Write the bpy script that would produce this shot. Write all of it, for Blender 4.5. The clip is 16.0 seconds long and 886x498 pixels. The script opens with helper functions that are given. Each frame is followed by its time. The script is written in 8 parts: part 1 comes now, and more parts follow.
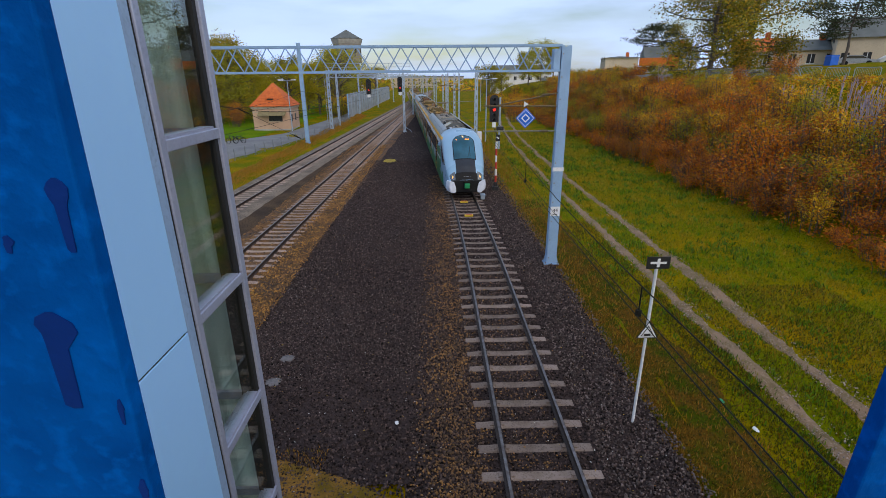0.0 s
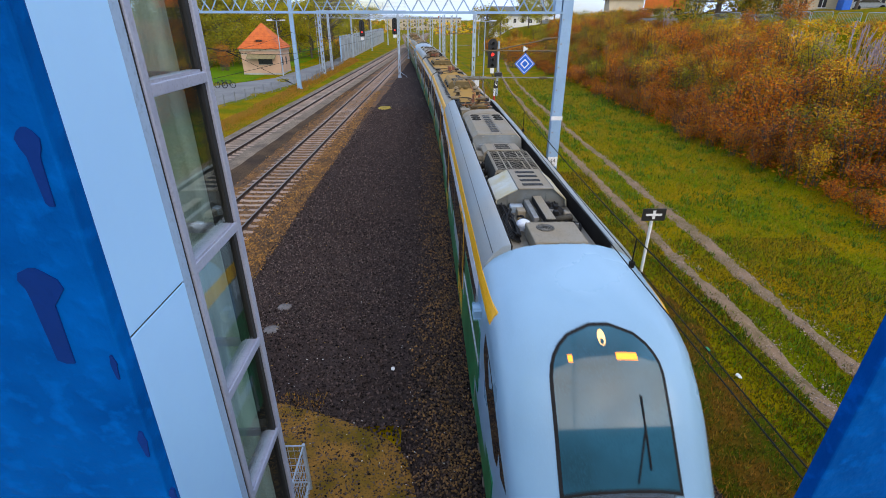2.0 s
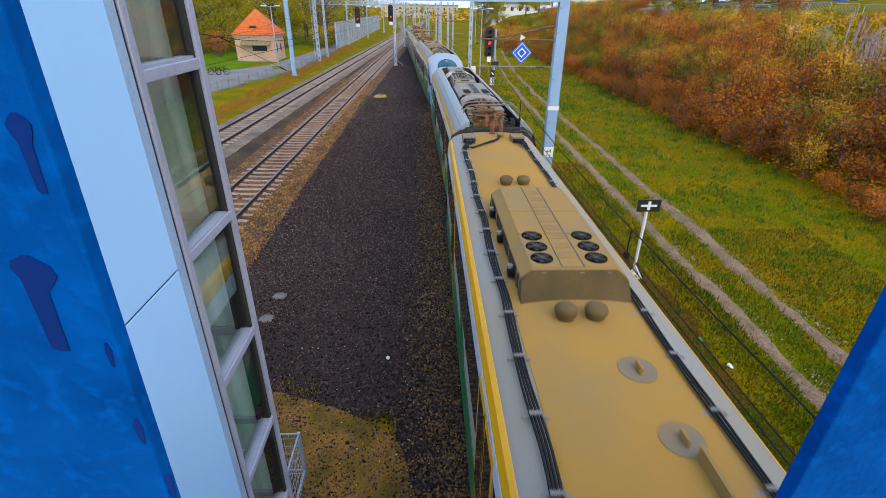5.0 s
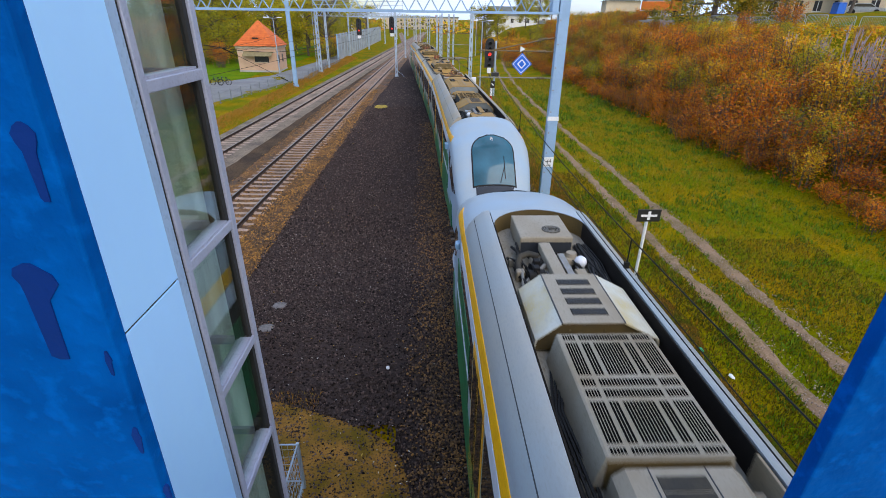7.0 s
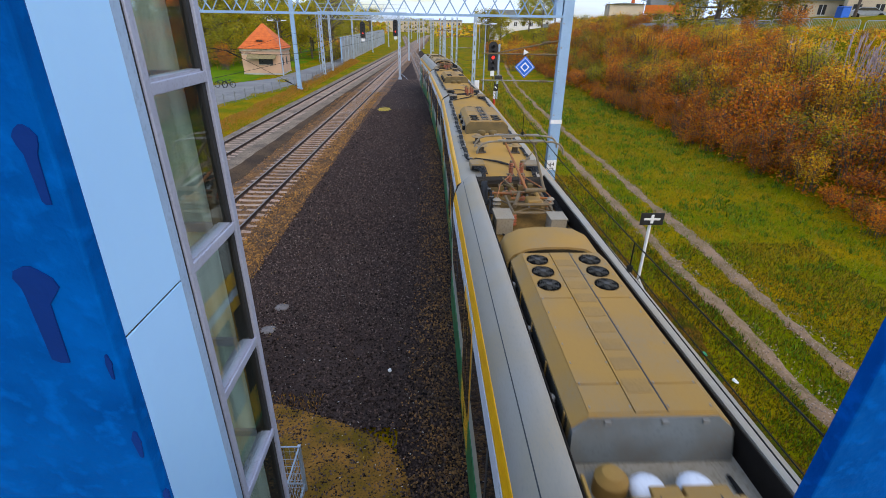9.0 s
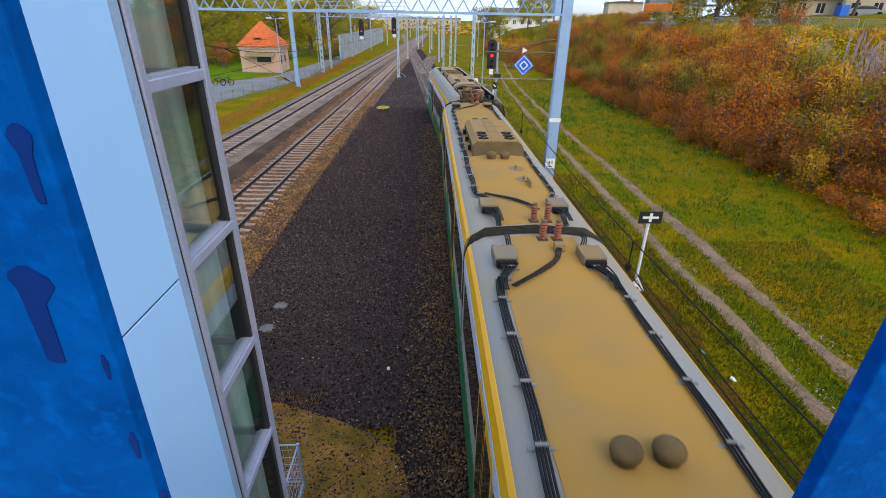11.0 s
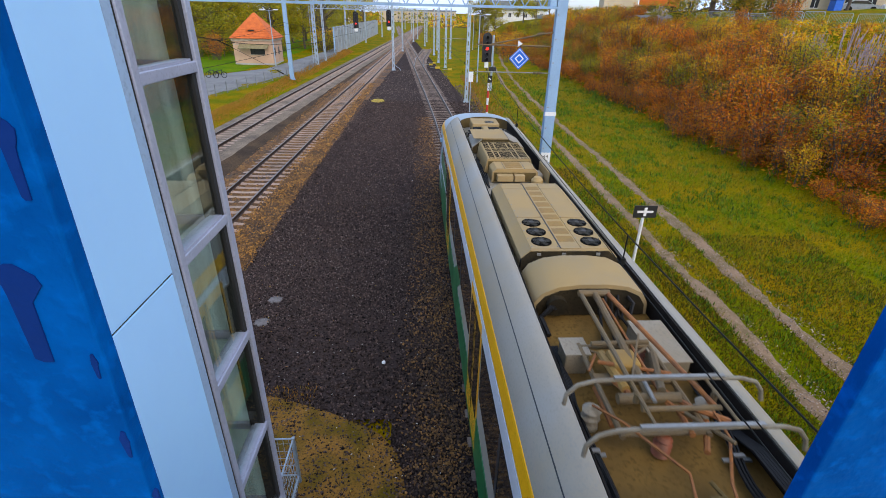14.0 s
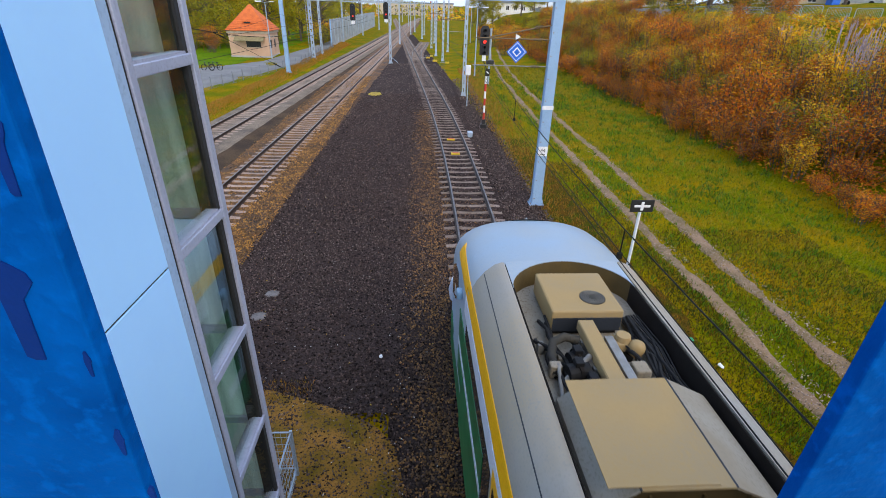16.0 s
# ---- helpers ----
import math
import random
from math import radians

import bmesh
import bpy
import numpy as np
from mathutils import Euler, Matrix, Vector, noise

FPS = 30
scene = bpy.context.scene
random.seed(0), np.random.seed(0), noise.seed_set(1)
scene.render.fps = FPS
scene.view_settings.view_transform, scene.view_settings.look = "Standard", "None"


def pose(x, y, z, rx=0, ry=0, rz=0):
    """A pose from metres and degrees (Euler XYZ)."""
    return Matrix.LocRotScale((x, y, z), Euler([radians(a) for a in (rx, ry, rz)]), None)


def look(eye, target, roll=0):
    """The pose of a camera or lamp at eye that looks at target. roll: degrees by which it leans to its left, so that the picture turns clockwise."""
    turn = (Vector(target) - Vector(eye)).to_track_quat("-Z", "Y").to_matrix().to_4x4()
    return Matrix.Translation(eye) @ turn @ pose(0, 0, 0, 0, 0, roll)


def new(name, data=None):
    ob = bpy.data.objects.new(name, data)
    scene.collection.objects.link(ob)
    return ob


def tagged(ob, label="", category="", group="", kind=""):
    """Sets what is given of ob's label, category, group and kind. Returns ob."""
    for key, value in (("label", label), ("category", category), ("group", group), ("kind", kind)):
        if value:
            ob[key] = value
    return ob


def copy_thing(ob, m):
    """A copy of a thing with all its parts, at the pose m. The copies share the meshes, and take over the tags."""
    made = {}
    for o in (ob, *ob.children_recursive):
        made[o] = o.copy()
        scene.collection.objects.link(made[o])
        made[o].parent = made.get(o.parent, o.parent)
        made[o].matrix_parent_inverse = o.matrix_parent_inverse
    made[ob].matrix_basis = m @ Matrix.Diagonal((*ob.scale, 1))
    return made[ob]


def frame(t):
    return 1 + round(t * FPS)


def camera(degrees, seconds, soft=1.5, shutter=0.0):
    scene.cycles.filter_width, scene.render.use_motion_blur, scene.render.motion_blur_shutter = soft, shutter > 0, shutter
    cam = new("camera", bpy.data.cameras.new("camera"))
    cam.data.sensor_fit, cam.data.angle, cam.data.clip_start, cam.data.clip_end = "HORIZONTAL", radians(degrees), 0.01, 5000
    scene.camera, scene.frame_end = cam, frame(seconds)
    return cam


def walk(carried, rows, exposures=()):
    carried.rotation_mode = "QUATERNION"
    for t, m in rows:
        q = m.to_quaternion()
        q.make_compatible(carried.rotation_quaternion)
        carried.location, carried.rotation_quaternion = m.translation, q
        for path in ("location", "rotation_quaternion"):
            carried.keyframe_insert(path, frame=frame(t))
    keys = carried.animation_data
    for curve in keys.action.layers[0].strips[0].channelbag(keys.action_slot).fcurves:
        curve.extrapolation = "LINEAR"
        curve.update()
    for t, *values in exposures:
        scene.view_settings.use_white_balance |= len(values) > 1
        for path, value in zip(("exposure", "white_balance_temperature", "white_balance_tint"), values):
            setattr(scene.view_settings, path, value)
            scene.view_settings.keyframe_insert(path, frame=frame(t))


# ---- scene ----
FOV = 86.05
cam = camera(FOV, 16.0, soft=0.7, shutter=0.12)
walk(cam, [
    (0.0, look((-2.147, 0.000, 7.594), (-1.869, 18.811, 0.806), -0.46)),
    (0.5, look((-2.147, 0.004, 7.594), (-1.849, 18.649, 0.363), -0.33)),
    (1.0, look((-2.147, 0.008, 7.594), (-1.813, 18.455, -0.126), -0.21)),
    (1.5, look((-2.147, 0.011, 7.594), (-1.756, 18.242, -0.622), -0.09)),
    (2.0, look((-2.147, 0.011, 7.594), (-1.704, 18.009, -1.117), 0.10)),
    (2.5, look((-2.147, 0.011, 7.594), (-1.664, 17.792, -1.550), 0.29)),
    (3.0, look((-2.147, 0.011, 7.594), (-1.610, 17.668, -1.784), 0.42)),
    (3.5, look((-2.147, 0.011, 7.594), (-1.572, 17.640, -1.834), 0.46)),
    (4.0, look((-2.147, 0.011, 7.594), (-1.542, 17.675, -1.766), 0.56)),
    (6.5, look((-2.147, 0.009, 7.594), (-1.520, 17.977, -1.168), 0.72)),
    (7.0, look((-2.147, 0.009, 7.594), (-1.523, 17.991, -1.139), 0.74)),
    (7.5, look((-2.147, 0.010, 7.594), (-1.525, 18.007, -1.109), 0.76)),
    (8.0, look((-2.147, 0.010, 7.594), (-1.558, 18.028, -1.067), 0.83)),
    (8.5, look((-2.147, 0.011, 7.594), (-1.605, 18.039, -1.049), 0.80)),
    (9.0, look((-2.147, 0.012, 7.594), (-1.631, 18.044, -1.042), 0.83)),
    (11.5, look((-2.147, 0.015, 7.594), (-1.535, 17.996, -1.143), 1.03)),
    (12.0, look((-2.147, 0.016, 7.594), (-1.487, 17.972, -1.189), 1.13)),
    (12.5, look((-2.147, 0.017, 7.594), (-1.458, 17.947, -1.239), 1.11)),
    (13.0, look((-2.147, 0.018, 7.594), (-1.433, 17.928, -1.278), 1.18)),
    (13.5, look((-2.147, 0.019, 7.594), (-1.389, 17.910, -1.312), 1.20)),
    (14.0, look((-2.147, 0.019, 7.594), (-1.370, 17.902, -1.330), 1.23)),
    (14.5, look((-2.147, 0.020, 7.594), (-1.362, 17.902, -1.330), 1.25)),
    (15.0, look((-2.147, 0.021, 7.594), (-1.343, 17.890, -1.355), 1.31)),
    (15.5, look((-2.147, 0.022, 7.594), (-1.298, 17.847, -1.438), 1.38)),
    (16.0, look((-2.147, 0.023, 7.594), (-1.251, 17.788, -1.550), 1.47)),
], [(0.0, -0.34), (0.5, -0.2), (1.0, -0.05), (1.5, 0.05), (2.0, 0.22), (3.0, 0.39), (4.0, 0.38), (7.0, 0.3), (8.5, 0.24), (11.5, 0.29), (15.0, 0.33), (16.0, 0.4)])

# ---- light: thin overcast, cool sky, weak wide sun from behind the right shoulder ----
world = bpy.data.worlds.new("sky")
scene.world = world
world.use_nodes = True
wn, wl = world.node_tree.nodes, world.node_tree.links
sky = wn.new("ShaderNodeTexSky")
sky.sky_type, sky.sun_disc = "NISHITA", False
SUN_EL, SUN_AZ = radians(38), radians(150)
sky.sun_elevation, sky.sun_rotation = SUN_EL, SUN_AZ
sky.air_density, sky.dust_density = 1.0, 1.2
coord = wn.new("ShaderNodeTexCoord")
wmap = wn.new("ShaderNodeMapping")
wmap.inputs["Scale"].default_value = (1.0, 1.0, 5.0)
cloud = wn.new("ShaderNodeTexNoise")
cloud.inputs["Scale"].default_value, cloud.inputs["Detail"].default_value = 2.6, 8
ramp = wn.new("ShaderNodeValToRGB")
ramp.color_ramp.elements[0].position, ramp.color_ramp.elements[1].position = 0.36, 0.6
wmix = wn.new("ShaderNodeMixRGB")
wmix.inputs[2].default_value = (5.9, 7.6, 11.2, 1)
wl.new(coord.outputs["Generated"], wmap.inputs["Vector"])
wl.new(wmap.outputs["Vector"], cloud.inputs["Vector"])
wl.new(cloud.outputs["Fac"], ramp.inputs["Fac"])
wl.new(ramp.outputs["Color"], wmix.inputs["Fac"])
wl.new(sky.outputs["Color"], wmix.inputs[1])
wl.new(wmix.outputs["Color"], wn["Background"].inputs["Color"])
wn["Background"].inputs["Strength"].default_value = 0.14
sun = new("sun", bpy.data.lights.new("sun", "SUN"))
sun.data.energy, sun.data.angle, sun.data.color = 2.0, radians(60), (1.0, 0.84, 0.6)
sun.matrix_world = look((60 * math.sin(SUN_AZ) * math.cos(SUN_EL), 60 * math.cos(SUN_AZ) * math.cos(SUN_EL), 60 * math.sin(SUN_EL)), (0, 0, 0))


# ---- mesh helpers ----
def part(name, bm, material, parent=None, label="", smooth=False):
    me = bpy.data.meshes.new(name)
    bm.to_mesh(me)
    bm.free()
    return put(name, me, material, parent, label, smooth)


def put(name, me, material, parent=None, label="", smooth=False):
    if material and not me.materials:
        me.materials.append(material)
    if smooth:
        me.shade_smooth()
        me.set_sharp_from_angle(angle=radians(38))
    ob = new(name, me)
    if parent:
        ob.parent = parent
    if label:
        ob["label"] = label
    return ob


def raw(name, verts, faces):
    me = bpy.data.meshes.new(name)
    me.from_pydata(verts, [], faces)
    me.update()
    return me


def box(bm, x0, x1, y0, y1, z0, z1, bevel=0.0, m=None):
    g = bmesh.ops.create_cube(bm, size=1)
    vs = g["verts"]
    for v in vs:
        v.co = Vector((x0 + (v.co.x + .5) * (x1 - x0), y0 + (v.co.y + .5) * (y1 - y0), z0 + (v.co.z + .5) * (z1 - z0)))
    if bevel:
        es = list({e for v in vs for e in v.link_edges})
        r = bmesh.ops.bevel(bm, geom=es, offset=bevel, segments=2, profile=.5, affect="EDGES")
        vs = list({v for f in r["faces"] for v in f.verts} | {v for v in vs if v.is_valid})
    if m:
        bmesh.ops.transform(bm, matrix=m, verts=vs)
    return vs


def bar(bm, a, b, r, seg=6, r2=None, caps=True):
    a, b = Vector(a), Vector(b)
    d = b - a
    m = Matrix.Translation((a + b) / 2) @ d.to_track_quat("Z", "Y").to_matrix().to_4x4()
    bmesh.ops.create_cone(bm, cap_ends=caps, segments=seg, radius1=r, radius2=r if r2 is None else r2, depth=d.length, matrix=m)


def flat_bar(bm, a, b, w, h):
    a, b = Vector(a), Vector(b)
    d = b - a
    m = Matrix.Translation((a + b) / 2) @ d.to_track_quat("Y", "Z").to_matrix().to_4x4()
    box(bm, -w / 2, w / 2, -d.length / 2, d.length / 2, -h / 2, h / 2, 0, m)


def tube(bm, pts, r, seg=6):
    """A round tube along a line of points."""
    pts = [Vector(p) for p in pts]
    rings = []
    for i, p in enumerate(pts):
        d = (pts[min(i + 1, len(pts) - 1)] - pts[max(i - 1, 0)]).normalized()
        q = d.to_track_quat("Z", "Y")
        rings.append([bm.verts.new(p + q @ Vector((r * math.cos(2 * math.pi * k / seg), r * math.sin(2 * math.pi * k / seg), 0))) for k in range(seg)])
    for A, B in zip(rings, rings[1:]):
        for k in range(seg):
            bm.faces.new((A[k], A[(k + 1) % seg], B[(k + 1) % seg], B[k]))
    bm.faces.new(rings[0][::-1]), bm.faces.new(rings[-1])


def loft(bm, rings, closed=True, caps=True):
    vs = [[bm.verts.new(p) for p in r] for r in rings]
    n = len(vs[0])
    for A, B in zip(vs, vs[1:]):
        for k in range(n if closed else n - 1):
            bm.faces.new((A[k], A[(k + 1) % n], B[(k + 1) % n], B[k]))
    if caps and closed:
        bm.faces.new(vs[0][::-1]), bm.faces.new(vs[-1])
    bmesh.ops.recalc_face_normals(bm, faces=bm.faces)


def one(fn, *a, **k):
    bm = bmesh.new()
    fn(bm, *a, **k)
    return bm


def empty(name, m=None, parent=None):
    ob = new(name)
    ob.empty_display_size = 0.2
    if m is not None:
        ob.matrix_world = m
    if parent:
        ob.parent = parent
    return ob


# ---- materials ----
def mat(name, c, rough=0.6, metal=0.0, c2=None, scale=3.0, fine=40.0, bump=0.2, c3=None, lo=0.4, hi=0.65, island=0.0, rand=0.0, dist=0.02, spec=None, coat=0.0):
    """c and c2 mixed in large patches, c3 in fine specks; island and rand vary the brightness piece by piece."""
    m = bpy.data.materials.new(name)
    m.use_nodes = True
    n, l = m.node_tree.nodes, m.node_tree.links
    b = n["Principled BSDF"]
    b.inputs["Roughness"].default_value, b.inputs["Metallic"].default_value = rough, metal
    if spec is not None:
        b.inputs["Specular IOR Level"].default_value = spec
    b.inputs["Coat Weight"].default_value = coat
    tc = n.new("ShaderNodeTexCoord")
    big, small = n.new("ShaderNodeTexNoise"), n.new("ShaderNodeTexNoise")
    big.inputs["Scale"].default_value, big.inputs["Detail"].default_value = scale, 6
    small.inputs["Scale"].default_value, small.inputs["Detail"].default_value = fine, 4
    l.new(tc.outputs["Object"], big.inputs["Vector"]), l.new(tc.outputs["Object"], small.inputs["Vector"])
    c2 = c2 or tuple(v * 0.75 for v in c)
    c3 = c3 or tuple(v * 0.8 for v in c)
    r1 = n.new("ShaderNodeValToRGB")
    r1.color_ramp.elements[0].position, r1.color_ramp.elements[1].position = lo, hi
    r1.color_ramp.elements[0].color, r1.color_ramp.elements[1].color = (*c, 1), (*c2, 1)
    l.new(big.outputs["Fac"], r1.inputs["Fac"])
    r2 = n.new("ShaderNodeValToRGB")
    r2.color_ramp.elements[0].position, r2.color_ramp.elements[1].position = 0.52, 0.68
    l.new(small.outputs["Fac"], r2.inputs["Fac"])
    mx = n.new("ShaderNodeMixRGB")
    mx.inputs[2].default_value = (*c3, 1)
    l.new(r2.outputs["Color"], mx.inputs["Fac"]), l.new(r1.outputs["Color"], mx.inputs[1])
    out = mx.outputs["Color"]
    for amount, node, sock in ((island, "ShaderNodeNewGeometry", "Random Per Island"), (rand, "ShaderNodeObjectInfo", "Random")):
        if amount:
            g, h, mr = n.new(node), n.new("ShaderNodeHueSaturation"), n.new("ShaderNodeMapRange")
            mr.inputs["To Min"].default_value, mr.inputs["To Max"].default_value = 1 - amount, 1 + amount
            l.new(g.outputs[sock], mr.inputs["Value"]), l.new(mr.outputs["Result"], h.inputs["Value"]), l.new(out, h.inputs["Color"])
            out = h.outputs["Color"]
    l.new(out, b.inputs["Base Color"])
    if bump:
        bp = n.new("ShaderNodeBump")
        bp.inputs["Strength"].default_value, bp.inputs["Distance"].default_value = bump, dist
        l.new(small.outputs["Fac"], bp.inputs["Height"]), l.new(bp.outputs["Normal"], b.inputs["Normal"])
    rr = n.new("ShaderNodeMapRange")
    rr.inputs["To Min"].default_value, rr.inputs["To Max"].default_value = max(0, rough - 0.1), min(1, rough + 0.12)
    l.new(big.outputs["Fac"], rr.inputs["Value"]), l.new(rr.outputs["Result"], b.inputs["Roughness"])
    return m


def leaf_mat(name, colours, rough=0.6):
    """Leaves: one of several colours per leaf, a little light through them."""
    m = bpy.data.materials.new(name)
    m.use_nodes = True
    n, l = m.node_tree.nodes, m.node_tree.links
    b = n["Principled BSDF"]
    b.inputs["Roughness"].default_value = rough
    g, r = n.new("ShaderNodeNewGeometry"), n.new("ShaderNodeValToRGB")
    r.color_ramp.interpolation = "LINEAR"
    el = r.color_ramp.elements
    while len(el) < len(colours):
        el.new(0.5)
    for i, c in enumerate(colours):
        el[i].position, el[i].color = i / (len(colours) - 1), (*c, 1)
    o, h, mr = n.new("ShaderNodeObjectInfo"), n.new("ShaderNodeHueSaturation"), n.new("ShaderNodeMapRange")
    mr.inputs["To Min"].default_value, mr.inputs["To Max"].default_value = 0.7, 1.3
    l.new(o.outputs["Random"], mr.inputs["Value"]), l.new(mr.outputs["Result"], h.inputs["Value"])
    l.new(g.outputs["Random Per Island"], r.inputs["Fac"]), l.new(r.outputs["Color"], h.inputs["Color"])
    t, mix = n.new("ShaderNodeBsdfTranslucent"), n.new("ShaderNodeMixShader")
    mix.inputs["Fac"].default_value = 0.3
    l.new(h.outputs["Color"], b.inputs["Base Color"]), l.new(h.outputs["Color"], t.inputs["Color"])
    l.new(b.outputs["BSDF"], mix.inputs[1]), l.new(t.outputs["BSDF"], mix.inputs[2])
    l.new(mix.outputs["Shader"], n["Material Output"].inputs["Surface"])
    return m


def glass_mat(name, tint, rough=0.02, trans=0.6):
    m = bpy.data.materials.new(name)
    m.use_nodes = True
    n, l = m.node_tree.nodes, m.node_tree.links
    b = n["Principled BSDF"]
    b.inputs["Base Color"].default_value = (*tint, 1)
    b.inputs["Roughness"].default_value = rough
    b.inputs["Specular IOR Level"].default_value = 0.9
    t, mix = n.new("ShaderNodeBsdfTransparent"), n.new("ShaderNodeMixShader")
    t.inputs["Color"].default_value = (*[min(1, v * 2 + .5) for v in tint], 1)
    mix.inputs["Fac"].default_value = trans
    l.new(b.outputs["BSDF"], mix.inputs[1]), l.new(t.outputs["BSDF"], mix.inputs[2])
    l.new(mix.outputs["Shader"], n["Material Output"].inputs["Surface"])
    return m


def pane_mat(name, tint, mirror):
    """Clear tinted pane that also mirrors."""
    m = bpy.data.materials.new(name)
    m.use_nodes = True
    n, l = m.node_tree.nodes, m.node_tree.links
    t, g, mix = n.new("ShaderNodeBsdfTransparent"), n.new("ShaderNodeBsdfGlossy"), n.new("ShaderNodeMixShader")
    t.inputs["Color"].default_value = (*tint, 1)
    g.inputs["Color"].default_value, g.inputs["Roughness"].default_value = (.9, .95, .93, 1), .012
    mix.inputs["Fac"].default_value = mirror
    l.new(t.outputs["BSDF"], mix.inputs[1]), l.new(g.outputs["BSDF"], mix.inputs[2])
    l.new(mix.outputs["Shader"], n["Material Output"].inputs["Surface"])
    return m


def frosted_mat(name, c):
    """Milky glass that lets daylight through without a view."""
    m = bpy.data.materials.new(name)
    m.use_nodes = True
    n, l = m.node_tree.nodes, m.node_tree.links
    t, d, mix = n.new("ShaderNodeBsdfTranslucent"), n.new("ShaderNodeBsdfDiffuse"), n.new("ShaderNodeMixShader")
    tc, nz, rp = n.new("ShaderNodeTexCoord"), n.new("ShaderNodeTexNoise"), n.new("ShaderNodeValToRGB")
    mp = n.new("ShaderNodeMapping")
    mp.inputs["Scale"].default_value = (9, 9, .5)
    nz.inputs["Scale"].default_value, nz.inputs["Detail"].default_value = 1.4, 5
    rp.color_ramp.elements[0].position, rp.color_ramp.elements[1].position = .35, .7
    rp.color_ramp.elements[0].color, rp.color_ramp.elements[1].color = (*c, 1), (*[v * .6 for v in c], 1)
    l.new(tc.outputs["Object"], mp.inputs["Vector"]), l.new(mp.outputs["Vector"], nz.inputs["Vector"]), l.new(nz.outputs["Fac"], rp.inputs["Fac"])
    l.new(rp.outputs["Color"], t.inputs["Color"]), l.new(rp.outputs["Color"], d.inputs["Color"])
    mix.inputs["Fac"].default_value = .35
    l.new(t.outputs["BSDF"], mix.inputs[1]), l.new(d.outputs["BSDF"], mix.inputs[2])
    l.new(mix.outputs["Shader"], n["Material Output"].inputs["Surface"])
    return m


def glow(name, c, strength):
    m = bpy.data.materials.new(name)
    m.use_nodes = True
    b = m.node_tree.nodes["Principled BSDF"]
    b.inputs["Base Color"].default_value = (*c, 1)
    b.inputs["Emission Color"].default_value, b.inputs["Emission Strength"].default_value = (*c, 1), strength
    return m


BALLAST = mat("dark_ballast", (.043, .031, .029), .95, spec=.05, c2=(.06, .043, .039), scale=.25, fine=17, c3=(.008, .006, .006), bump=1.0, dist=.06)
BALLAST_BROWN = mat("brown_ballast", (.19, .085, .018), .9, c2=(.06, .038, .025), scale=.6, fine=12, c3=(.03, .022, .02), bump=1.0, dist=.06)
BALLAST_GREY = mat("grey_brown_ballast", (.10, .066, .04), .95, spec=.05, c2=(.055, .04, .03), scale=.5, fine=14, c3=(.025, .018, .014), bump=1.0, dist=.06)
BALLAST_PALE = mat("pale_ballast", (.23, .175, .12), .9, c2=(.12, .09, .065), scale=.7, fine=12, c3=(.04, .03, .028), bump=1.0, dist=.06)
GREYSTONE = mat("grey_brown_stone", (.15, .112, .1), .9, c2=(.06, .044, .038), scale=5, fine=60, bump=.2, island=.7)
STONE = mat("ballast_stone", (.078, .053, .047), .9, spec=.15, c2=(.036, .025, .022), scale=8, fine=60, bump=.2, island=.95)
STONE_BROWN = mat("brown_stone", (.25, .125, .035), .85, c2=(.07, .046, .032), scale=3, fine=60, bump=.2, island=.6)
VERGE = mat("trodden_verge", (.12, .058, .006), .95, spec=.05, c2=(.05, .065, .001), scale=1.3, fine=14, c3=(.025, .022, .004), bump=.8, dist=.05, lo=.4, hi=.58)
GRASS = mat("grass_ground", (.125, .14, .0), .95, spec=.03, c2=(.27, .165, .001), scale=.34, fine=11, c3=(.04, .055, .0), bump=.8, dist=.05)
BLADE = leaf_mat("grass_blades", ((.045, .065, .0), (.13, .165, .0), (.25, .25, .001), (.36, .22, .002)))
DRY = leaf_mat("dry_grass", ((.24, .13, .012), (.38, .18, .015), (.46, .2, .015), (.24, .2, .012)))
DIRT = mat("dirt_path", (.23, .145, .085), .95, c2=(.12, .085, .03), scale=1.3, fine=18, c3=(.31, .21, .14), bump=.6, dist=.03)
SOIL = mat("dry_soil", (.27, .135, .03), .95, spec=.05, c2=(.12, .082, .01), scale=1.5, fine=22, c3=(.10, .06, .018), bump=.7, dist=.04)
ASPHALT = mat("asphalt", (.19, .19, .19), .9, c2=(.14, .14, .145), scale=.4, fine=30, bump=.2)
RAIL = mat("rail_steel", (.042, .026, .019), .55, .4, c2=(.08, .05, .035), scale=4, fine=40)
RAIL_TOP = mat("rail_head", (.22, .2, .19), .35, .8, c2=(.13, .1, .085), scale=6, fine=60, bump=.05)
SLEEPER = mat("concrete_sleeper", (.265, .205, .175), .9, spec=.2, c2=(.18, .135, .105), scale=2.2, fine=30, c3=(.11, .08, .065), rand=.2, bump=.4)
SLEEPER_PALE = mat("pale_concrete_sleeper", (.40, .30, .25), .9, spec=.2, c2=(.3, .22, .17), scale=2.2, fine=30, c3=(.22, .16, .125), rand=.15, bump=.3)
CONCRETE = mat("concrete", (.42, .4, .37), .9, c2=(.33, .31, .29), scale=1, fine=25, bump=.3)
BLUE = mat("blue_paint", (.0, .078, .32), .6, c2=(.0, .05, .22), scale=16, fine=60, c3=(.0, .088, .36), bump=.5, dist=.006, lo=.3, hi=.7, spec=.02)
BLUE_DARK = mat("dark_blue_drip", (.002, .028, .18), .6, spec=.1)
PANEL = mat("pale_blue_panel", (.36, .64, .98), .35, c2=(.345, .61, .96), scale=1.2, fine=9, c3=(.35, .62, .97), bump=.01)
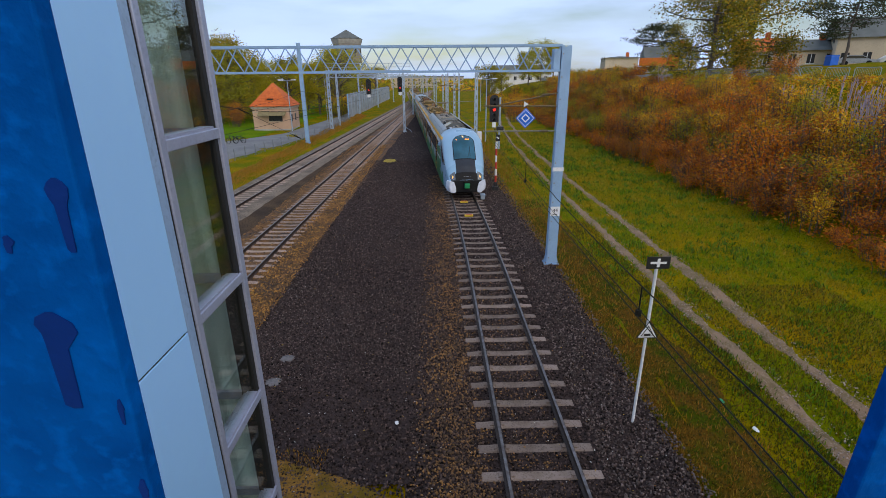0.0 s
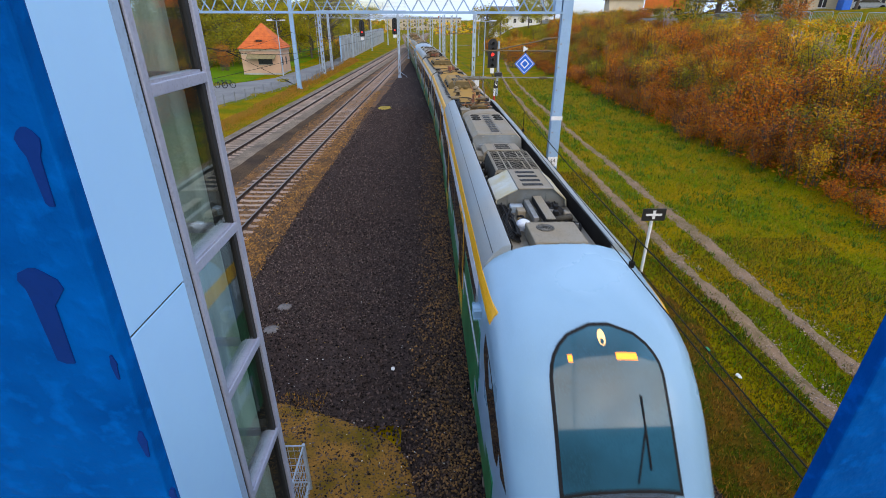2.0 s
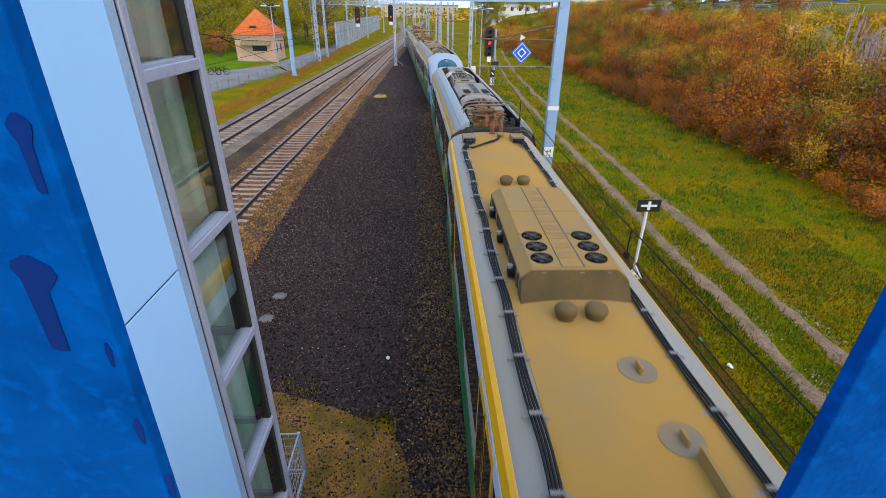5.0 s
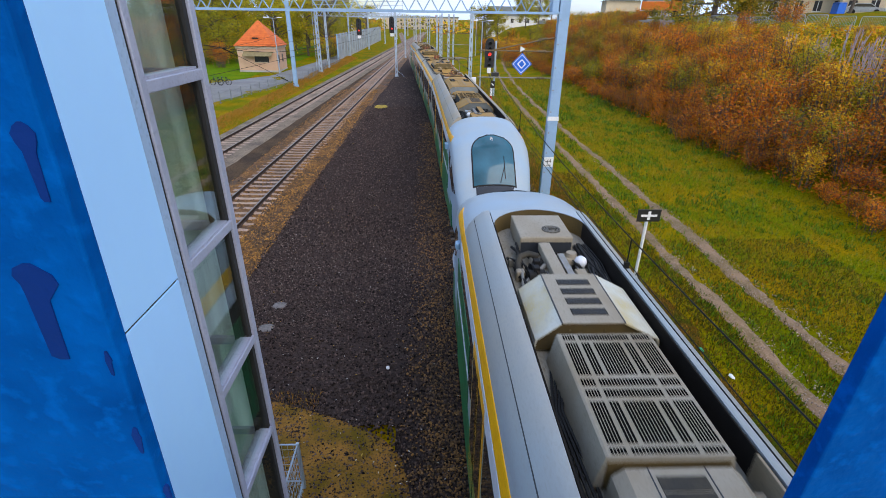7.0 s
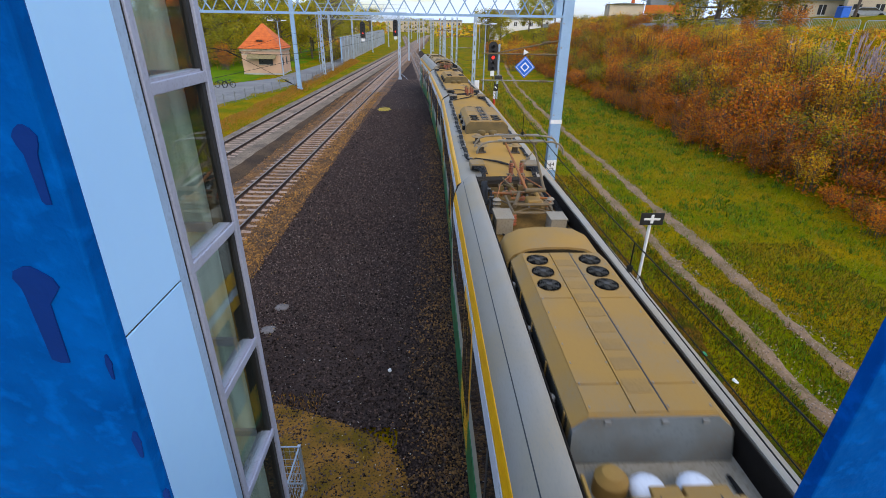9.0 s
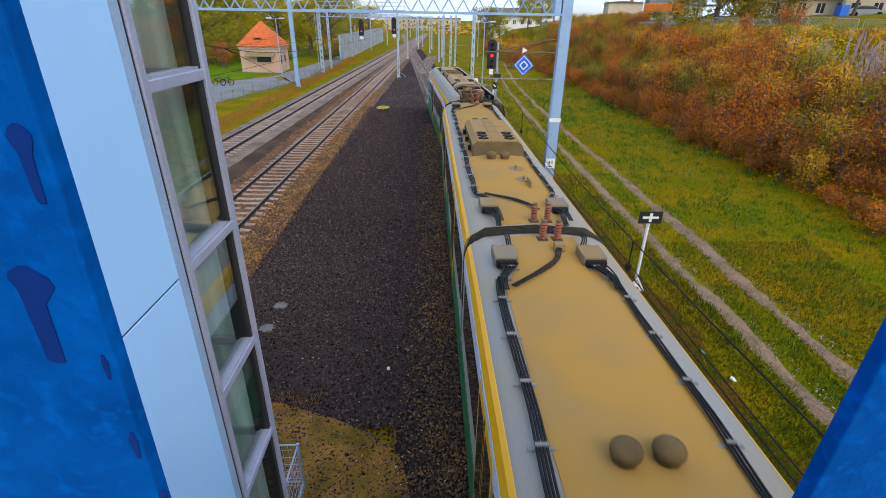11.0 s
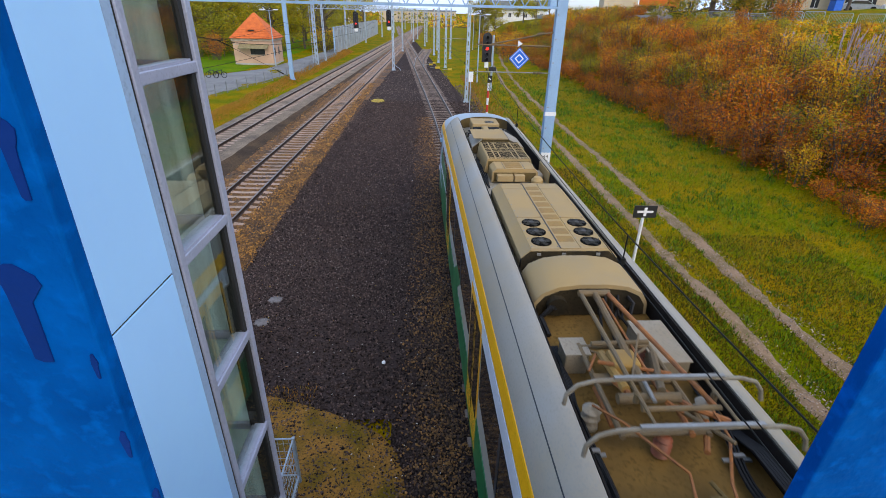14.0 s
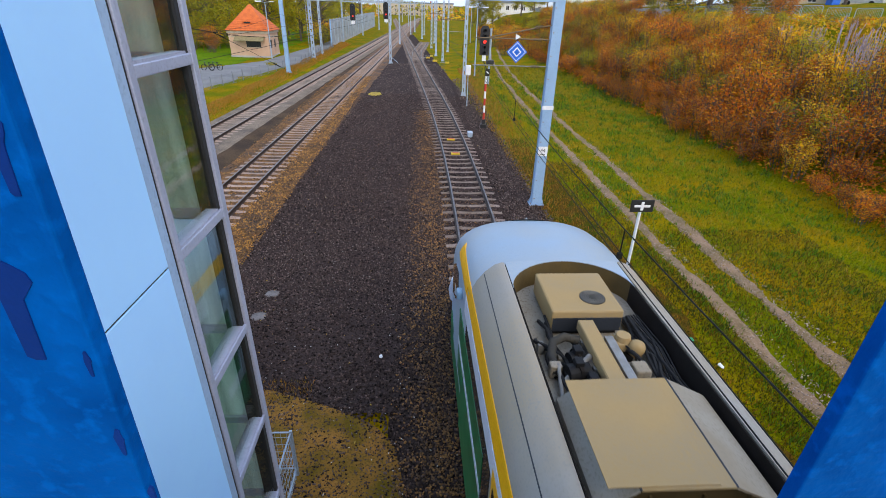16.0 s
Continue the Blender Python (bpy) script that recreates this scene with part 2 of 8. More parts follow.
ALU = mat("aluminium_frame", (.40, .43, .56), .4, .3, c2=(.34, .37, .5), scale=4, fine=60, bump=.05)
RUBBER = mat("black_rubber", (.012, .012, .014), .7)
GLASS = pane_mat("window_glass", (.92, .97, .95), .2)
FROSTED = frosted_mat("milky_glass", (.72, .8, .74))
GALV = mat("galvanised_steel", (.38, .46, .56), .5, .3, c2=(.32, .39, .48), scale=2, fine=50, bump=.1)
MASTBLUE = mat("grey_blue_paint", (.27, .42, .62), .5, .1, c2=(.23, .36, .55), scale=1.5, fine=40, bump=.1)


# ---- lines of the tracks: x at a distance y ----
def line_train(y):
    return float(np.interp(y, (-400, 18, 24, 31, 38, 46, 55, 66, 78, 108, 145, 200, 420), (0, 0, -.05, -.25, -.55, -1.0, -1.57, -2.28, -3.05, -5.0, -7.5, -11.2, -26)))


def line_mid(y):
    return -10.5 + (y - 24.5) * .0215


def line_far(y):
    return -15.85 + (y - 25) * .039


def line_stub(y):
    return float(np.interp(y, (78, 92, 120), (-3.05, -3.1, -1.6)))


# ---- ground: one sheet, with the slope on one side ----
def smooth(a, b, v):
    t = min(1, max(0, (v - a) / (b - a)))
    return t * t * (3 - 2 * t)


def ground_z(x, y):
    hill = 7.35 * smooth(15.5, 29.3, x) * smooth(-60, 5, y + 20) * (1 - .5 * smooth(110, 260, y))
    hill += 1.7 * smooth(31, 46, x) * smooth(-60, 5, y + 20) * (1 - smooth(110, 260, y))
    left = .25 * smooth(-17.4, -18.4, x) if x < -17 else 0
    bumps = .16 * noise.noise(Vector((x * .25, y * .25, 3))) if 4 < x < 60 or x < -18 else 0
    return -.3 + hill + left + bumps * (1 if x < 16 else 1.5)


xs = [-2500, -1200, -600, -300, -150, -90, -60, -45] + [-38 + .8 * i for i in range(96)] + [40, 46, 55, 70, 100, 150, 300, 600, 1200, 2500]
ys = [-1500, -500, -150, -60, -30, -15] + [-8 + 1.0 * i for i in range(110)] + [104, 108, 113, 120, 130, 145, 165, 190, 230, 300, 420, 700, 1200, 2500]
me = raw("ground", [(x, y, ground_z(x, y)) for y in ys for x in xs], [(j * len(xs) + i, j * len(xs) + i + 1, (j + 1) * len(xs) + i + 1, (j + 1) * len(xs) + i) for j in range(len(ys) - 1) for i in range(len(xs) - 1)])
tagged(put("ground", me, GRASS, smooth=True), "autumn grass on uneven ground beside the railway", "ground", kind="structure")


def strip(name, left, right, y0, y1, z, material, label, edge=0.0, step=1.0, drop=.12):
    """A long bed between two lines, with sloping uneven shoulders."""
    v, f = [], []
    n = int((y1 - y0) / step) + 1
    for i in range(n):
        y = y0 + (y1 - y0) * i / (n - 1)
        a, b = left(y), right(y)
        ja, jb = (edge * noise.noise(Vector((y * .7, a, k))) for k in (1, 7))
        v += [(a + ja - .25, y, z - drop), (a + ja, y, z)]
        v += [(a + (b - a) * k / 8, y, z + .01 * noise.noise(Vector((a + (b - a) * k / 8, y, 2)))) for k in range(1, 8)]
        v += [(b + jb, y, z), (b + jb + .25, y, z - drop)]
    w = 11
    for i in range(n - 1):
        f += [(i * w + k, i * w + k + 1, (i + 1) * w + k + 1, (i + 1) * w + k) for k in range(w - 1)]
    return tagged(put(name, raw(name, v, f), material, smooth=True), label, "ballast", kind="structure")


strip("ballast_bed", lambda y: -8.15 + (0 if y < 30 else (y - 30) * .018), lambda y: line_train(y) + 2.95, 7.5, 150, -.2, BALLAST, "dark crushed stone ballast between the tracks", .18)
strip("ballast_bed", lambda y: -2.6, lambda y: 2.95, -60, 8.2, -.2, BALLAST, "dark crushed stone ballast under the track", .18)
strip("ballast_bed", lambda y: line_mid(y) - 1.9, lambda y: line_mid(y) + 2.3, -60, 260, -.195, BALLAST_BROWN, "brown leaf-strewn ballast of the middle track", .2)
strip("ballast_bed", lambda y: line_far(y) + 2.0, lambda y: line_mid(y) - 1.8, -60, 200, -.205, BALLAST_GREY, "grey-brown ballast strip between two tracks", .15)
strip("ballast_bed", lambda y: line_far(y) - 1.8, lambda y: line_far(y) + 2.1, -60, 300, -.19, BALLAST_PALE, "pale crushed stone ballast of the outer track", .12)
strip("dry_soil", lambda y: -8.6, lambda y: float(np.interp(y, (-12, 5.0, 5.6, 6.2, 6.67, 7.14, 7.49, 7.74, 7.92, 8.19, 8.4), (-2.45, -2.45, -2.55, -2.74, -2.99, -3.38, -3.9, -4.43, -4.96, -5.65, -6.6))), -12, 8.4, -.175, SOIL, "bare sandy soil with dead grass", .12, .1, .03)
VX = [3.0 + .22 * i for i in range(12)]
VY = [-14 + .4 * i for i in range(115)]


def verge_z(i, x, y):
    return ground_z(x, y) + (-.06 if i in (0, 11) else .022)


def verge_x(i, y):
    e = .35 * noise.noise(Vector((y * .4, 2, 8))) + .3 * noise.noise(Vector((y * 1.5, 5, 8))) - .03 * max(0, y - 12)
    return VX[0] + (VX[-1] + e - VX[0]) * i / 11


tagged(put("verge", raw("verge", [(verge_x(i, y), y, verge_z(i, verge_x(i, y), y)) for y in VY for i in range(12)], [(j * 12 + i, j * 12 + i + 1, (j + 1) * 12 + i + 1, (j + 1) * 12 + i) for j in range(len(VY) - 1) for i in range(11)]), VERGE, smooth=True), "trodden brown verge of moss and dead grass beside the ballast", "verge", kind="structure")
for ax, bx_ in ((6.85, .29), (8.55, .31)):
    def mid_rut(y, ax=ax):
        return ax + .25 * noise.noise(Vector((y * .09, ax, 0))) + .012 * max(0, y - 26) + .0009 * max(0, y - 40) ** 2
    v, f = [], []
    for i in range(520):
        y = -15 + .25 * i
        c = mid_rut(y)
        w_ = bx_ * (1 + .6 * noise.noise(Vector((y * .6, ax, 9))) + .5 * noise.noise(Vector((y * 1.9, ax, 4))) + .25 * noise.noise(Vector((y * 5, ax, 2))))
        for k in range(5):
            x = c + (k - 2) / 2 * w_
            v.append((x, y, ground_z(x, y) + (.035 if 0 < k < 4 else -.02)))
        if i:
            f += [((i - 1) * 5 + k, (i - 1) * 5 + k + 1, i * 5 + k + 1, i * 5 + k) for k in range(4)]
    tagged(put("dirt_path", raw("dirt_path", v, f), DIRT, smooth=True), "worn bare wheel rut through the grass", "path", kind="structure")

# ---- tracks ----
RAIL_PROFILE = ((-.075, -.17), (.075, -.17), (.075, -.155), (.012, -.135), (.012, -.045), (.036, -.035), (.036, -.004), (-.036, -.004), (-.036, -.035), (-.012, -.045), (-.012, -.135), (-.075, -.155))


def rail(parent, line, off, y0, y1):
    bm = bmesh.new()
    n = max(2, int((y1 - y0) / 4))
    yy = [y0 + (y1 - y0) * i / n for i in range(n + 1)]
    loft(bm, [[(line(y) + off + px, y, pz) for px, pz in RAIL_PROFILE] for y in yy])
    r = part("rail", bm, RAIL, parent)
    bm = bmesh.new()
    loft(bm, [[(line(y) + off + px, y, pz) for px, pz in ((-.03, -.006), (.03, -.006), (.03, 0), (-.03, 0))] for y in yy])
    part("rail_head", bm, RAIL_TOP, r, "bright worn running surface")


def sleeper_mesh(material):
    bm = bmesh.new()
    prof = ((-1.27, -.034), (-1.22, -.022), (-.98, -.004), (-.92, .006), (-.58, .006), (-.46, -.008), (0, -.026), (.46, -.008), (.58, .006), (.92, .006), (.98, -.004), (1.22, -.022), (1.27, -.034))
    loft(bm, [[(x, -.125, -.2), (x, -.095, -.165 + dz + .0), (x, .095, -.165 + dz), (x, .125, -.2)] for x, dz in prof])
    for s in (-.7535, .7535):
        for o in (-.13, .13):
            box(bm, s + o - .04, s + o + .04, -.06, .06, -.17, -.13)
    me_ = bpy.data.meshes.new("sleeper")
    bm.to_mesh(me_)
    bm.free()
    me_.materials.append(material)
    return me_


SLEEPER_MESH, PALE_MESH = sleeper_mesh(SLEEPER), sleeper_mesh(SLEEPER_PALE)


def track(name, line, y0, y1, phase, spacing, label, single=80.0, mesh=SLEEPER_MESH):
    t = tagged(empty(name), label, "track", kind="structure")
    for off in (-.7535, .7535):
        rail(t, line, off, y0, y1)
    y, v, f = phase - spacing * math.floor((phase - y0) / spacing), [], []
    src = [tuple(p.co) for p in SLEEPER_MESH.vertices]
    fsrc = [tuple(p.vertices) for p in SLEEPER_MESH.polygons]
    while y < y1:
        if 4 < y < single:
            s = new("sleeper", mesh)
            s.parent, s.location, s.rotation_euler = t, (line(y), y, random.uniform(-.006, .006)), (0, 0, random.uniform(-.012, .012) + math.atan((line(y - 1) - line(y + 1)) / 2))
        else:
            b = len(v)
            v += [(p[0] + line(y), p[1] + y, p[2]) for p in src]
            f += [tuple(i + b for i in q) for q in fsrc]
        y += spacing
    tagged(put("far_sleepers", raw("far_sleepers", v, f), mesh.materials[0], t), kind="stuff")
    return t


# ---- foreground: blue posts of the footbridge screen, bridge deck ----
def blue_post(x0, x1, lean, label):
    """A flat post that leans by a small angle round the height of the eye."""
    bm = bmesh.new()
    box(bm, x0, x1, .285, .30, 6.2, 8.9, .002)
    for v in bm.verts:
        v.co.x += (v.co.z - 7.4) * lean
    return tagged(part("bridge_post", bm, BLUE, None, smooth=False), label, "post")


# ---- lift tower beside the bridge ----
TX, TY0, TY1 = -3.477, 2.394, 3.096
MULL = [-.31, .62, 1.57, 2.52, 3.47, 4.42, 5.36, 6.31, 7.275, 8.225, 9.17]


def lift_tower():
    t = tagged(empty("lift_tower", pose(0, 0, 0)), "white-panelled lift tower with a tall strip of aluminium windows", "lift tower")
    for i, (z0, z1) in enumerate(((-.3, 3.47), (3.47, 6.33), (6.33, 9.78))):
        part("wall_panel", one(box, TX - .12, TX, -.6, TY0 - .14, z0 + .006, z1 - .006, .004), PANEL, t)
    part("panel_backing", one(box, TX - .13, TX - .008, -.6, TY0 - .15, -.3, 9.78), RUBBER, t)
    part("edge_trim", one(box, TX - .13, TX - .004, TY0 - .138, TY0 - .063, -.3, 9.78), TRIMBLUE, t, "narrow darker edge trim")
    part("joint", one(box, TX - .12, TX - .012, TY0 - .062, TY0 - .036, -.3, 9.78), RUBBER, t, "black rubber joint")
    fr = part("window_frame", one(box, TX - .12, TX, TY0 - .035, TY0 + .022, -.3, 9.78, .006), ALU, t)
    part("mullion", one(box, TX - .12, TX, TY1 - .065, TY1, -.3, 9.78, .006), ALU, t)
    part("seal", one(box, TX - .13, TX - .02, TY1 - .112, TY1 - .066, -.3, 9.78), RUBBER, t, "black glazing seal")
    for a, b in zip(MULL, MULL[1:]):
        part("transom", one(box, TX - .12, TX - .002, TY0 + .022, TY1 - .065, b - .022, b + .04, .006), ALU, t)
        part("window_sill", one(box, TX - .09, TX - .012, TY0 + .022, TY1 - .112, a + .041, a + .055), ALU, t)
        g = part("pane", one(box, TX - .05, TX - .038, TY0 + .022, TY1 - .112, a + .041, b - .022), GLASS, t)
        g.visible_shadow = False
    # Milky glazing added to brighten what shows through the front windows.
    for a, b in zip(MULL, MULL[1:]):
        part("frosted_pane", one(box, -6.6, TX - .13, TY1 - .07, TY1 - .06, a + .041, b - .022), FROSTED, t, "milky pane added to brighten the shaft")
        part("transom", one(box, -6.6, TX - .13, TY1 - .1, TY1 - .02, b - .022, b + .041), ALU, t)
    part("wall_panel", one(box, -6.6, -6.5, -.6, .3, -.3, 9.78), PANEL, t)
    # Pale lining and unseen glazed back wall, added to let daylight in.
    part("shaft_lining", one(box, -6.48, TX - .14, .28, .3, -.3, 9.7), SHAFT_WALL, t, "pale lining added to brighten the shaft")
    for a, b in zip(MULL, MULL[1:]):
        part("transom", one(box, -6.6, -6.5, .3, TY1 - .1, b - .022, b + .04), ALU, t)
        part("pane", one(box, -6.56, -6.55, .3, TY1 - .1, a + .041, b - .022), GLASS, t).visible_shadow = False
    part("wall_panel", one(box, -6.5, TX - .12, -.6, -.5, -.3, 9.78), PANEL, t)
    part("roof_slab", one(box, -6.7, TX + .02, -.7, TY1 + .02, 9.79, 10.0), CONCRETE, t)
    for x, y, w, m_, lab in ((-4.05, 2.62, .04, SHAFT_YELLOW, "ochre guide rail"), (-4.25, 2.4, .07, SHAFT, ""), (-4.5, 2.85, .08, SHAFT, "")):
        part("guide_rail", one(box, x - w, x + w, y - w, y + w, -.3, 9.7), m_, t, lab)
    for z in (1.0, 3.4, 5.9, 8.2):
        part("shaft_beam", one(box, -6.4, -3.9, 2.55, 2.65, z, z + .12), SHAFT, t)
    for a in MULL[:-1]:
        part("bracket", one(box, TX - .24, TX - .18, 2.7, 2.75, a + .07, a + .15, .008), ALU, t)
    return t


TRIMBLUE = mat("blue_grey_trim", (.3, .42, .6), .4, c2=(.26, .37, .54), scale=3)
SHAFT_WALL = mat("pale_shaft_lining", (.62, .66, .62), .8, c2=(.5, .54, .5), scale=1.2, fine=20, bump=.05)
SHAFT = mat("shaft_steel", (.16, .19, .18), .6, c2=(.1, .12, .12), scale=2)
SHAFT_YELLOW = mat("ochre_paint", (.3, .22, .06), .6)
lift_tower()
left_post = blue_post(-2.56, -2.3665, .028, "blue painted steel post with dark drips, very close")
blue_post(-1.8115, -1.6, .014, "blue painted steel post, very close")
tagged(part("bridge_deck", one(box, -3.4, 12, -3.2, .42, 5.9, 6.2), CONCRETE), "concrete footbridge deck over the tracks", "bridge", kind="structure")
for k, (x, z, w, h, tail) in enumerate(((-2.375, 7.528, .006, .012, .024), (-2.403, 7.435, .012, .016, .045), (-2.414, 7.5, .003, .004, .004), (-2.374, 7.375, .002, .006, .01), (-2.374, 7.3, .003, .008, .012), (-2.366, 7.235, .0025, .008, .014), (-2.379, 7.19, .004, .01, .02), (-2.392, 7.2, .003, .008, .02), (-2.375, 7.15, .004, .01, .02))):
    bm = bmesh.new()
    ring = []
    for i in range(14):
        a = 2 * math.pi * i / 14
        ring.append((x + w * math.cos(a) * (1 + .3 * math.sin(3 * a + k)), z + h * math.sin(a) - (tail if 8 < i < 12 else 0)))
    loft(bm, [[(px, yy, pz) for px, pz in ring] for yy in (.284, .286)])
    part("paint_drip", bm, BLUE_DARK, left_post, "dark paint drip")

# ---- the train ----
WHITE = mat("white_body_paint", (.27, .45, .62), .28, c2=(.24, .40, .56), scale=.7, fine=50, c3=(.265, .44, .61), bump=.02, coat=.3)
WHITE_WORN = mat("grimy_white_paint", (.27, .37, .48), .4, c2=(.32, .37, .41), scale=.9, fine=30, c3=(.27, .35, .44), bump=.04, lo=.35, hi=.65)
COWL = mat("clean_white_cowl", (.72, .76, .85), .3, c2=(.62, .66, .74), scale=1, fine=40, bump=.02)
SILVER = mat("silver_grey_paint", (.25, .30, .335), .42, c2=(.29, .30, .29), scale=.5, fine=40, bump=.03, c3=(.24, .26, .27))
TAN = mat("dusty_tan_roof", (.40, .225, .05), .9, spec=.15, c2=(.33, .21, .075), scale=.8, fine=30, c3=(.385, .215, .05), bump=.1)
DUST = mat("dusty_grey_roof", (.22, .18, .13), .85, spec=.2, c2=(.28, .185, .07), scale=1.3, fine=30, c3=(.2, .17, .13), bump=.1)
GREYDUST = mat("dusty_pale_grey_floor", (.30, .28, .24), .8, spec=.2, c2=(.24, .21, .16), scale=1.6, fine=30, c3=(.2, .17, .12), bump=.06)
TAN_BOX = mat("dusty_tan_casing", (.33, .195, .05), .75, spec=.25, c2=(.27, .185, .085), scale=1.4, fine=35, c3=(.315, .185, .05), bump=.06)
GREY_BOX = mat("grey_beige_casing", (.25, .20, .13), .6, c2=(.26, .235, .19), scale=1.4, fine=35, c3=(.19, .16, .11), bump=.06)
BEIGE_BOX = mat("dusty_beige_casing", (.36, .25, .11), .75, spec=.25, c2=(.31, .235, .13), scale=1.2, fine=35, c3=(.345, .24, .107), bump=.06)
PALE_BOX = mat("pale_grey_casing", (.29, .265, .215), .55, c2=(.25, .21, .15), scale=1.4, fine=35, c3=(.22, .19, .14), bump=.06)
ARCH_END = mat("near_black_end", (.022, .018, .012), .9, spec=.1, c2=(.045, .034, .018), scale=3, fine=30)
TAN_DARK = mat("dark_brown_end", (.11, .072, .018), .85, c2=(.07, .05, .018), scale=2, fine=25)
GREEN = mat("green_paint", (.0, .18, .055), .35, c2=(.0, .14, .045), scale=1, fine=50, bump=.02, coat=.3)
YELLOW = mat("yellow_stripe_paint", (.88, .43, .0), .4, c2=(.78, .38, .0), scale=1, fine=40, bump=.02)
WIN = mat("dark_tinted_glass", (.012, .014, .016), .06, c2=(.02, .022, .024), scale=1, bump=0, coat=.5)
SCREEN = mat("windscreen_glass", (.03, .12, .18), .04, c2=(.02, .07, .10), scale=.8, bump=0, spec=.45, coat=.15)
CHAR = mat("charcoal_paint", (.03, .036, .048), .4, spec=.3, c2=(.024, .028, .036), scale=2, bump=.03)
BLACK = mat("black_plastic", (.012, .012, .013), .6, spec=.2)
MATT_BLACK = mat("matt_black_opening", (.006, .006, .006), .95, spec=.03)
UNDER = mat("grime_and_well_shade", (.02, .017, .015), .9, spec=.1)
STEEL = mat("dull_steel", (.30, .30, .29), .5, .5, c2=(.24, .23, .21), scale=6, fine=60)
STRIP = mat("dusty_grey_strip", (.24, .215, .17), .6, .2, c2=(.17, .13, .08), scale=5, fine=40)
RUST = mat("rusty_orange_arm", (.34, .12, .025), .7, c2=(.2, .08, .03), scale=8)
INSUL = mat("brown_insulator", (.28, .07, .024), .5, c2=(.17, .06, .025), scale=8)
BROWNARM = mat("dirty_brown_tube", (.16, .105, .045), .7, c2=(.13, .1, .06), scale=8)
LOUVRE = mat("dark_louvre", (.038, .038, .036), .8, spec=.15, c2=(.065, .058, .045), scale=5, fine=40, bump=.1)
DUSTY_LOUVRE = mat("dust_covered_louvre", (.29, .175, .05), .9, c2=(.23, .15, .06), scale=3, fine=40, bump=.1)
FANWIRE = mat("dark_fan_wire", (.05, .048, .043), .6)
HOODSIDE = mat("stained_white_panel", (.50, .52, .48), .5, c2=(.44, .36, .16), scale=1.6, fine=30, c3=(.42, .41, .36), bump=.04, lo=.42, hi=.7)
ENDGREY = mat("blue_grey_end_plate", (.15, .175, .19), .55, c2=(.12, .12, .11), scale=2, fine=30, bump=.05)
SILVER_DUSTY = mat("dusty_silver_paint", (.28, .275, .255), .6, c2=(.31, .265, .19), scale=.6, fine=40, bump=.03, c3=(.26, .245, .21), lo=.35, hi=.6)
STEM = mat("dark_mount_stem", (.05, .04, .03), .8, c2=(.09, .07, .04), scale=8)
CABLE = mat("black_cable", (.016, .016, .017), .65, spec=.2)
BELLOWS = mat("brown_dusty_bellows", (.07, .05, .028), .9, spec=.1, c2=(.035, .028, .02), scale=2, fine=20)
CABLE_DUSTY = mat("dusty_black_cable", (.03, .027, .024), .75, spec=.2, c2=(.05, .04, .028), scale=3)
FLOORB = mat("sooty_tan_floor", (.2, .115, .03), .9, spec=.1, c2=(.1, .065, .025), scale=1.6, fine=25, c3=(.12, .07, .02), bump=.1)
VENT = mat("olive_brown_vent", (.15, .105, .04), .8, spec=.2, c2=(.1, .07, .03), scale=4)
CLAMP = mat("grey_clamp", (.22, .22, .21), .6)
LAMP_ON = glow("headlamp_warm", (1.0, .5, .08), 1.1)
LAMP_GLASS = mat("headlamp_cluster_glass", (.09, .11, .13), .1, c2=(.2, .22, .24), scale=14, bump=0, coat=.6)
LAMP_TOP = glow("top_lamp_warm", (1.0, .6, .2), 1.6)
LAMP_OFF = mat("headlamp_glass", (.35, .38, .4), .1, c2=(.2, .22, .24), scale=20, bump=0, coat=1)
AMBER = glow("amber_display", (1.0, .3, .02), 1.6)

END_L, MID_L, UNIT = 21.3, 16.2, 75.8
S_Z = ((.1, 1.22), (.3, 1.6), (.7, 2.05), (1.15, 2.44), (1.7, 3.04), (2.2, 3.54), (2.7, 3.84), (3.45, 4.01), (4.3, 4.105), (5.0, 4.15))
S_W = ((.1, 1.0), (.5, 1.18), (1.15, 1.31), (2, 1.39), (3, 1.42))
S_H = ((.1, .85), (.5, 1.2), (1.15, 1.75), (2, 2.6), (2.6, 3.05), (3.5, 3.25), (4.7, 3.3))


def curve(tab, s):
    return float(np.interp(s, [a for a, _ in tab], [b for _, b in tab]))


def nose_top(x, s):
    w, h, z = curve(S_W, s), curve(S_H, s), curve(S_Z, s)
    return h + (z - h) * max(0, 1 - min(1, abs(x) / w) ** 2.5) ** (1 / 2.5)


def side_x(s, z):
    w, h, t = curve(S_W, s), curve(S_H, s), curve(S_Z, s)
    r = min(.98, max(0, (z - h) / (t - h)))
    return w * (1 - r ** 2.5) ** .4


def nose_ring(s):
    w, h, z = curve(S_W, s), curve(S_H, s), curve(S_Z, s)
    low = .42 if s > .5 else .95 - .2 * s
    pts = [(-w * .96, s, low), (-w, s, low + .25 * (h - low))]
    for k in range(17):
        a = math.pi * (1 - k / 16)
        c_, s_ = math.cos(a), math.sin(a)
        pts.append((w * math.copysign(abs(c_) ** .8, c_), s, h + (z - h) * abs(s_) ** .8))
    return pts + [(w, s, low + .25 * (h - low)), (w * .96, s, low)]


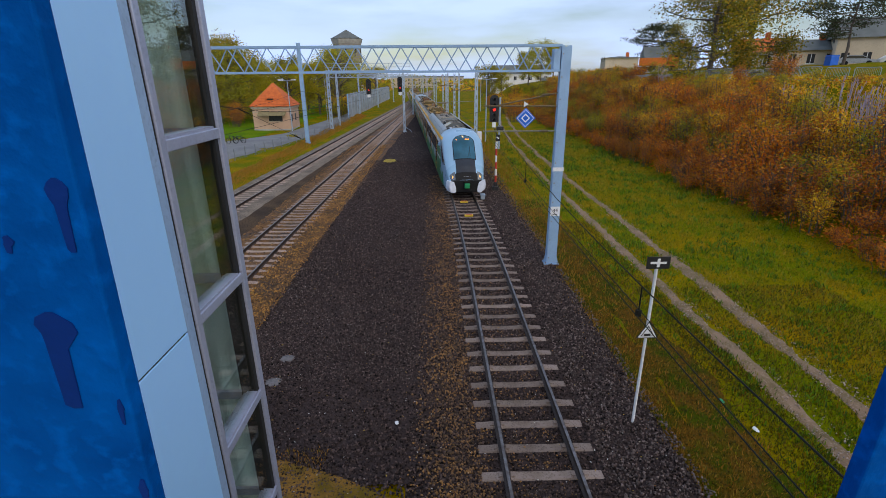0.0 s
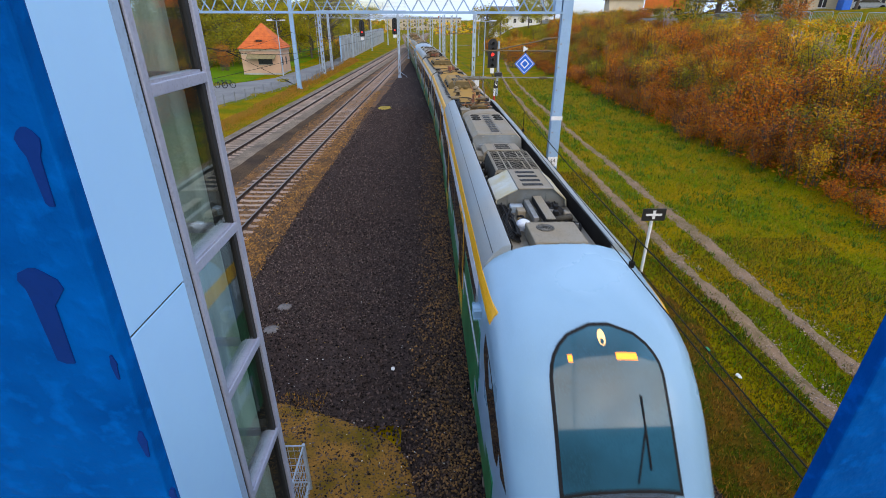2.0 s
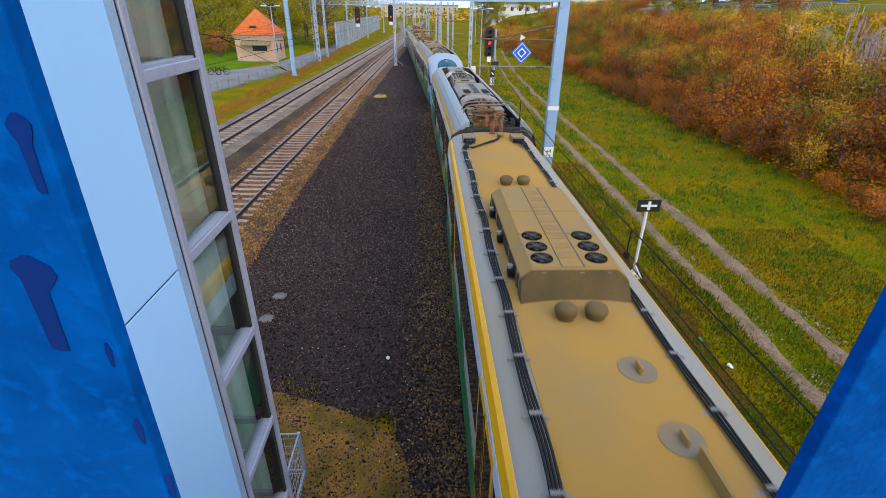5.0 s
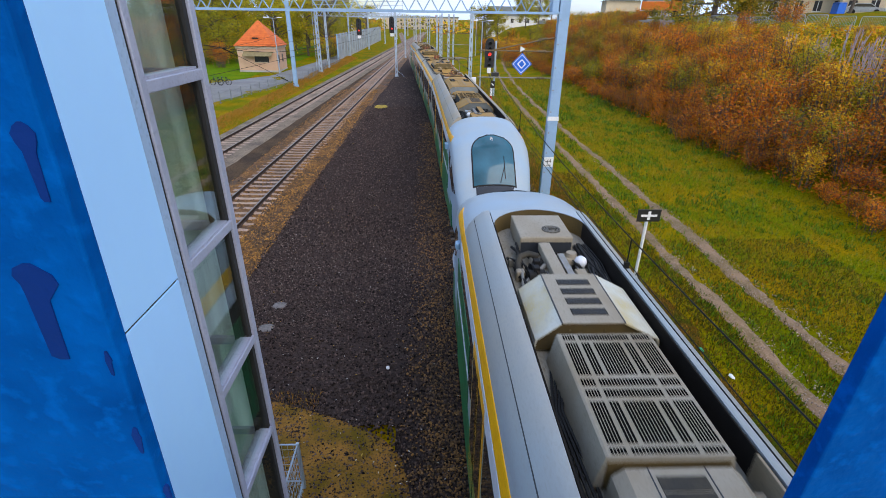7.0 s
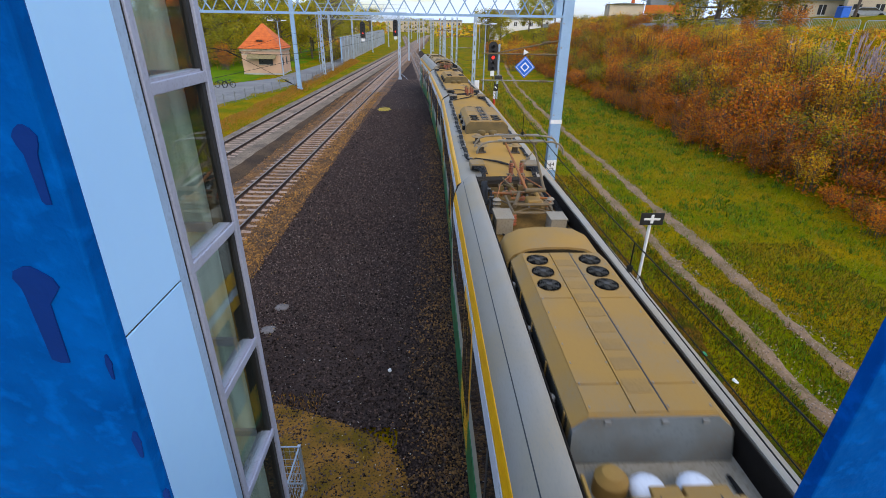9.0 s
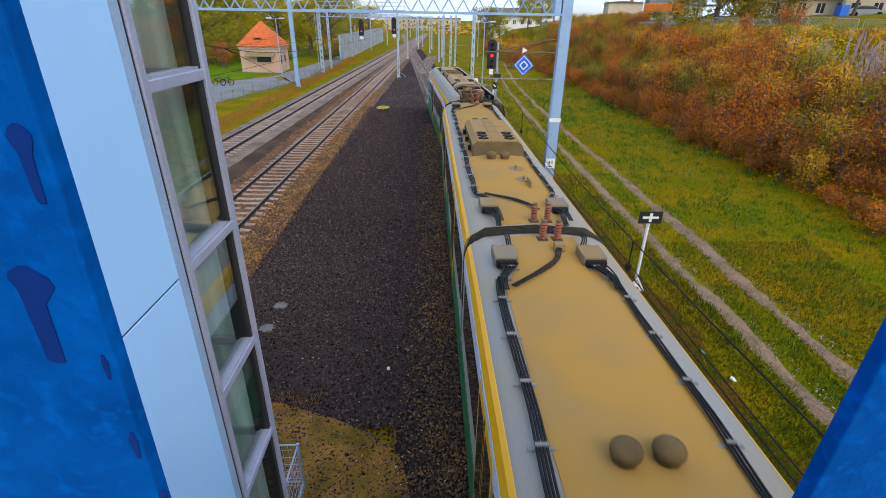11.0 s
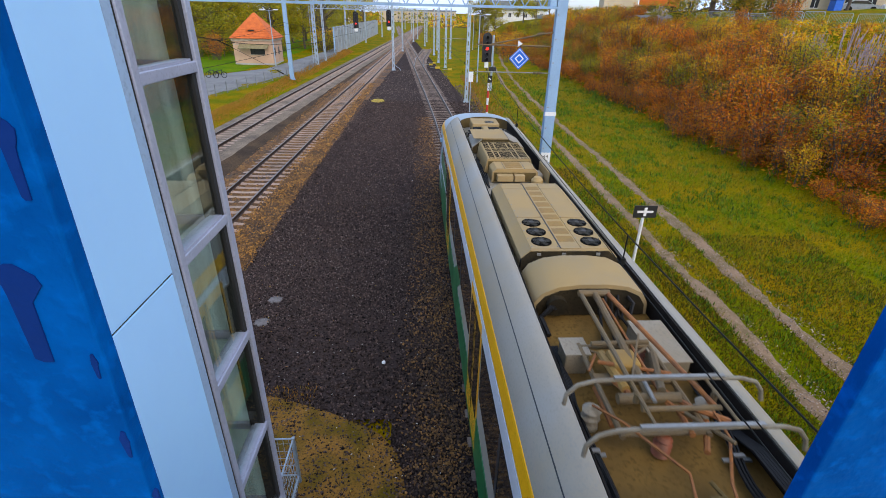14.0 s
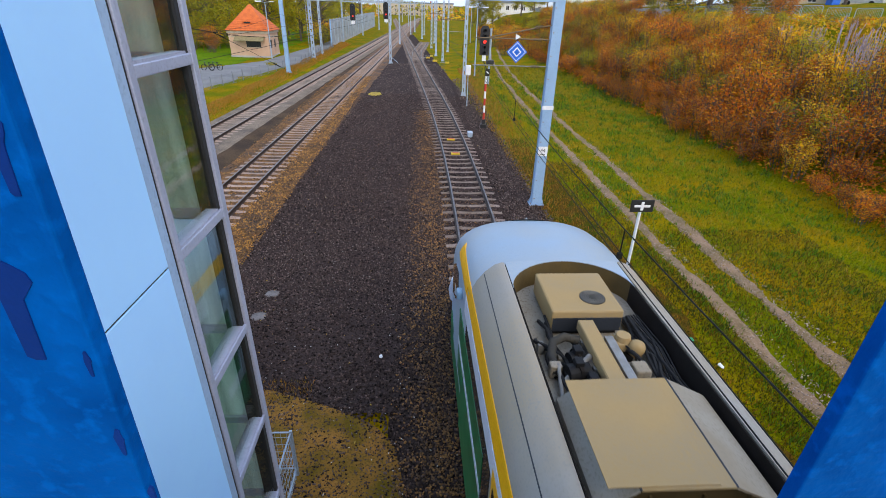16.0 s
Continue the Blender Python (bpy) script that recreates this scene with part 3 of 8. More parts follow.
def patch(bm, half, s0, s1, n=14, m=10, lift=.012, left=None):
    """A skin over the nose between two widths, as a slab."""
    rows = []
    for i in range(n + 1):
        s = s0 + (s1 - s0) * i / n
        a, b = (-half(s), half(s)) if left is None else (left(s), half(s))
        rows.append([(a + (b - a) * j / m, s, nose_top(a + (b - a) * j / m, s)) for j in range(m + 1)])
    up = [[bm.verts.new((x, s - lift * .6, z + lift)) for x, s, z in r] for r in rows]
    dn = [[bm.verts.new((x, s, z - .01)) for x, s, z in r] for r in rows]
    for i in range(n):
        for j in range(m):
            bm.faces.new((up[i][j], up[i][j + 1], up[i + 1][j + 1], up[i + 1][j]))
    for i in range(n):
        for j, fl in ((0, 1), (m, 0)):
            q = (up[i][j], up[i + 1][j], dn[i + 1][j], dn[i][j])
            bm.faces.new(q if fl else q[::-1])
    for j in range(m):
        bm.faces.new((up[0][j], dn[0][j], dn[0][j + 1], up[0][j + 1]))
        bm.faces.new((up[n][j], up[n][j + 1], dn[n][j + 1], dn[n][j]))
    bmesh.ops.recalc_face_normals(bm, faces=bm.faces)


WELL = ((1.42, .42), (1.42, 3.2), (1.41, 3.42), (1.37, 3.62), (1.29, 3.8), (1.17, 3.96), (1.03, 4.08), (.92, 4.12), (.885, 4.11), (.87, 3.76))
FLAT = ((1.42, .42), (1.42, 3.2), (1.41, 3.42), (1.36, 3.58), (1.25, 3.7), (1.05, 3.79), (.6, 3.85), (.2, 3.87))


def shell(bm, half, y0, y1, inset=1.0):
    ring = [(-x * inset, z) for x, z in half] + [(x * inset, z) for x, z in reversed(half)]
    n = 12
    loft(bm, [[(x, y0 + (y1 - y0) * i / n, z) for x, z in ring] for i in range(n + 1)])


def side_strip(bm, half, z0, z1, y0, y1, sg, out=.008):
    """A thin band that follows the side's curve between two heights."""
    zz = sorted({z0, (z0 + z1) / 2, z1, *(z for _, z in half[:8] if z0 < z < z1)})
    hz, hx = [z for _, z in half[:8]], [x for x, _ in half[:8]]
    xs_ = [float(np.interp(z, hz, hx)) for z in zz]
    loft(bm, [[(sg * (x + out), y, z) for x, z in zip(xs_, zz)] + [(sg * (x - .02), y, z) for x, z in zip(reversed(xs_), reversed(zz))] for y in (y0, y1)])


def sides(car, half, y0, y1, doors):
    for sg in (-1, 1):
        part("stripe", one(side_strip, half, 3.42, 3.64, y0, y1, sg), YELLOW, car, "yellow cantrail stripe")
        part("white_band", one(side_strip, half, 3.06, 3.38, y0, y1, sg, .009), COWL, car, "white band above the windows")
        part("skirt", one(side_strip, half, .44, 1.35, y0, y1, sg, .012), GREEN, car, "green lower side")
        segs, last = [], y0 + .3
        for d in doors:
            segs.append((last, d - .85))
            last = d + .85
        segs.append((last, y1 - .4))
        for k, (a, b) in enumerate(segs):
            if b - a < .6:
                continue
            band = part("window_band", one(side_strip, half, 1.95, 3.02, a, b, sg, .010), WIN, car, "dark glazed window band")
            n = max(1, round((b - a) / 1.9))
            for i in range(1, n):
                y = a + (b - a) * i / n
                part("pillar", one(side_strip, half, 1.95, 3.02, y - .06, y + .06, sg, .014), CHAR, band)
            if k % 2:
                bm = bmesh.new()
                m_ = (a + b) / 2
                loft(bm, [[(sg * x, m_ - .9, 1.35), (sg * x, m_ + .2, 1.35), (sg * x, m_ + 1.0, 1.95), (sg * x, m_ + .1, 1.95)] for x in (1.415, 1.43)])
                part("livery_flash", bm, GREEN, car, "green slanted livery flash")
        for d in doors:
            dr = part("door", one(side_strip, half, .55, 3.25, d - .72, d + .72, sg, .012), YELLOW, car, "yellow double doors with dark glass")
            for o in (-.36, .36):
                part("door_glass", one(side_strip, half, 1.25, 3.05, d + o - .27, d + o + .27, sg, .018), WIN, dr)
            part("door_seam", one(side_strip, half, .6, 3.2, d - .012, d + .012, sg, .02), BLACK, dr)


def bogie(car, y):
    b = part("bogie", one(box, -1.15, 1.15, y - 1.75, y + 1.75, .38, .62, .04), UNDER, car, "grimy bogie frame")
    for dy in (-1.25, 1.25):
        for sg in (-1, 1):
            bm = bmesh.new()
            bar(bm, (sg * .69, y + dy, .43), (sg * .82, y + dy, .43), .43, 24)
            part("wheel", bm, UNDER, b)


def fan(car, x, y, z):
    """Round fan: bolted rim, sunk black blades, wire guard."""
    bm = bmesh.new()
    n = 24
    ring = lambda r, h: [(x + r * math.cos(2 * math.pi * k / n), y + r * math.sin(2 * math.pi * k / n), z + h) for k in range(n)]
    loft(bm, [ring(.168, .0), ring(.166, .012), ring(.152, .014), ring(.148, .004), ring(.03, .003)])
    f = part("fan", bm, MATT_BLACK, car, "round black fan guard")
    bm = bmesh.new()
    for k in range(5):
        a = k * 2 * math.pi / 5 + .3
        flat_bar(bm, (x + .04 * math.cos(a), y + .04 * math.sin(a), z + .012), (x + .145 * math.cos(a + .5), y + .145 * math.sin(a + .5), z + .008), .06, .004)
    part("fan_blades", bm, LOUVRE, f)
    bm = bmesh.new()
    bar(bm, (x, y, z + .01), (x, y, z + .026), .045, 12)
    for r in (.07, .1, .13):
        tube(bm, [(x + r * math.cos(i * math.pi / 9), y + r * math.sin(i * math.pi / 9), z + .02) for i in range(19)], .0025, 3)
    for k in range(4):
        a = k * math.pi / 2 + .4
        bar(bm, (x, y, z + .02), (x + .17 * math.cos(a), y + .17 * math.sin(a), z + .018), .004, 4)
    part("fan_guard", bm, FANWIRE, f)["kind"] = "stuff"


def ac_unit(car, y0, y1, fan_side, z=4.27, louvres=True, TAN_BOX=TAN_BOX, slope=.1, plain_end=None):
    """Roof air conditioner: chamfered casing, lids with gaps between them, louvres, six fans, sloping end skirt."""
    bm = bmesh.new()
    w, c = .78, .15
    loft(bm, [[(-w, y, 3.8), (-w, y, zt - .13), (-w + c, y, zt), (w - c, y, zt), (w, y, zt - .13), (w, y, 3.8)] for y, zt in ((y0, z - .02), (y0 + .015, z - .008), (y1 - .015, z - .008), (y1, z - .02))])
    a = part("air_conditioner", bm, TAN_BOX, car, "dusty air conditioner casing")
    # lids
    L = y1 - y0
    cuts = [y0 + .02, y0 + L * (.34 if fan_side < 0 else .12), y0 + L * (.62 if fan_side < 0 else .6), y1 - .02]
    cols = ((-w + c + .005, -.185), (-.175, .135), (.15, w - c - .005))
    for ya, yb in zip(cuts, cuts[1:]):
        for xa, xb in cols:
            part("lid", one(box, xa, xb, ya + .008, yb - .008, z - .01, z + .004 + (.006 if xa > -.18 and xa < 0 else 0), .004), TAN_BOX, a)
    part("seam", one(box, .135, .15, y0 + .05, y1 - .05, z - .006, z + .012), CHAR, a)
    n = 9
    for i in range(n):
        y = y0 + .22 + (L - .44) * (i + .5) / n
        lv = part("louvre", one(box, -.15, .11, y - .105, y + .105, z + .009, z + .014, .002), LOUVRE if louvres else DUSTY_LOUVRE, a, "dark louvred strip" if louvres else "louvred strip under dust")
        if louvres:
            bm = bmesh.new()
            for k in range(5):
                box(bm, -.14, .1, y - .09 + .04 * k, y - .075 + .04 * k, z + .013, z + .019)
            part("blade", bm, CHAR, lv)["kind"] = "stuff"
    ys_ = [y0 + .3 + .385 * i for i in range(3)] if fan_side < 0 else [y1 - .28 - .385 * i for i in range(3)]
    for y in ys_:
        for x in (-.42, .4):
            fan(a, x, y, z + .004)
    bm = bmesh.new()
    for i in range(11):
        for x in (-w + c + .035, -.2, .175, w - c - .035):
            y = y0 + .1 + (L - .2) * i / 10
            bar(bm, (x, y, z), (x, y, z + .014), .011, 6)
    part("bolts", bm, CLAMP, a)["kind"] = "stuff"
    for ye, d in ((y0, -1), (y1, 1)):
        fanned = d == fan_side
        sl = slope if d < 0 or fanned else .06
        bm = bmesh.new()
        pr = [(-w - .02, 3.79), (-w, z - .16), (-w + c, z - .03), (w - c, z - .03), (w, z - .16), (w + .02, 3.79)]
        loft(bm, [[(x, ye - d * .02, zz) for x, zz in pr], [(x, ye + d * (.004 + sl * (z - zz) / .45), zz) for x, zz in pr]])
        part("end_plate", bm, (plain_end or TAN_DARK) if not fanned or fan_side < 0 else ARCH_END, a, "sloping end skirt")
        for x in (-.45, .1, .5):
            part("catch", one(box, x - .03, x + .03, min(ye, ye + d * .04), max(ye, ye + d * .04), z - .09, z - .05), CLAMP, a)
    for y in (y0 + .5, y0 + L * .5, y1 - .6):
        part("lifting_lug", one(box, -w - .1, -w, y - .08, y + .08, 3.85, 4.0, .02), BLACK, a)
        part("lifting_eye", one(bar, (-w - .07, y, 4.0), (-w - .07, y, 4.05), .05, 10), CLAMP, a)
        part("lifting_lug", one(box, w, w + .07, y - .06, y + .06, 3.85, 3.97, .02), BLACK, a)
    side = part("side_panel", one(box, -w - .006, -w + .002, y0 + .12, y1 - .12, 3.86, z - .17), LOUVRE if not louvres else CLAMP, a, "ribbed side panel")
    for k in range(5):
        y = y0 + .2 + (L - .4) * k / 4
        part("rib", one(box, -w - .02, -w - .006, y - .015, y + .015, 3.84, z - .15), TAN_BOX, side)
    return a


def dome(car, x, y, z, m_, r=.165):
    bm = bmesh.new()
    loft(bm, [[(x + rr * math.cos(k * math.pi / 9), y + rr * math.sin(k * math.pi / 9), z + h) for k in range(18)] for rr, h in ((r * .8, 0), (r * .85, .05), (r, .09), (r, .13), (r * .85, .17), (r * .5, .195), (r * .1, .2))])
    part("vent_dome", bm, m_, car, smooth=True)


def insulator(car, x, y, z, h=.34):
    bm = bmesh.new()
    rings = []
    for i in range(13):
        r = .075 if i % 2 else .045
        rings.append([(x + r * math.cos(k * math.pi / 6), y + r * math.sin(k * math.pi / 6), z + h * i / 12) for k in range(12)])
    loft(bm, rings)
    i_ = part("insulator", bm, INSUL, car, "ribbed brown insulator", True)
    part("insulator_foot", one(box, x - .1, x + .1, y - .1, y + .1, z - .04, z + .01, .01), STEM, i_)
    part("insulator_cap", one(bar, (x, y, z + h), (x, y, z + h + .05), .05, 10), BROWNARM, i_)


def eased(pts, k=4):
    """More points along the same line, with rounded bends."""
    p = [Vector(q) for q in pts]
    out = []
    for i in range(len(p) - 1):
        a, b, c, d = p[max(0, i - 1)], p[i], p[i + 1], p[min(len(p) - 1, i + 2)]
        for j in range(k):
            t = j / k
            out.append(.5 * (2 * b + (c - a) * t + (2 * a - 5 * b + 4 * c - d) * t * t + (3 * b - a - 3 * c + d) * t ** 3))
    return out + [p[-1]]


def cables(car, pts, n=4, r=.016, gap=.036, clamps=True, m_=None):
    bm = bmesh.new()
    held, pts = pts, eased(pts)
    for k in range(n):
        o = (k - (n - 1) / 2) * gap
        path = []
        for i, p in enumerate(pts):
            a, b = Vector(pts[max(0, i - 1)]), Vector(pts[min(len(pts) - 1, i + 1)])
            d = (b - a).normalized()
            sd = d.cross(Vector((0, 0, 1))).normalized()
            path.append(Vector(p) + sd * o + Vector((0, 0, .008 * math.sin(.8 * i + k))))
        tube(bm, path, r, 6)
    c = part("cable", bm, m_ or CABLE, car, "bundle of black roof cables", True)
    c["kind"] = "stuff"
    if clamps:
        bm = bmesh.new()
        for a, b in zip(held[1:], held[2:]):
            p = (Vector(a) + Vector(b)) / 2
            box(bm, p.x - .14, p.x + .14, p.y - .02, p.y + .02, p.z - .05, p.z - .03)
            box(bm, p.x - gap * n / 2, p.x + gap * n / 2, p.y - .02, p.y + .02, p.z + .015, p.z + .035)
        part("clamp", bm, CLAMP, c)["kind"] = "stuff"


def junction_box(car, x, y, m_):
    j = part("junction_box", one(box, x - .2, x + .2, y - .25, y + .25, 3.84, 4.02, .015), m_, car)
    bm = bmesh.new()
    for dx in (-.17, 0, .17):
        for dy in (-.22, .22):
            bar(bm, (x + dx, y + dy, 4.02), (x + dx, y + dy, 4.035), .012, 6)
    part("bolts", bm, CLAMP, j)["kind"] = "stuff"
    d = -1
    gl = part("gland_plate", one(box, x - .17, x + .17, min(y + d * .25, y + d * .34), max(y + d * .25, y + d * .34), 3.86, 3.98, .01), BLACK, j, "black cable gland plate")
    bm = bmesh.new()
    for k in range(4):
        px, qx = x - .09 + .06 * k, x * (.9 if y < MID_L / 2 else 1.15) - .045 + .03 * k
        bar(bm, (px, y + d * .34, 3.93), (px, y + d * .42, 3.92), .026, 8)
        tube(bm, eased([(px, y + d * .4, 3.92), (px + .01, y + d * .55, 3.98 + .02 * (k % 2)), (qx, y + d * .85, 3.97), (qx, y + d * 1.1, 3.9)]), .013, 6)
    part("cable_tail", bm, CABLE, gl, "", True)["kind"] = "stuff"


def hood(car, y0, y1, TAN_BOX, side_m, end_m, lid):
    """Equipment hood: flat top with louvres, sloping side panels, end plates set back under a lip."""
    prof = [(.8, 3.82), (.78, 4.0), (.47, 4.25), (-.3, 4.25), (-.78, 4.0), (-.8, 3.82)]
    bm = bmesh.new()
    loft(bm, [[(x * .985, y, z - .012) for x, z in prof] for y in (y0 + .05, y1 - .05)])
    h = part("equipment_hood", bm, end_m, car, "equipment hood across the roof well")
    bm = bmesh.new()
    loft(bm, [[(-.3, y, 4.255), (.47, y, 4.255), (.47, y, 4.235), (-.3, y, 4.235)] for y in (y0, y1)])
    top = part("top_panel", bm, TAN_BOX, h, "dusty flat top panel")
    for sg, xa in ((-1, -.31), (1, .48)):
        bm = bmesh.new()
        loft(bm, [[(xa, y, 4.25), (sg * .785, y, 4.0), (sg * .805, y, 3.84), (sg * .78, y, 3.84), (sg * .76, y, 3.99), (xa, y, 4.225)] for y in (y0, y1)])
        sp_ = part("side_panel", bm, side_m, h, "sloping side panel with rain stains")
        for k in range(6):
            y = y0 + .08 + (y1 - y0 - .16) * k / 5
            part("bolt", one(bar, (sg * .8, y, 3.93), (sg * .815, y, 3.93), .014, 6), CLAMP, sp_)
    part("seam", one(box, -.316, -.3, y0, y1, 4.236, 4.258), CHAR, h), part("seam", one(box, .468, .484, y0, y1, 4.236, 4.258), CHAR, h)
    if lid:
        part("lid", one(box, -.18, .74, y0 + .02, y1 - .02, 4.258, 4.27, .004), TAN_BOX, h, "loose tan lid")
    else:
        for i in range(4):
            y = y0 + .12 + (y1 - y0 - .24) * (i + .5) / 4
            lv = part("louvre", one(box, -.16, .3, y - .075, y + .075, 4.254, 4.262, .002), LOUVRE, top)
            for o in (-.04, 0, .04):
                part("blade", one(box, -.14, .28, y + o - .008, y + o + .008, 4.261, 4.267), CHAR, lv)
    for ye, d in ((y0 + .05, -1), (y1 - .05, 1)):
        for x in (-.5, -.1, .35):
            part("stiffener", one(box, x - .012, x + .012, min(ye, ye + d * .02), max(ye, ye + d * .02), 3.86, 4.12), end_m, h)
    return h


def arched_hood(car, y0, y1, TAN_BOX):
    """Smooth hood with tapered shoulders; near-black end plates paint the dark under its arch, with hoses at the far
    end.
    """
    bm = bmesh.new()
    prof = [(.84, 3.8), (.82, 4.0), (.72, 4.16), (.5, 4.27), (.2, 4.31), (-.2, 4.31), (-.5, 4.27), (-.72, 4.16), (-.82, 4.0), (-.84, 3.8)]
    loft(bm, [[(x * k, y, 3.8 + (z - 3.8) * k2) for x, z in prof] for y, k, k2 in ((y0, .97, .92), (y0 + .08, .99, .98), (y1 - .1, 1, 1), (y1, .985, .96))])
    h = part("arched_hood", bm, TAN_BOX, car, "smooth dusty hood with sloping shoulders", True)
    # Near-black plates put the shade under the arch into colour.
    for y, d in ((y0, -1), (y1, 1)):
        bm = bmesh.new()
        loft(bm, [[(x * .93, yy, 3.8 + (z - 3.8) * .84) for x, z in prof] for yy in (y - .01 * (d < 0) - .002, y + .01 * (d > 0) + .002)])
        part("open_end", bm, ARCH_END, h, "open end with the dark under the arch painted on")
    sl = part("side_louvre", one(box, -.85, -.815, y0 + .12, y1 - .14, 3.86, 4.02), LOUVRE, h, "dark side louvre")
    for k in range(6):
        part("blade", one(box, -.86, -.85, y0 + .14, y1 - .16, 3.865 + .026 * k, 3.877 + .026 * k), CHAR, sl)
    bm = bmesh.new()
    for k in range(4):
        x = -.36 + .09 * k
        tube(bm, [(x, y1 + .01, 4.12), (x + .01, y1 + .07, 4.08), (x, y1 + .09, 3.92), (x - .03, y1 + .16, 3.82)], .02, 6)
    tube(bm, [(-.5, y1 + .01, 4.1), (-.56, y1 + .1, 4.05), (-.5, y1 + .2, 3.9), (-.62, y1 + .3, 3.81)], .024, 6)
    part("hose", bm, CABLE, h, "black hoses from the open end", True)["kind"] = "stuff"
    part("blower", one(bar, (.5, y1 + .005, 4.0), (.5, y1 + .12, 4.0), .14, 18), ARCH_END, h)
    return h


def grille_unit(car, y0, y1, TAN_BOX=TAN_BOX):
    """Resistor box: leaning sides, slotted lid in a grid of frames."""
    L = y1 - y0
    bm = bmesh.new()
    loft(bm, [[(-.66, y, 3.8), (-.56, y, 4.185), (-.54, y, 4.2), (.56, y, 4.2), (.58, y, 4.185), (.66, y, 3.8)] for y in (y0, y1)])
    g = part("grille_unit", bm, TAN_BOX, car, "resistor casing with slotted grilles")
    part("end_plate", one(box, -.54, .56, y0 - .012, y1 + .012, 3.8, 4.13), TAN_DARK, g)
    wide = ((-.51, -.3), (-.26, -.16), (-.12, .2), (.24, .34), (.38, .53))
    few = ((-.51, -.3), (-.26, .34), (.38, .53))
    for ra, rb, cols in ((.015, .07, few), (.1, .41, wide), (.445, .505, few), (.535, .595, few), (.63, .92, wide), (.945, .985, few)):
        for ca, cb in cols:
            bm = bmesh.new()
            ya, yb = y0 + ra * L, y0 + rb * L
            box(bm, ca, cb, ya, yb, 4.19, 4.203)
            # Flat black box in place of a real opening.
            gr = part("grille", bm, MATT_BLACK, g, "dark ventilation opening")
            bm = bmesh.new()
            n = max(3, round((cb - ca) / .032))
            for i in range(n + 1):
                x = ca + (cb - ca) * i / n
                box(bm, x - .003, x + .003, ya, yb, 4.2, 4.208)
            part("slats", bm, TAN_BOX, gr)["kind"] = "stuff"
    bm = bmesh.new()
    loft(bm, [[(-.672, y, 3.82), (-.575, y, 4.16), (-.56, y, 4.16), (-.65, y, 3.82)] for y in (y0 + .04, y1 - .04)])
    part("side_plate", bm, LOUVRE, g, "dark side plate of the casing")
    for f in (.15, .5, .85):
        m_ = part("mount", one(bar, (-.6, y0 + f * L, 3.86), (-.76, y0 + f * L, 3.86), .07, 14), BLACK, g)
        part("mount_flange", one(bar, (-.7, y0 + f * L, 3.86), (-.72, y0 + f * L, 3.86), .1, 14), UNDER, m_)


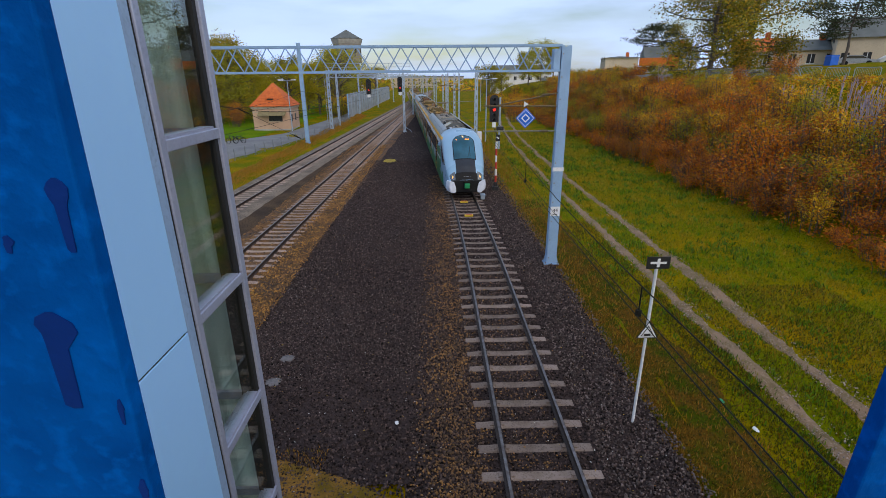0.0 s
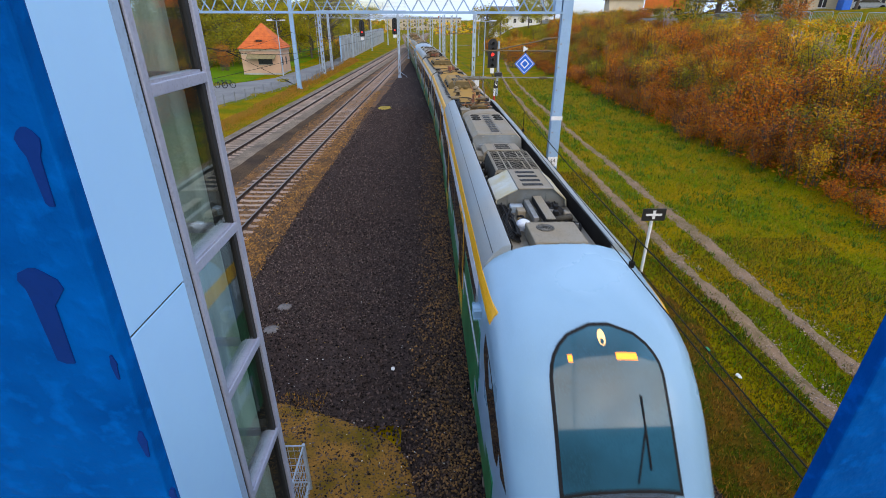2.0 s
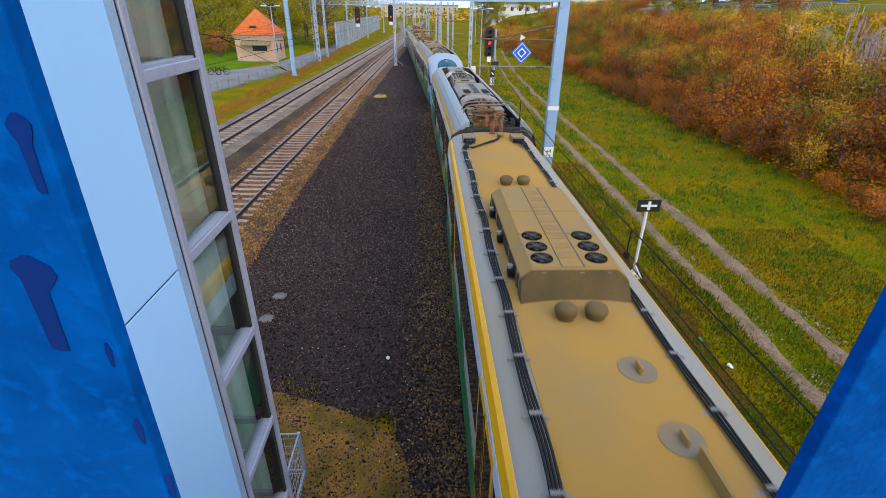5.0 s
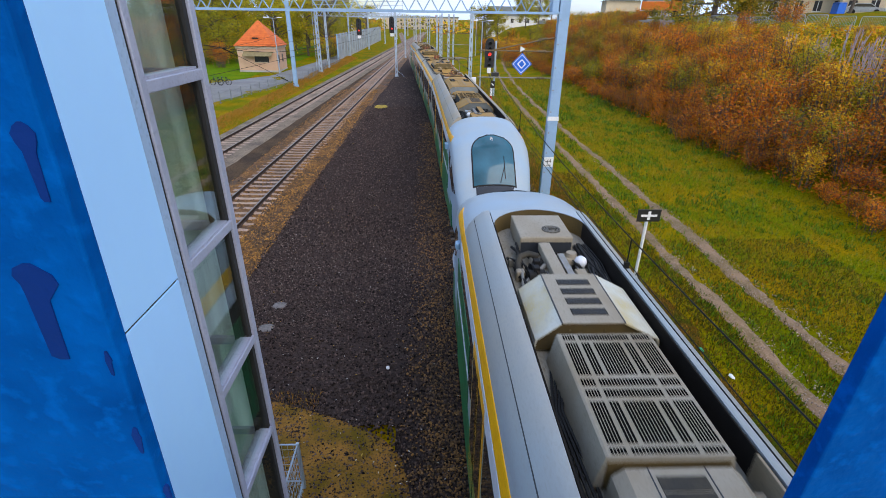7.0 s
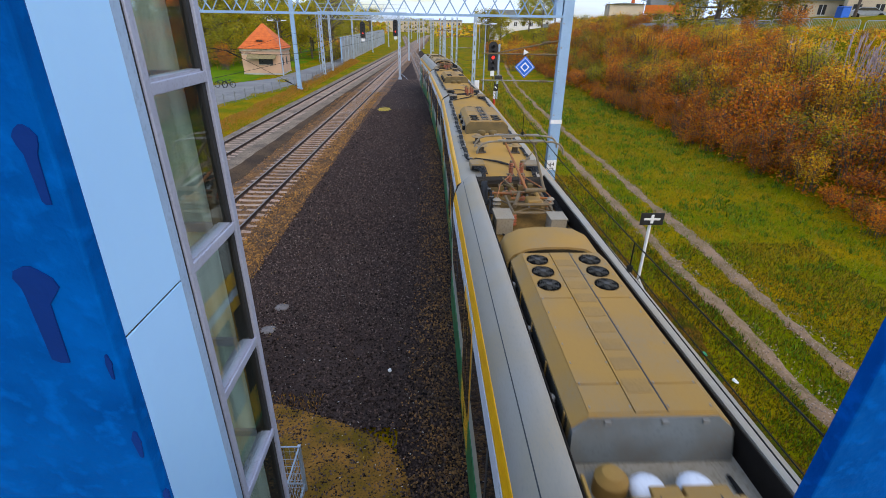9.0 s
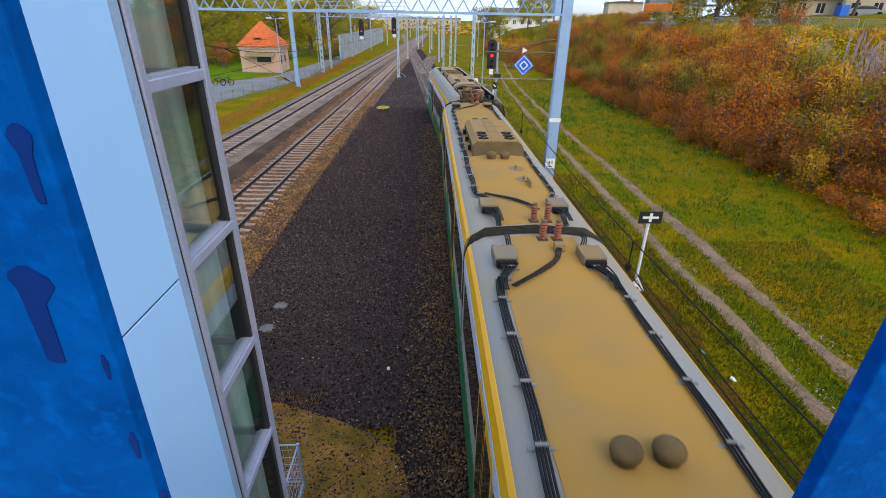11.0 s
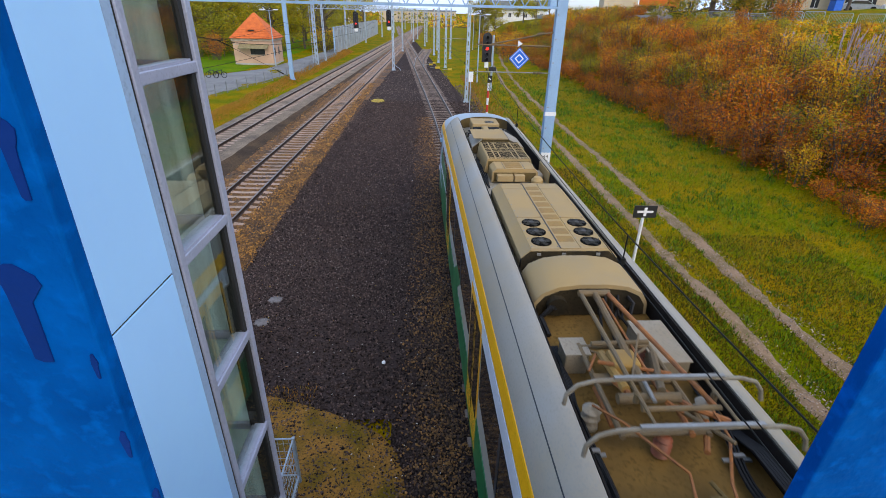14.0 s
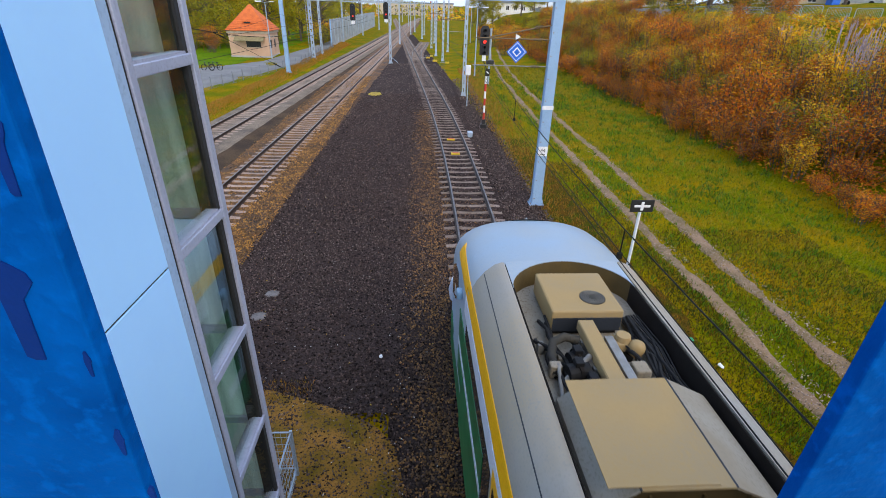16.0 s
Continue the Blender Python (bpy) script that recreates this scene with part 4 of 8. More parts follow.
def pantograph(car, y, raised):
    """Single-arm current collector: base frame on posts, lower arm, knee, two upper arms, head with two strips and bent horns."""
    p = part("pantograph", one(box, -.34, .52, y + .9, y + 1.02, 4.02, 4.1, .01), BROWNARM, car, "raised pantograph" if raised else "folded pantograph")
    bm = bmesh.new()
    for x in (-.34, .5):
        bar(bm, (x, y + .35, 4.06), (x, y + 1.75, 4.06), .03, 8)
    for yy in (.4, 1.0, 1.7):
        bar(bm, (-.34, y + yy, 4.06), (.5, y + yy, 4.06), .03, 8)
    bar(bm, (-.34, y + .4, 4.06), (.5, y + 1.0, 4.06), .018, 6), bar(bm, (.5, y + .4, 4.06), (-.34, y + 1.0, 4.06), .018, 6)
    part("base_frame", bm, BROWNARM, p)
    for x, yy in ((-.34, .4), (.5, .4), (.08, 1.72)):
        bm = bmesh.new()
        loft(bm, [[(x + r * math.cos(k * math.pi / 6), y + yy + r * math.sin(k * math.pi / 6), 3.79 + .25 * i / 8) for k in range(12)] for i, r in enumerate((.06, .09, .055, .09, .055, .09, .055, .08, .05))])
        part("post_insulator", bm, INSUL, p, "ribbed brown insulator", True)
    piv = Vector((.08, y + 1.35, 4.16))
    part("pivot", one(bar, piv + Vector((-.3, 0, 0)), piv + Vector((.34, 0, 0)), .055, 12), BROWNARM, p)
    knee = Vector((.1, y + .55, 4.5)) if raised else Vector((.06, y - .45, 4.28))
    head_y, head_z = (y + 2.25, 5.1) if raised else (y + 1.75, 4.42)
    part("lower_arm", one(bar, piv, knee, .05, 10, .042), BROWNARM, p)
    part("knee", one(bar, knee + Vector((-.2, 0, 0)), knee + Vector((.22, 0, 0)), .045, 10), BROWNARM, p)
    part("upper_arm", one(bar, knee + Vector((-.17, 0, 0)), (-.3, head_y, head_z), .03, 8, .024), RUST, p, "rusty orange arm")
    part("upper_arm", one(bar, knee + Vector((.19, 0, 0)), (.36, head_y, head_z), .03, 8, .024), BROWNARM, p)
    part("cross_stay", one(bar, knee.lerp(Vector((-.3, head_y, head_z)), .45), knee.lerp(Vector((.36, head_y, head_z)), .8), .012, 6), BROWNARM, p)
    part("control_rod", one(bar, piv + Vector((-.14, .1, -.02)), knee + Vector((-.1, .05, -.06)), .016, 6), RUST, p)
    h = part("collector_head", one(bar, (-.34, head_y, head_z), (.4, head_y, head_z), .026, 8), BROWNARM, p)
    for dy in (-.3, .3):
        yy = head_y + dy
        bm = bmesh.new()
        tube(bm, [(-.97, yy + .02, head_z - .2), (-.95, yy, head_z - .09), (-.86, yy, head_z + .02), (-.7, yy, head_z + .07), (-.4, yy, head_z + .085), (.44, yy, head_z + .085), (.74, yy, head_z + .07), (.9, yy, head_z + .02), (.99, yy, head_z - .09), (1.01, yy + .02, head_z - .2)], .022, 8)
        st = part("contact_strip", bm, STRIP, h, "dusty grey curved contact strip", True)
        part("carbon", one(box, -.52, .56, yy - .02, yy + .02, head_z + .1, head_z + .118), STEEL, st, "worn bright carbon")
    for x in (-.34, .4):
        part("head_link", one(bar, (x, head_y - .3, head_z + .07), (x, head_y + .3, head_z + .07), .016, 6), BROWNARM, h)
        part("spring", one(bar, (x, head_y - .12, head_z - .03), (x, head_y - .12, head_z + .07), .03, 8), BROWNARM, h)
    # gear round the pivot
    for a, b, r, m_ in (((-.28, .62, 4.12), (-.05, 1.3, 4.2), .045, BROWNARM), ((.32, .6, 4.12), (.3, 1.25, 4.18), .05, TAN_BOX), ((-.3, 1.0, 4.16), (.46, .86, 4.22), .022, RUST), ((-.26, .5, 4.2), (.42, .52, 4.2), .03, BROWNARM), ((.0, .5, 4.15), (.12, 1.5, 4.25), .02, STEEL)):
        part("linkage", one(bar, (a[0], y + a[1], a[2]), (b[0], y + b[1], b[2]), r, 8), m_, p)
    for k in range(10):
        rr = random.Random(70 + k)
        x, yy, a = rr.uniform(-.5, .6), rr.uniform(.45, 2.3), rr.uniform(-.5, .5)
        zz = rr.uniform(3.95, 4.2)
        part("linkage", one(bar, (x, y + yy, zz), (x + .4 * math.sin(a), y + yy + rr.uniform(.2, .5), zz + rr.uniform(-.08, .1)), rr.choice((.014, .02, .03)), 7), rr.choice((BROWNARM, VENT, RUST)), p)
    for k in range(4):
        x = -.3 + .24 * k
        part("bracket", one(box, x - .06, x + .06, y + 2.35, y + 2.5, 3.79, 4.0 + .04 * (k % 2), .01), VENT, p)
    part("drive_box", one(box, .0, .3, y + .66, y + .95, 4.08, 4.24, .03), TAN_BOX, p)
    for x, yy in ((-.55, 1.3), (.66, 1.35)):
        bm = bmesh.new()
        loft(bm, [[(x + r * math.cos(k * math.pi / 6), y + yy + r * math.sin(k * math.pi / 6), 3.79 + .28 * i / 6) for k in range(12)] for i, r in enumerate((.09, .09, .05, .1, .05, .1, .04))])
        part("arrester", bm, GREY_BOX, p, "grey surge arrester", True)
    bm = bmesh.new()
    tube(bm, [(-.62, y + 1.6, 4.08), (-.3, y + 1.45, 4.12), (-.05, y + 1.2, 4.16)], .03, 6)
    tube(bm, [(.66, y + 1.35, 4.08), (.5, y + 1.7, 4.2), (.2, y + 2.3, 4.26), (.28, y + 2.65, 4.2)], .014, 5)
    tube(bm, [(-.55, y + 1.3, 4.08), (-.4, y + 1.9, 4.2), (-.1, y + 2.4, 4.25), (-.05, y + 2.65, 4.2)], .014, 5)
    part("busbar", bm, RUST, p, "rusty bent conductor bar", True)
    bm = bmesh.new()
    for k in range(5):
        tube(bm, [(.74 - .02 * k, y + .1, 3.83), (.7 + .02 * k, y + .8, 3.9 + .01 * k), (.78 - .015 * k, y + 1.5, 3.84), (.72, y + 2.5, 3.86 + .02 * k)], .018, 5)
        tube(bm, [(-.84 + .025 * k, y + 1.5, 3.83), (-.82 + .03 * k, y + 1.9, 4.0), (-.78 + .03 * k, y + 2.4, 4.06), (-.7 + .03 * k, y + 2.9, 3.95)], .018, 5)
    part("hose", bm, CABLE, p, "black roof cables", True)["kind"] = "stuff"


def end_car(lit, TAN_BOX, tail=False, dusty=False, lid=False):
    w0 = 4.65 if not tail else 4.95 if dusty else 4.75
    skin = SILVER_DUSTY if dusty else SILVER
    car = empty("rail_car")
    bm = bmesh.new()
    loft(bm, [nose_ring(s) for s in (.1, .16, .24, .34, .5, .7, .9, 1.15, 1.4, 1.7, 1.95, 2.2, 2.4, 2.6, 2.9, 3.2, 3.6, 4.0, 4.4, w0)])
    nose = part("nose", bm, WHITE if lit else WHITE_WORN, car, "white rounded cab nose" if lit else "grimy white rounded cab nose", True)
    part("body", one(shell, WELL, w0, END_L - .28), skin, car, "silver-grey body shell with raised roof edges", True)
    # Dark strips added to paint the well's inner walls as shaded.
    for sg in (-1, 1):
        part("well_shade_strip", one(box, min(sg * .855, sg * .869), max(sg * .855, sg * .869), w0 + .02, END_L - .3, 3.775, 4.095), UNDER, car, "dark strip painting shade on the roof well's inner wall")
    # Both well ends carry painted shade in their brown, besides the dirt.
    part("well_front", one(loft, [[(.87 * math.cos(math.pi * k / 16), y, 3.77 + .36 * math.sin(math.pi * k / 16) ** .5) for k in range(17)] for y in (w0 - .01, w0 + .012)]), TAN_DARK, car, "dirty brown end of the roof well, darkened as shaded")
    if tail:
        arc = [(-.868 * math.cos(math.pi * k / 20), w0 + .72 - .7 * math.sin(math.pi * k / 20)) for k in range(21)]
        crown = lambda x: 4.15 - .045 * (x / .87) ** 2
        bm = bmesh.new()
        loft(bm, [[(x, y, 3.78), (x, y, crown(x) - .012), (x, y - .012, crown(x) - .012), (x, y - .012, 3.78)] for x, y in arc])
        part("well_end_wall", bm, TAN_DARK, car, "curved brown end of the roof well, darkened as shaded", True)
        bm = bmesh.new()
        loft(bm, [[(x, y, crown(x)), (x, w0 - .02, crown(x) + .002), (x, w0 - .02, crown(x) - .02), (x, y, crown(x) - .012)] for x, y in arc])
        part("nose_rim", bm, WHITE_WORN, car, "white rim round the end of the well", True)
    part("roof_floor", one(box, -.866, .866, w0 + .02, END_L - .29, 3.70, 3.775), GREYDUST, car, "dust-covered roof floor")
    for sg in (-1, 1):
        part("roof_seam", one(side_strip, WELL, 3.935, 3.945, w0 + .05, END_L - .3, sg, .004), CHAR, car)
    # front
    part("windscreen", one(patch, lambda s: .72 * (1 if s < 2.05 else max(.02, 1 - ((s - 2.05) / .61) ** 2.2) ** .5), 1.17, 2.65), SCREEN, car, "large rounded windscreen", True)
    part("windscreen_seal", one(patch, lambda s: .765 * (1 if s < 2.05 else max(.02, 1 - ((s - 2.05) / .66) ** 2.2) ** .5), 1.13, 2.7, lift=.006), BLACK, car, "", True)
    part("bonnet_panel", one(patch, lambda s: .66, .38, 1.12, lift=.01), CHAR, car, "charcoal panel below the windscreen", True)
    part("number_panel", one(patch, lambda s: curve(S_W, s) * .965, .105, .37, lift=.012), BLACK, car, "black band with a painted number")
    bm = bmesh.new()
    for k in range(9):
        x = -.24 + .06 * k
        if k in (1, 7):
            continue
        z = nose_top(x, .2)
        box(bm, x - .02, x + .02, .17, .215, z + .0, z + .03)
    part("painted_number", bm, LAMP_OFF, car, "pale unreadable number bars")["kind"] = "stuff"
    if lit:
        part("display", one(patch, lambda s: .42, 2.24, 2.32, 3, 6, .018, lambda s: .14), AMBER, car, "amber destination display")
    if lit:
        part("display", one(patch, lambda s: -.44, 2.24, 2.32, 3, 3, .018, lambda s: -.5), AMBER, car, "amber destination display")
    bm = bmesh.new()
    loft(bm, [[(.05 * r * math.cos(k * math.pi / 8), 2.5 + .1 * r * math.sin(k * math.pi / 8), nose_top(0, 2.5 + .1 * math.sin(k * math.pi / 8)) + h) for k in range(16)] for r, h in ((1, -.02), (1, .02), (.6, .03), (.1, .032))])
    part("top_lamp", bm, LAMP_TOP if lit else LAMP_OFF, car, "oval top lamp", True)
    bm = bmesh.new()
    bar(bm, (.2, 1.2, nose_top(.2, 1.2) + .03), (.38, 1.62, nose_top(.38, 1.62) + .03), .012, 6)
    bar(bm, (.38, 1.3, nose_top(.38, 1.3) + .035), (.38, 1.9, nose_top(.38, 1.9) + .03), .014, 6)
    part("wiper", bm, BLACK, car)
    for sg in (-1, 1):
        a = (lambda s: .74, lambda s: curve(S_W, s) * .955) if sg > 0 else (lambda s: -curve(S_W, s) * .955, lambda s: -.74)
        hl = part("headlamp", one(patch, a[1], .14, .46, 6, 6, .02, a[0]), LAMP_GLASS, car, "clear headlamp cluster", True)
        c = (lambda s: .88, lambda s: .95) if sg > 0 else (lambda s: -.95, lambda s: -.88)
        part("lit_lamp", one(patch, c[1], .25, .32, 4, 4, .03, c[0]), LAMP_ON if lit else LAMP_OFF, hl, "round inner lamp", True)
        bm = bmesh.new()
        loft(bm, [[(sg * x0, -.02 + .5 * k, z0) for x0, z0 in ((.7, .5), (.74, .8), (.84, 1.1), (1.1 + .2 * k, 1.16), (1.17 + .2 * k, .85), (1.1 + .22 * k, .5), (.94 + .2 * k, .36), (.76, .38))] for k in (0, .3, 1)])
        bmesh.ops.bevel(bm, geom=bm.edges[:], offset=.02, segments=2, affect="EDGES")
        part("corner_cowl", bm, COWL, car, "white lower corner cowl", True)
        bm = bmesh.new()
        loft(bm, [[(sg * (curve(S_W, y) * k + .006 * (k > .99)), y, z) for y, z in ((1.5, 2.0), (2.1, 2.5), (2.9, 2.98), (3.5, 3.1), (3.6, 2.7), (3.2, 2.3), (2.2, 1.85))] for k in (.98, 1.0)])
        part("cab_side_window", bm, WIN, car, "black curved cab side window")
        dome_bm = bmesh.new()
        box(dome_bm, sg * 1.40, sg * 1.52, 4.1, 4.3, 3.0, 3.16, .04)
        part("side_camera", dome_bm, WHITE, car, "white rear-view camera housing")
    part("bumper", one(box, -.985, .985, .05, .6, .4, 1.2, .05), BLACK, car, "black bumper recess")
    cp = part("coupler", one(box, -.17, .17, -.3, .1, .72, 1.02, .03), COUPLER, car, "green automatic coupler")
    part("coupler_head", one(bar, (-.06, -.36, .85), (-.06, -.28, .85), .09, 14), COUPLER, cp)
    part("coupler_hood", one(box, -.2, .2, -.12, .3, 1.03, 1.16, .03), UNDER, cp)
    tube_bm = bmesh.new()
    tube(tube_bm, [(.1, -.2, .75), (.2, -.28, .55), (.3, -.1, .5), (.32, .2, .7)], .02, 6)
    part("air_hose", tube_bm, CABLE, cp)
    part("underframe", one(box, -1.2, 1.2, .9, END_L - .3, .3, .5, .03), UNDER, car)
    sides(car, WELL, 4.72, END_L - .3, (8.6, 16.2))
    for sg in (-1, 1):
        bm = bmesh.new()
        ss = [3.3 + .2 * i for i in range(8)] + [4.75]
        loft(bm, [[(sg * (side_x(s, z) + o), s, z) for z, o in ((3.43, .009), (3.53, .009), (3.63, .009), (3.63, -.03), (3.43, -.03))] for s in ss])
        part("stripe", bm, YELLOW, car, "yellow cantrail stripe")
        part("nose_flank", one(side_strip, ((1.40, .42), (1.41, 2.0), (1.42, 3.0)), .46, 1.35, 2.2, 4.72, sg, .012), GREEN, car, "green lower side")
        part("cab_flank", one(side_strip, WELL, 1.36, 2.7, 4.1, 7.3, sg, .016), GREEN, car, "green panel behind the cab")
        part("cab_flank_line", one(side_strip, WELL, 1.95, 2.1, 4.1, 7.3, sg, .02), COWL, car, "white line across the green panel")
    bogie(car, 4.3), bogie(car, END_L)
    # roof gear: box by the cab, pumps and hoses, hood, resistor box, filter casing, air conditioner, pantograph
    b0, b1, bz = (5.35 if dusty else 5.1, 6.33 if dusty else 6.15, 4.16) if tail else (4.76, 5.7, 4.1)
    h0, h1 = (7.66, 8.9) if tail else (7.22, 8.72)
    rb = part("roof_box", one(box, -.44, .5, b0, b1, 3.84, bz, .025), TAN_BOX, car, "equipment box with a round grille")
    bm = bmesh.new()
    gx, gy = -.12, b0 + (b1 - b0) * .68
    bar(bm, (gx, gy, bz), (gx, gy, bz + .008), .17, 28), bar(bm, (gx, gy, bz + .008), (gx, gy, bz + .02), .05, 12)
    rg = part("round_grille", bm, LOUVRE, rb, "round dark grille")
    bm = bmesh.new()
    for r in (.06, .09, .12, .15):
        tube(bm, [(gx + r * math.cos(k * math.pi / 10), gy + r * math.sin(k * math.pi / 10), bz + .012) for k in range(21)], .004, 4)
    part("wire", bm, CLAMP, rg)["kind"] = "stuff"
    part("open_back", one(box, -.42, .48, b1 + .002, b1 + .012, 3.86, bz - .1), CHAR, rb, "dark open back of the box")
    part("foot", one(box, -.4, .46, b0 + .05, b1 - .05, 3.77, 3.84), BLACK, rb)
    c0, c1 = b1 + .1, h0 - .05
    cl = c1 - c0
    ch = part("channel", one(box, .0, .2, c0, c1, 3.97, 4.1, .012), TAN_BOX if tail else BLACK, car, "long cable channel")
    part("channel_lid", one(box, .01, .19, c0 + .02, c1 - .02, 4.1, 4.108), TAN_BOX, ch)
    part("channel", one(box, -.18, -.07, c0 + cl * .2, c1, 3.9, 4.03, .01), STEEL, car)
    for f in (.2, .6):
        part("bracket", one(box, -.02, .22, c0 + cl * f, c0 + cl * f + .06, 3.77, 3.97), CLAMP, car)
    for x, f, r, ln in ((.34, .42, .1, .2), (.4, .62, .12, .26), (.3, .8, .09, .16)):
        mt = part("motor", one(bar, (x - ln / 2, c0 + cl * f, 3.9), (x + ln / 2, c0 + cl * f + .04, 3.9), r, 16), BLACK, car, "black pump motor")
        part("flange", one(bar, (x - .02, c0 + cl * f, 3.9), (x + .02, c0 + cl * f + .01, 3.9), r + .025, 16), UNDER, mt)
        part("terminal_box", one(box, x - .05, x + .05, c0 + cl * f - .06, c0 + cl * f + .06, 3.9 + r - .02, 3.9 + r + .06, .01), BLACK, mt)
    part("strut", one(bar, (.62, c0 + cl * .75, 3.85), (.22, c0 + cl * .5, 4.02), .032, 10), CLAMP, car)
    part("strut", one(bar, (.66, c0 + cl * .95, 3.82), (.6, c0 + cl * .55, 3.95), .024, 8), CLAMP, car)
    bm = bmesh.new()
    tube(bm, [(.25, c0 + cl * .22, 3.98), (.42, c0 + cl * .2, 4.02), (.58, c0 + cl * .26, 4.0), (.64, c0 + cl * .4, 3.93), (.62, c0 + cl * .6, 3.86)], .055, 10)
    part("duct", bm, LOUVRE, car, "curved dark duct", True)
    part("junction_cap", one(box, .56, .7, c0 + cl * .5, c0 + cl * .6, 3.78, 3.96, .02), GREY_BOX, car)
    part("junction_cap", one(box, -.42, -.24, c0 + cl * .55, c0 + cl * .72, 3.78, 3.99, .02), GREY_BOX, car)
    part("valve_box", one(box, -.5, -.22, c0 + cl * .84, c0 + cl * .97, 3.78, 3.95, .02), GALV, car)
    if tail:
        dome(car, -.44, c0 + cl * .32, 3.84, TAN_BOX if dusty else COWL, .1)
        part("cap_plate", one(box, -.42, -.2, c0 + cl * .12, c0 + cl * .3, 3.86, 3.98, .02), TAN_BOX, car)
        part("round_cap", one(bar, (-.31, c0 + cl * .21, 3.98), (-.31, c0 + cl * .21, 4.05), .1, 20, .085), TAN_BOX, car, "round tan cap")
    else:
        dome(car, -.42, b1 + .2, 3.86, COWL, .14)
    for k in range(7):
        bm = bmesh.new()
        rr = random.Random(k + 3)
        sx = -1 if k < 4 else 1
        x = sx * (.52 + .045 * (k % 4))
        tube(bm, [(x + rr.uniform(-.06, .06), c0 - .3 + cl * j / 5 * 1.15, 3.82 + rr.uniform(0, .14)) for j in range(7)], .02 if k % 2 else .026, 6)
        part("loose_cable", bm, CABLE, car, "black cable lying loose", True)
    bm = bmesh.new()
    for k in range(8):
        tube(bm, [(-.56 - .03 * k, b1 - .3, 3.82 + .01 * k), (-.58 - .032 * k, c0 + cl * .3, 3.9 + .012 * (k % 3)), (-.54 - .034 * k, c0 + cl * .7, 3.86), (-.6 - .025 * k, c1, 3.9)], .013, 5)
    part("hose", bm, CABLE, car, "bundle of black hoses", True)["kind"] = "stuff"
    for k in range(9):
        rr = random.Random(40 + k)
        x, y = rr.choice((-.36, .26, .34, .5, .62, .7)), c0 + cl * rr.uniform(.1, .9)
        bm = bmesh.new()
        tube(bm, eased([(x, y - .22, 3.8), (x + rr.uniform(-.1, .1), y - .05, 3.88 + rr.uniform(0, .08)), (x + rr.uniform(-.12, .12), y + .1, 3.9), (x + rr.uniform(-.1, .1), y + .3, 3.8)]), rr.choice((.012, .016, .024)), 6)
        part("loose_cable", bm, CABLE, car, "black cable lying loose", True)
        if k < 6:
            part("fitting", one(box, x - .04, x + .04, y - .05, y + .05, 3.775, 3.86 + .03 * (k % 3), .01), (BLACK, GREY_BOX, CLAMP)[k % 3], car)
    hood(car, h0, h1, TAN_BOX, PALE_BOX if lid else TAN_BOX if dusty else HOODSIDE, ENDGREY if not tail else TAN_DARK, lid)
    g0, g1 = (9.05, 10.83) if tail else (8.84, 10.74)
    grille_unit(car, g0, g1, TAN_BOX)
    s0, s1 = (10.9, 11.52) if tail else (11.12, 11.9)
    bm = bmesh.new()
    loft(bm, [[(-.62, y, 3.8), (-.6, y, 4.05), (-.5, y, 4.14), (.44, y, 4.14), (.54, y, 4.05), (.56, y, 3.8)] for y in (s0, s1)])
    sb = part("filter_casing", bm, TAN_BOX, car, "filter casing with louvred lid")
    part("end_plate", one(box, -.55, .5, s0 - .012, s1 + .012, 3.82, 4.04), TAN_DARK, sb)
    for i in range(3):
        y = s0 + .08 + (s1 - s0 - .16) * (i + .5) / 3
        part("louvre", one(box, -.22, .2, y - .07, y + .07, 4.138, 4.148, .002), DUSTY_LOUVRE if dusty else LOUVRE, sb)
    for x in (-.26, .24):
        part("seam", one(box, x - .005, x + .005, s0, s1, 4.136, 4.145), CHAR, sb)
    for x, w_ in ((-.12, .13), (.24, .2)):
        part("filter_pod", one(box, x - w_, x + w_, s1 + .012, s1 + .2, 3.86, 4.02, .015), TAN_BOX, sb, "small square pod")
    part("duct_box", one(box, -.78, -.58, s0 + .1, s1 - .1, 3.79, 3.95, .02), GREY_BOX, sb)
    part("side_screen", one(box, -.845, -.815, s0 - .15, s1 + .25, 3.8, 4.12, .008), TAN_BOX if dusty else GREY_BOX, car, "upright screen beside the casing")
    bm = bmesh.new()
    bar(bm, (-.52, s1 + .33, 3.78), (-.52, s1 + .33, 3.96), .15, 20), bar(bm, (-.52, s1 + .33, 3.96), (-.52, s1 + .33, 4.03), .15, 20, .09), bar(bm, (-.52, s1 + .33, 4.03), (-.52, s1 + .33, 4.05), .09, 20, .03)
    part("tank", bm, TAN_BOX if dusty else CLAMP, car, "round-topped tank", True)
    bm = bmesh.new()
    for k in range(4):
        tube(bm, [(.5 + .05 * k, g0 + .2, 3.8), (.7 + .03 * k, g0 + .9, 3.86), (.6 + .05 * k, s0, 3.82), (.66, s1 + .3 + .05 * k, 3.8)], .018, 5)
    part("hose", bm, CABLE, car, "cables along the roof well", True)["kind"] = "stuff"
    dy_ = s1 + (.86 if tail else .24)
    for x in ((.2,) if tail else (-.22, .22)):
        dome(car, x, dy_, 3.79, COWL, .165)
    for x in (-.5, .45):
        part("small_plate", one(box, x - .05, x + .05, dy_ - .14, dy_ - .05, 3.776, 3.8), GREY_BOX, car)
    a0, a1 = (13.02, 16.28) if tail else (12.66, 16.16)
    ac_unit(car, a0, a1, 1, 4.27, not dusty, TAN_BOX, .12, ENDGREY)
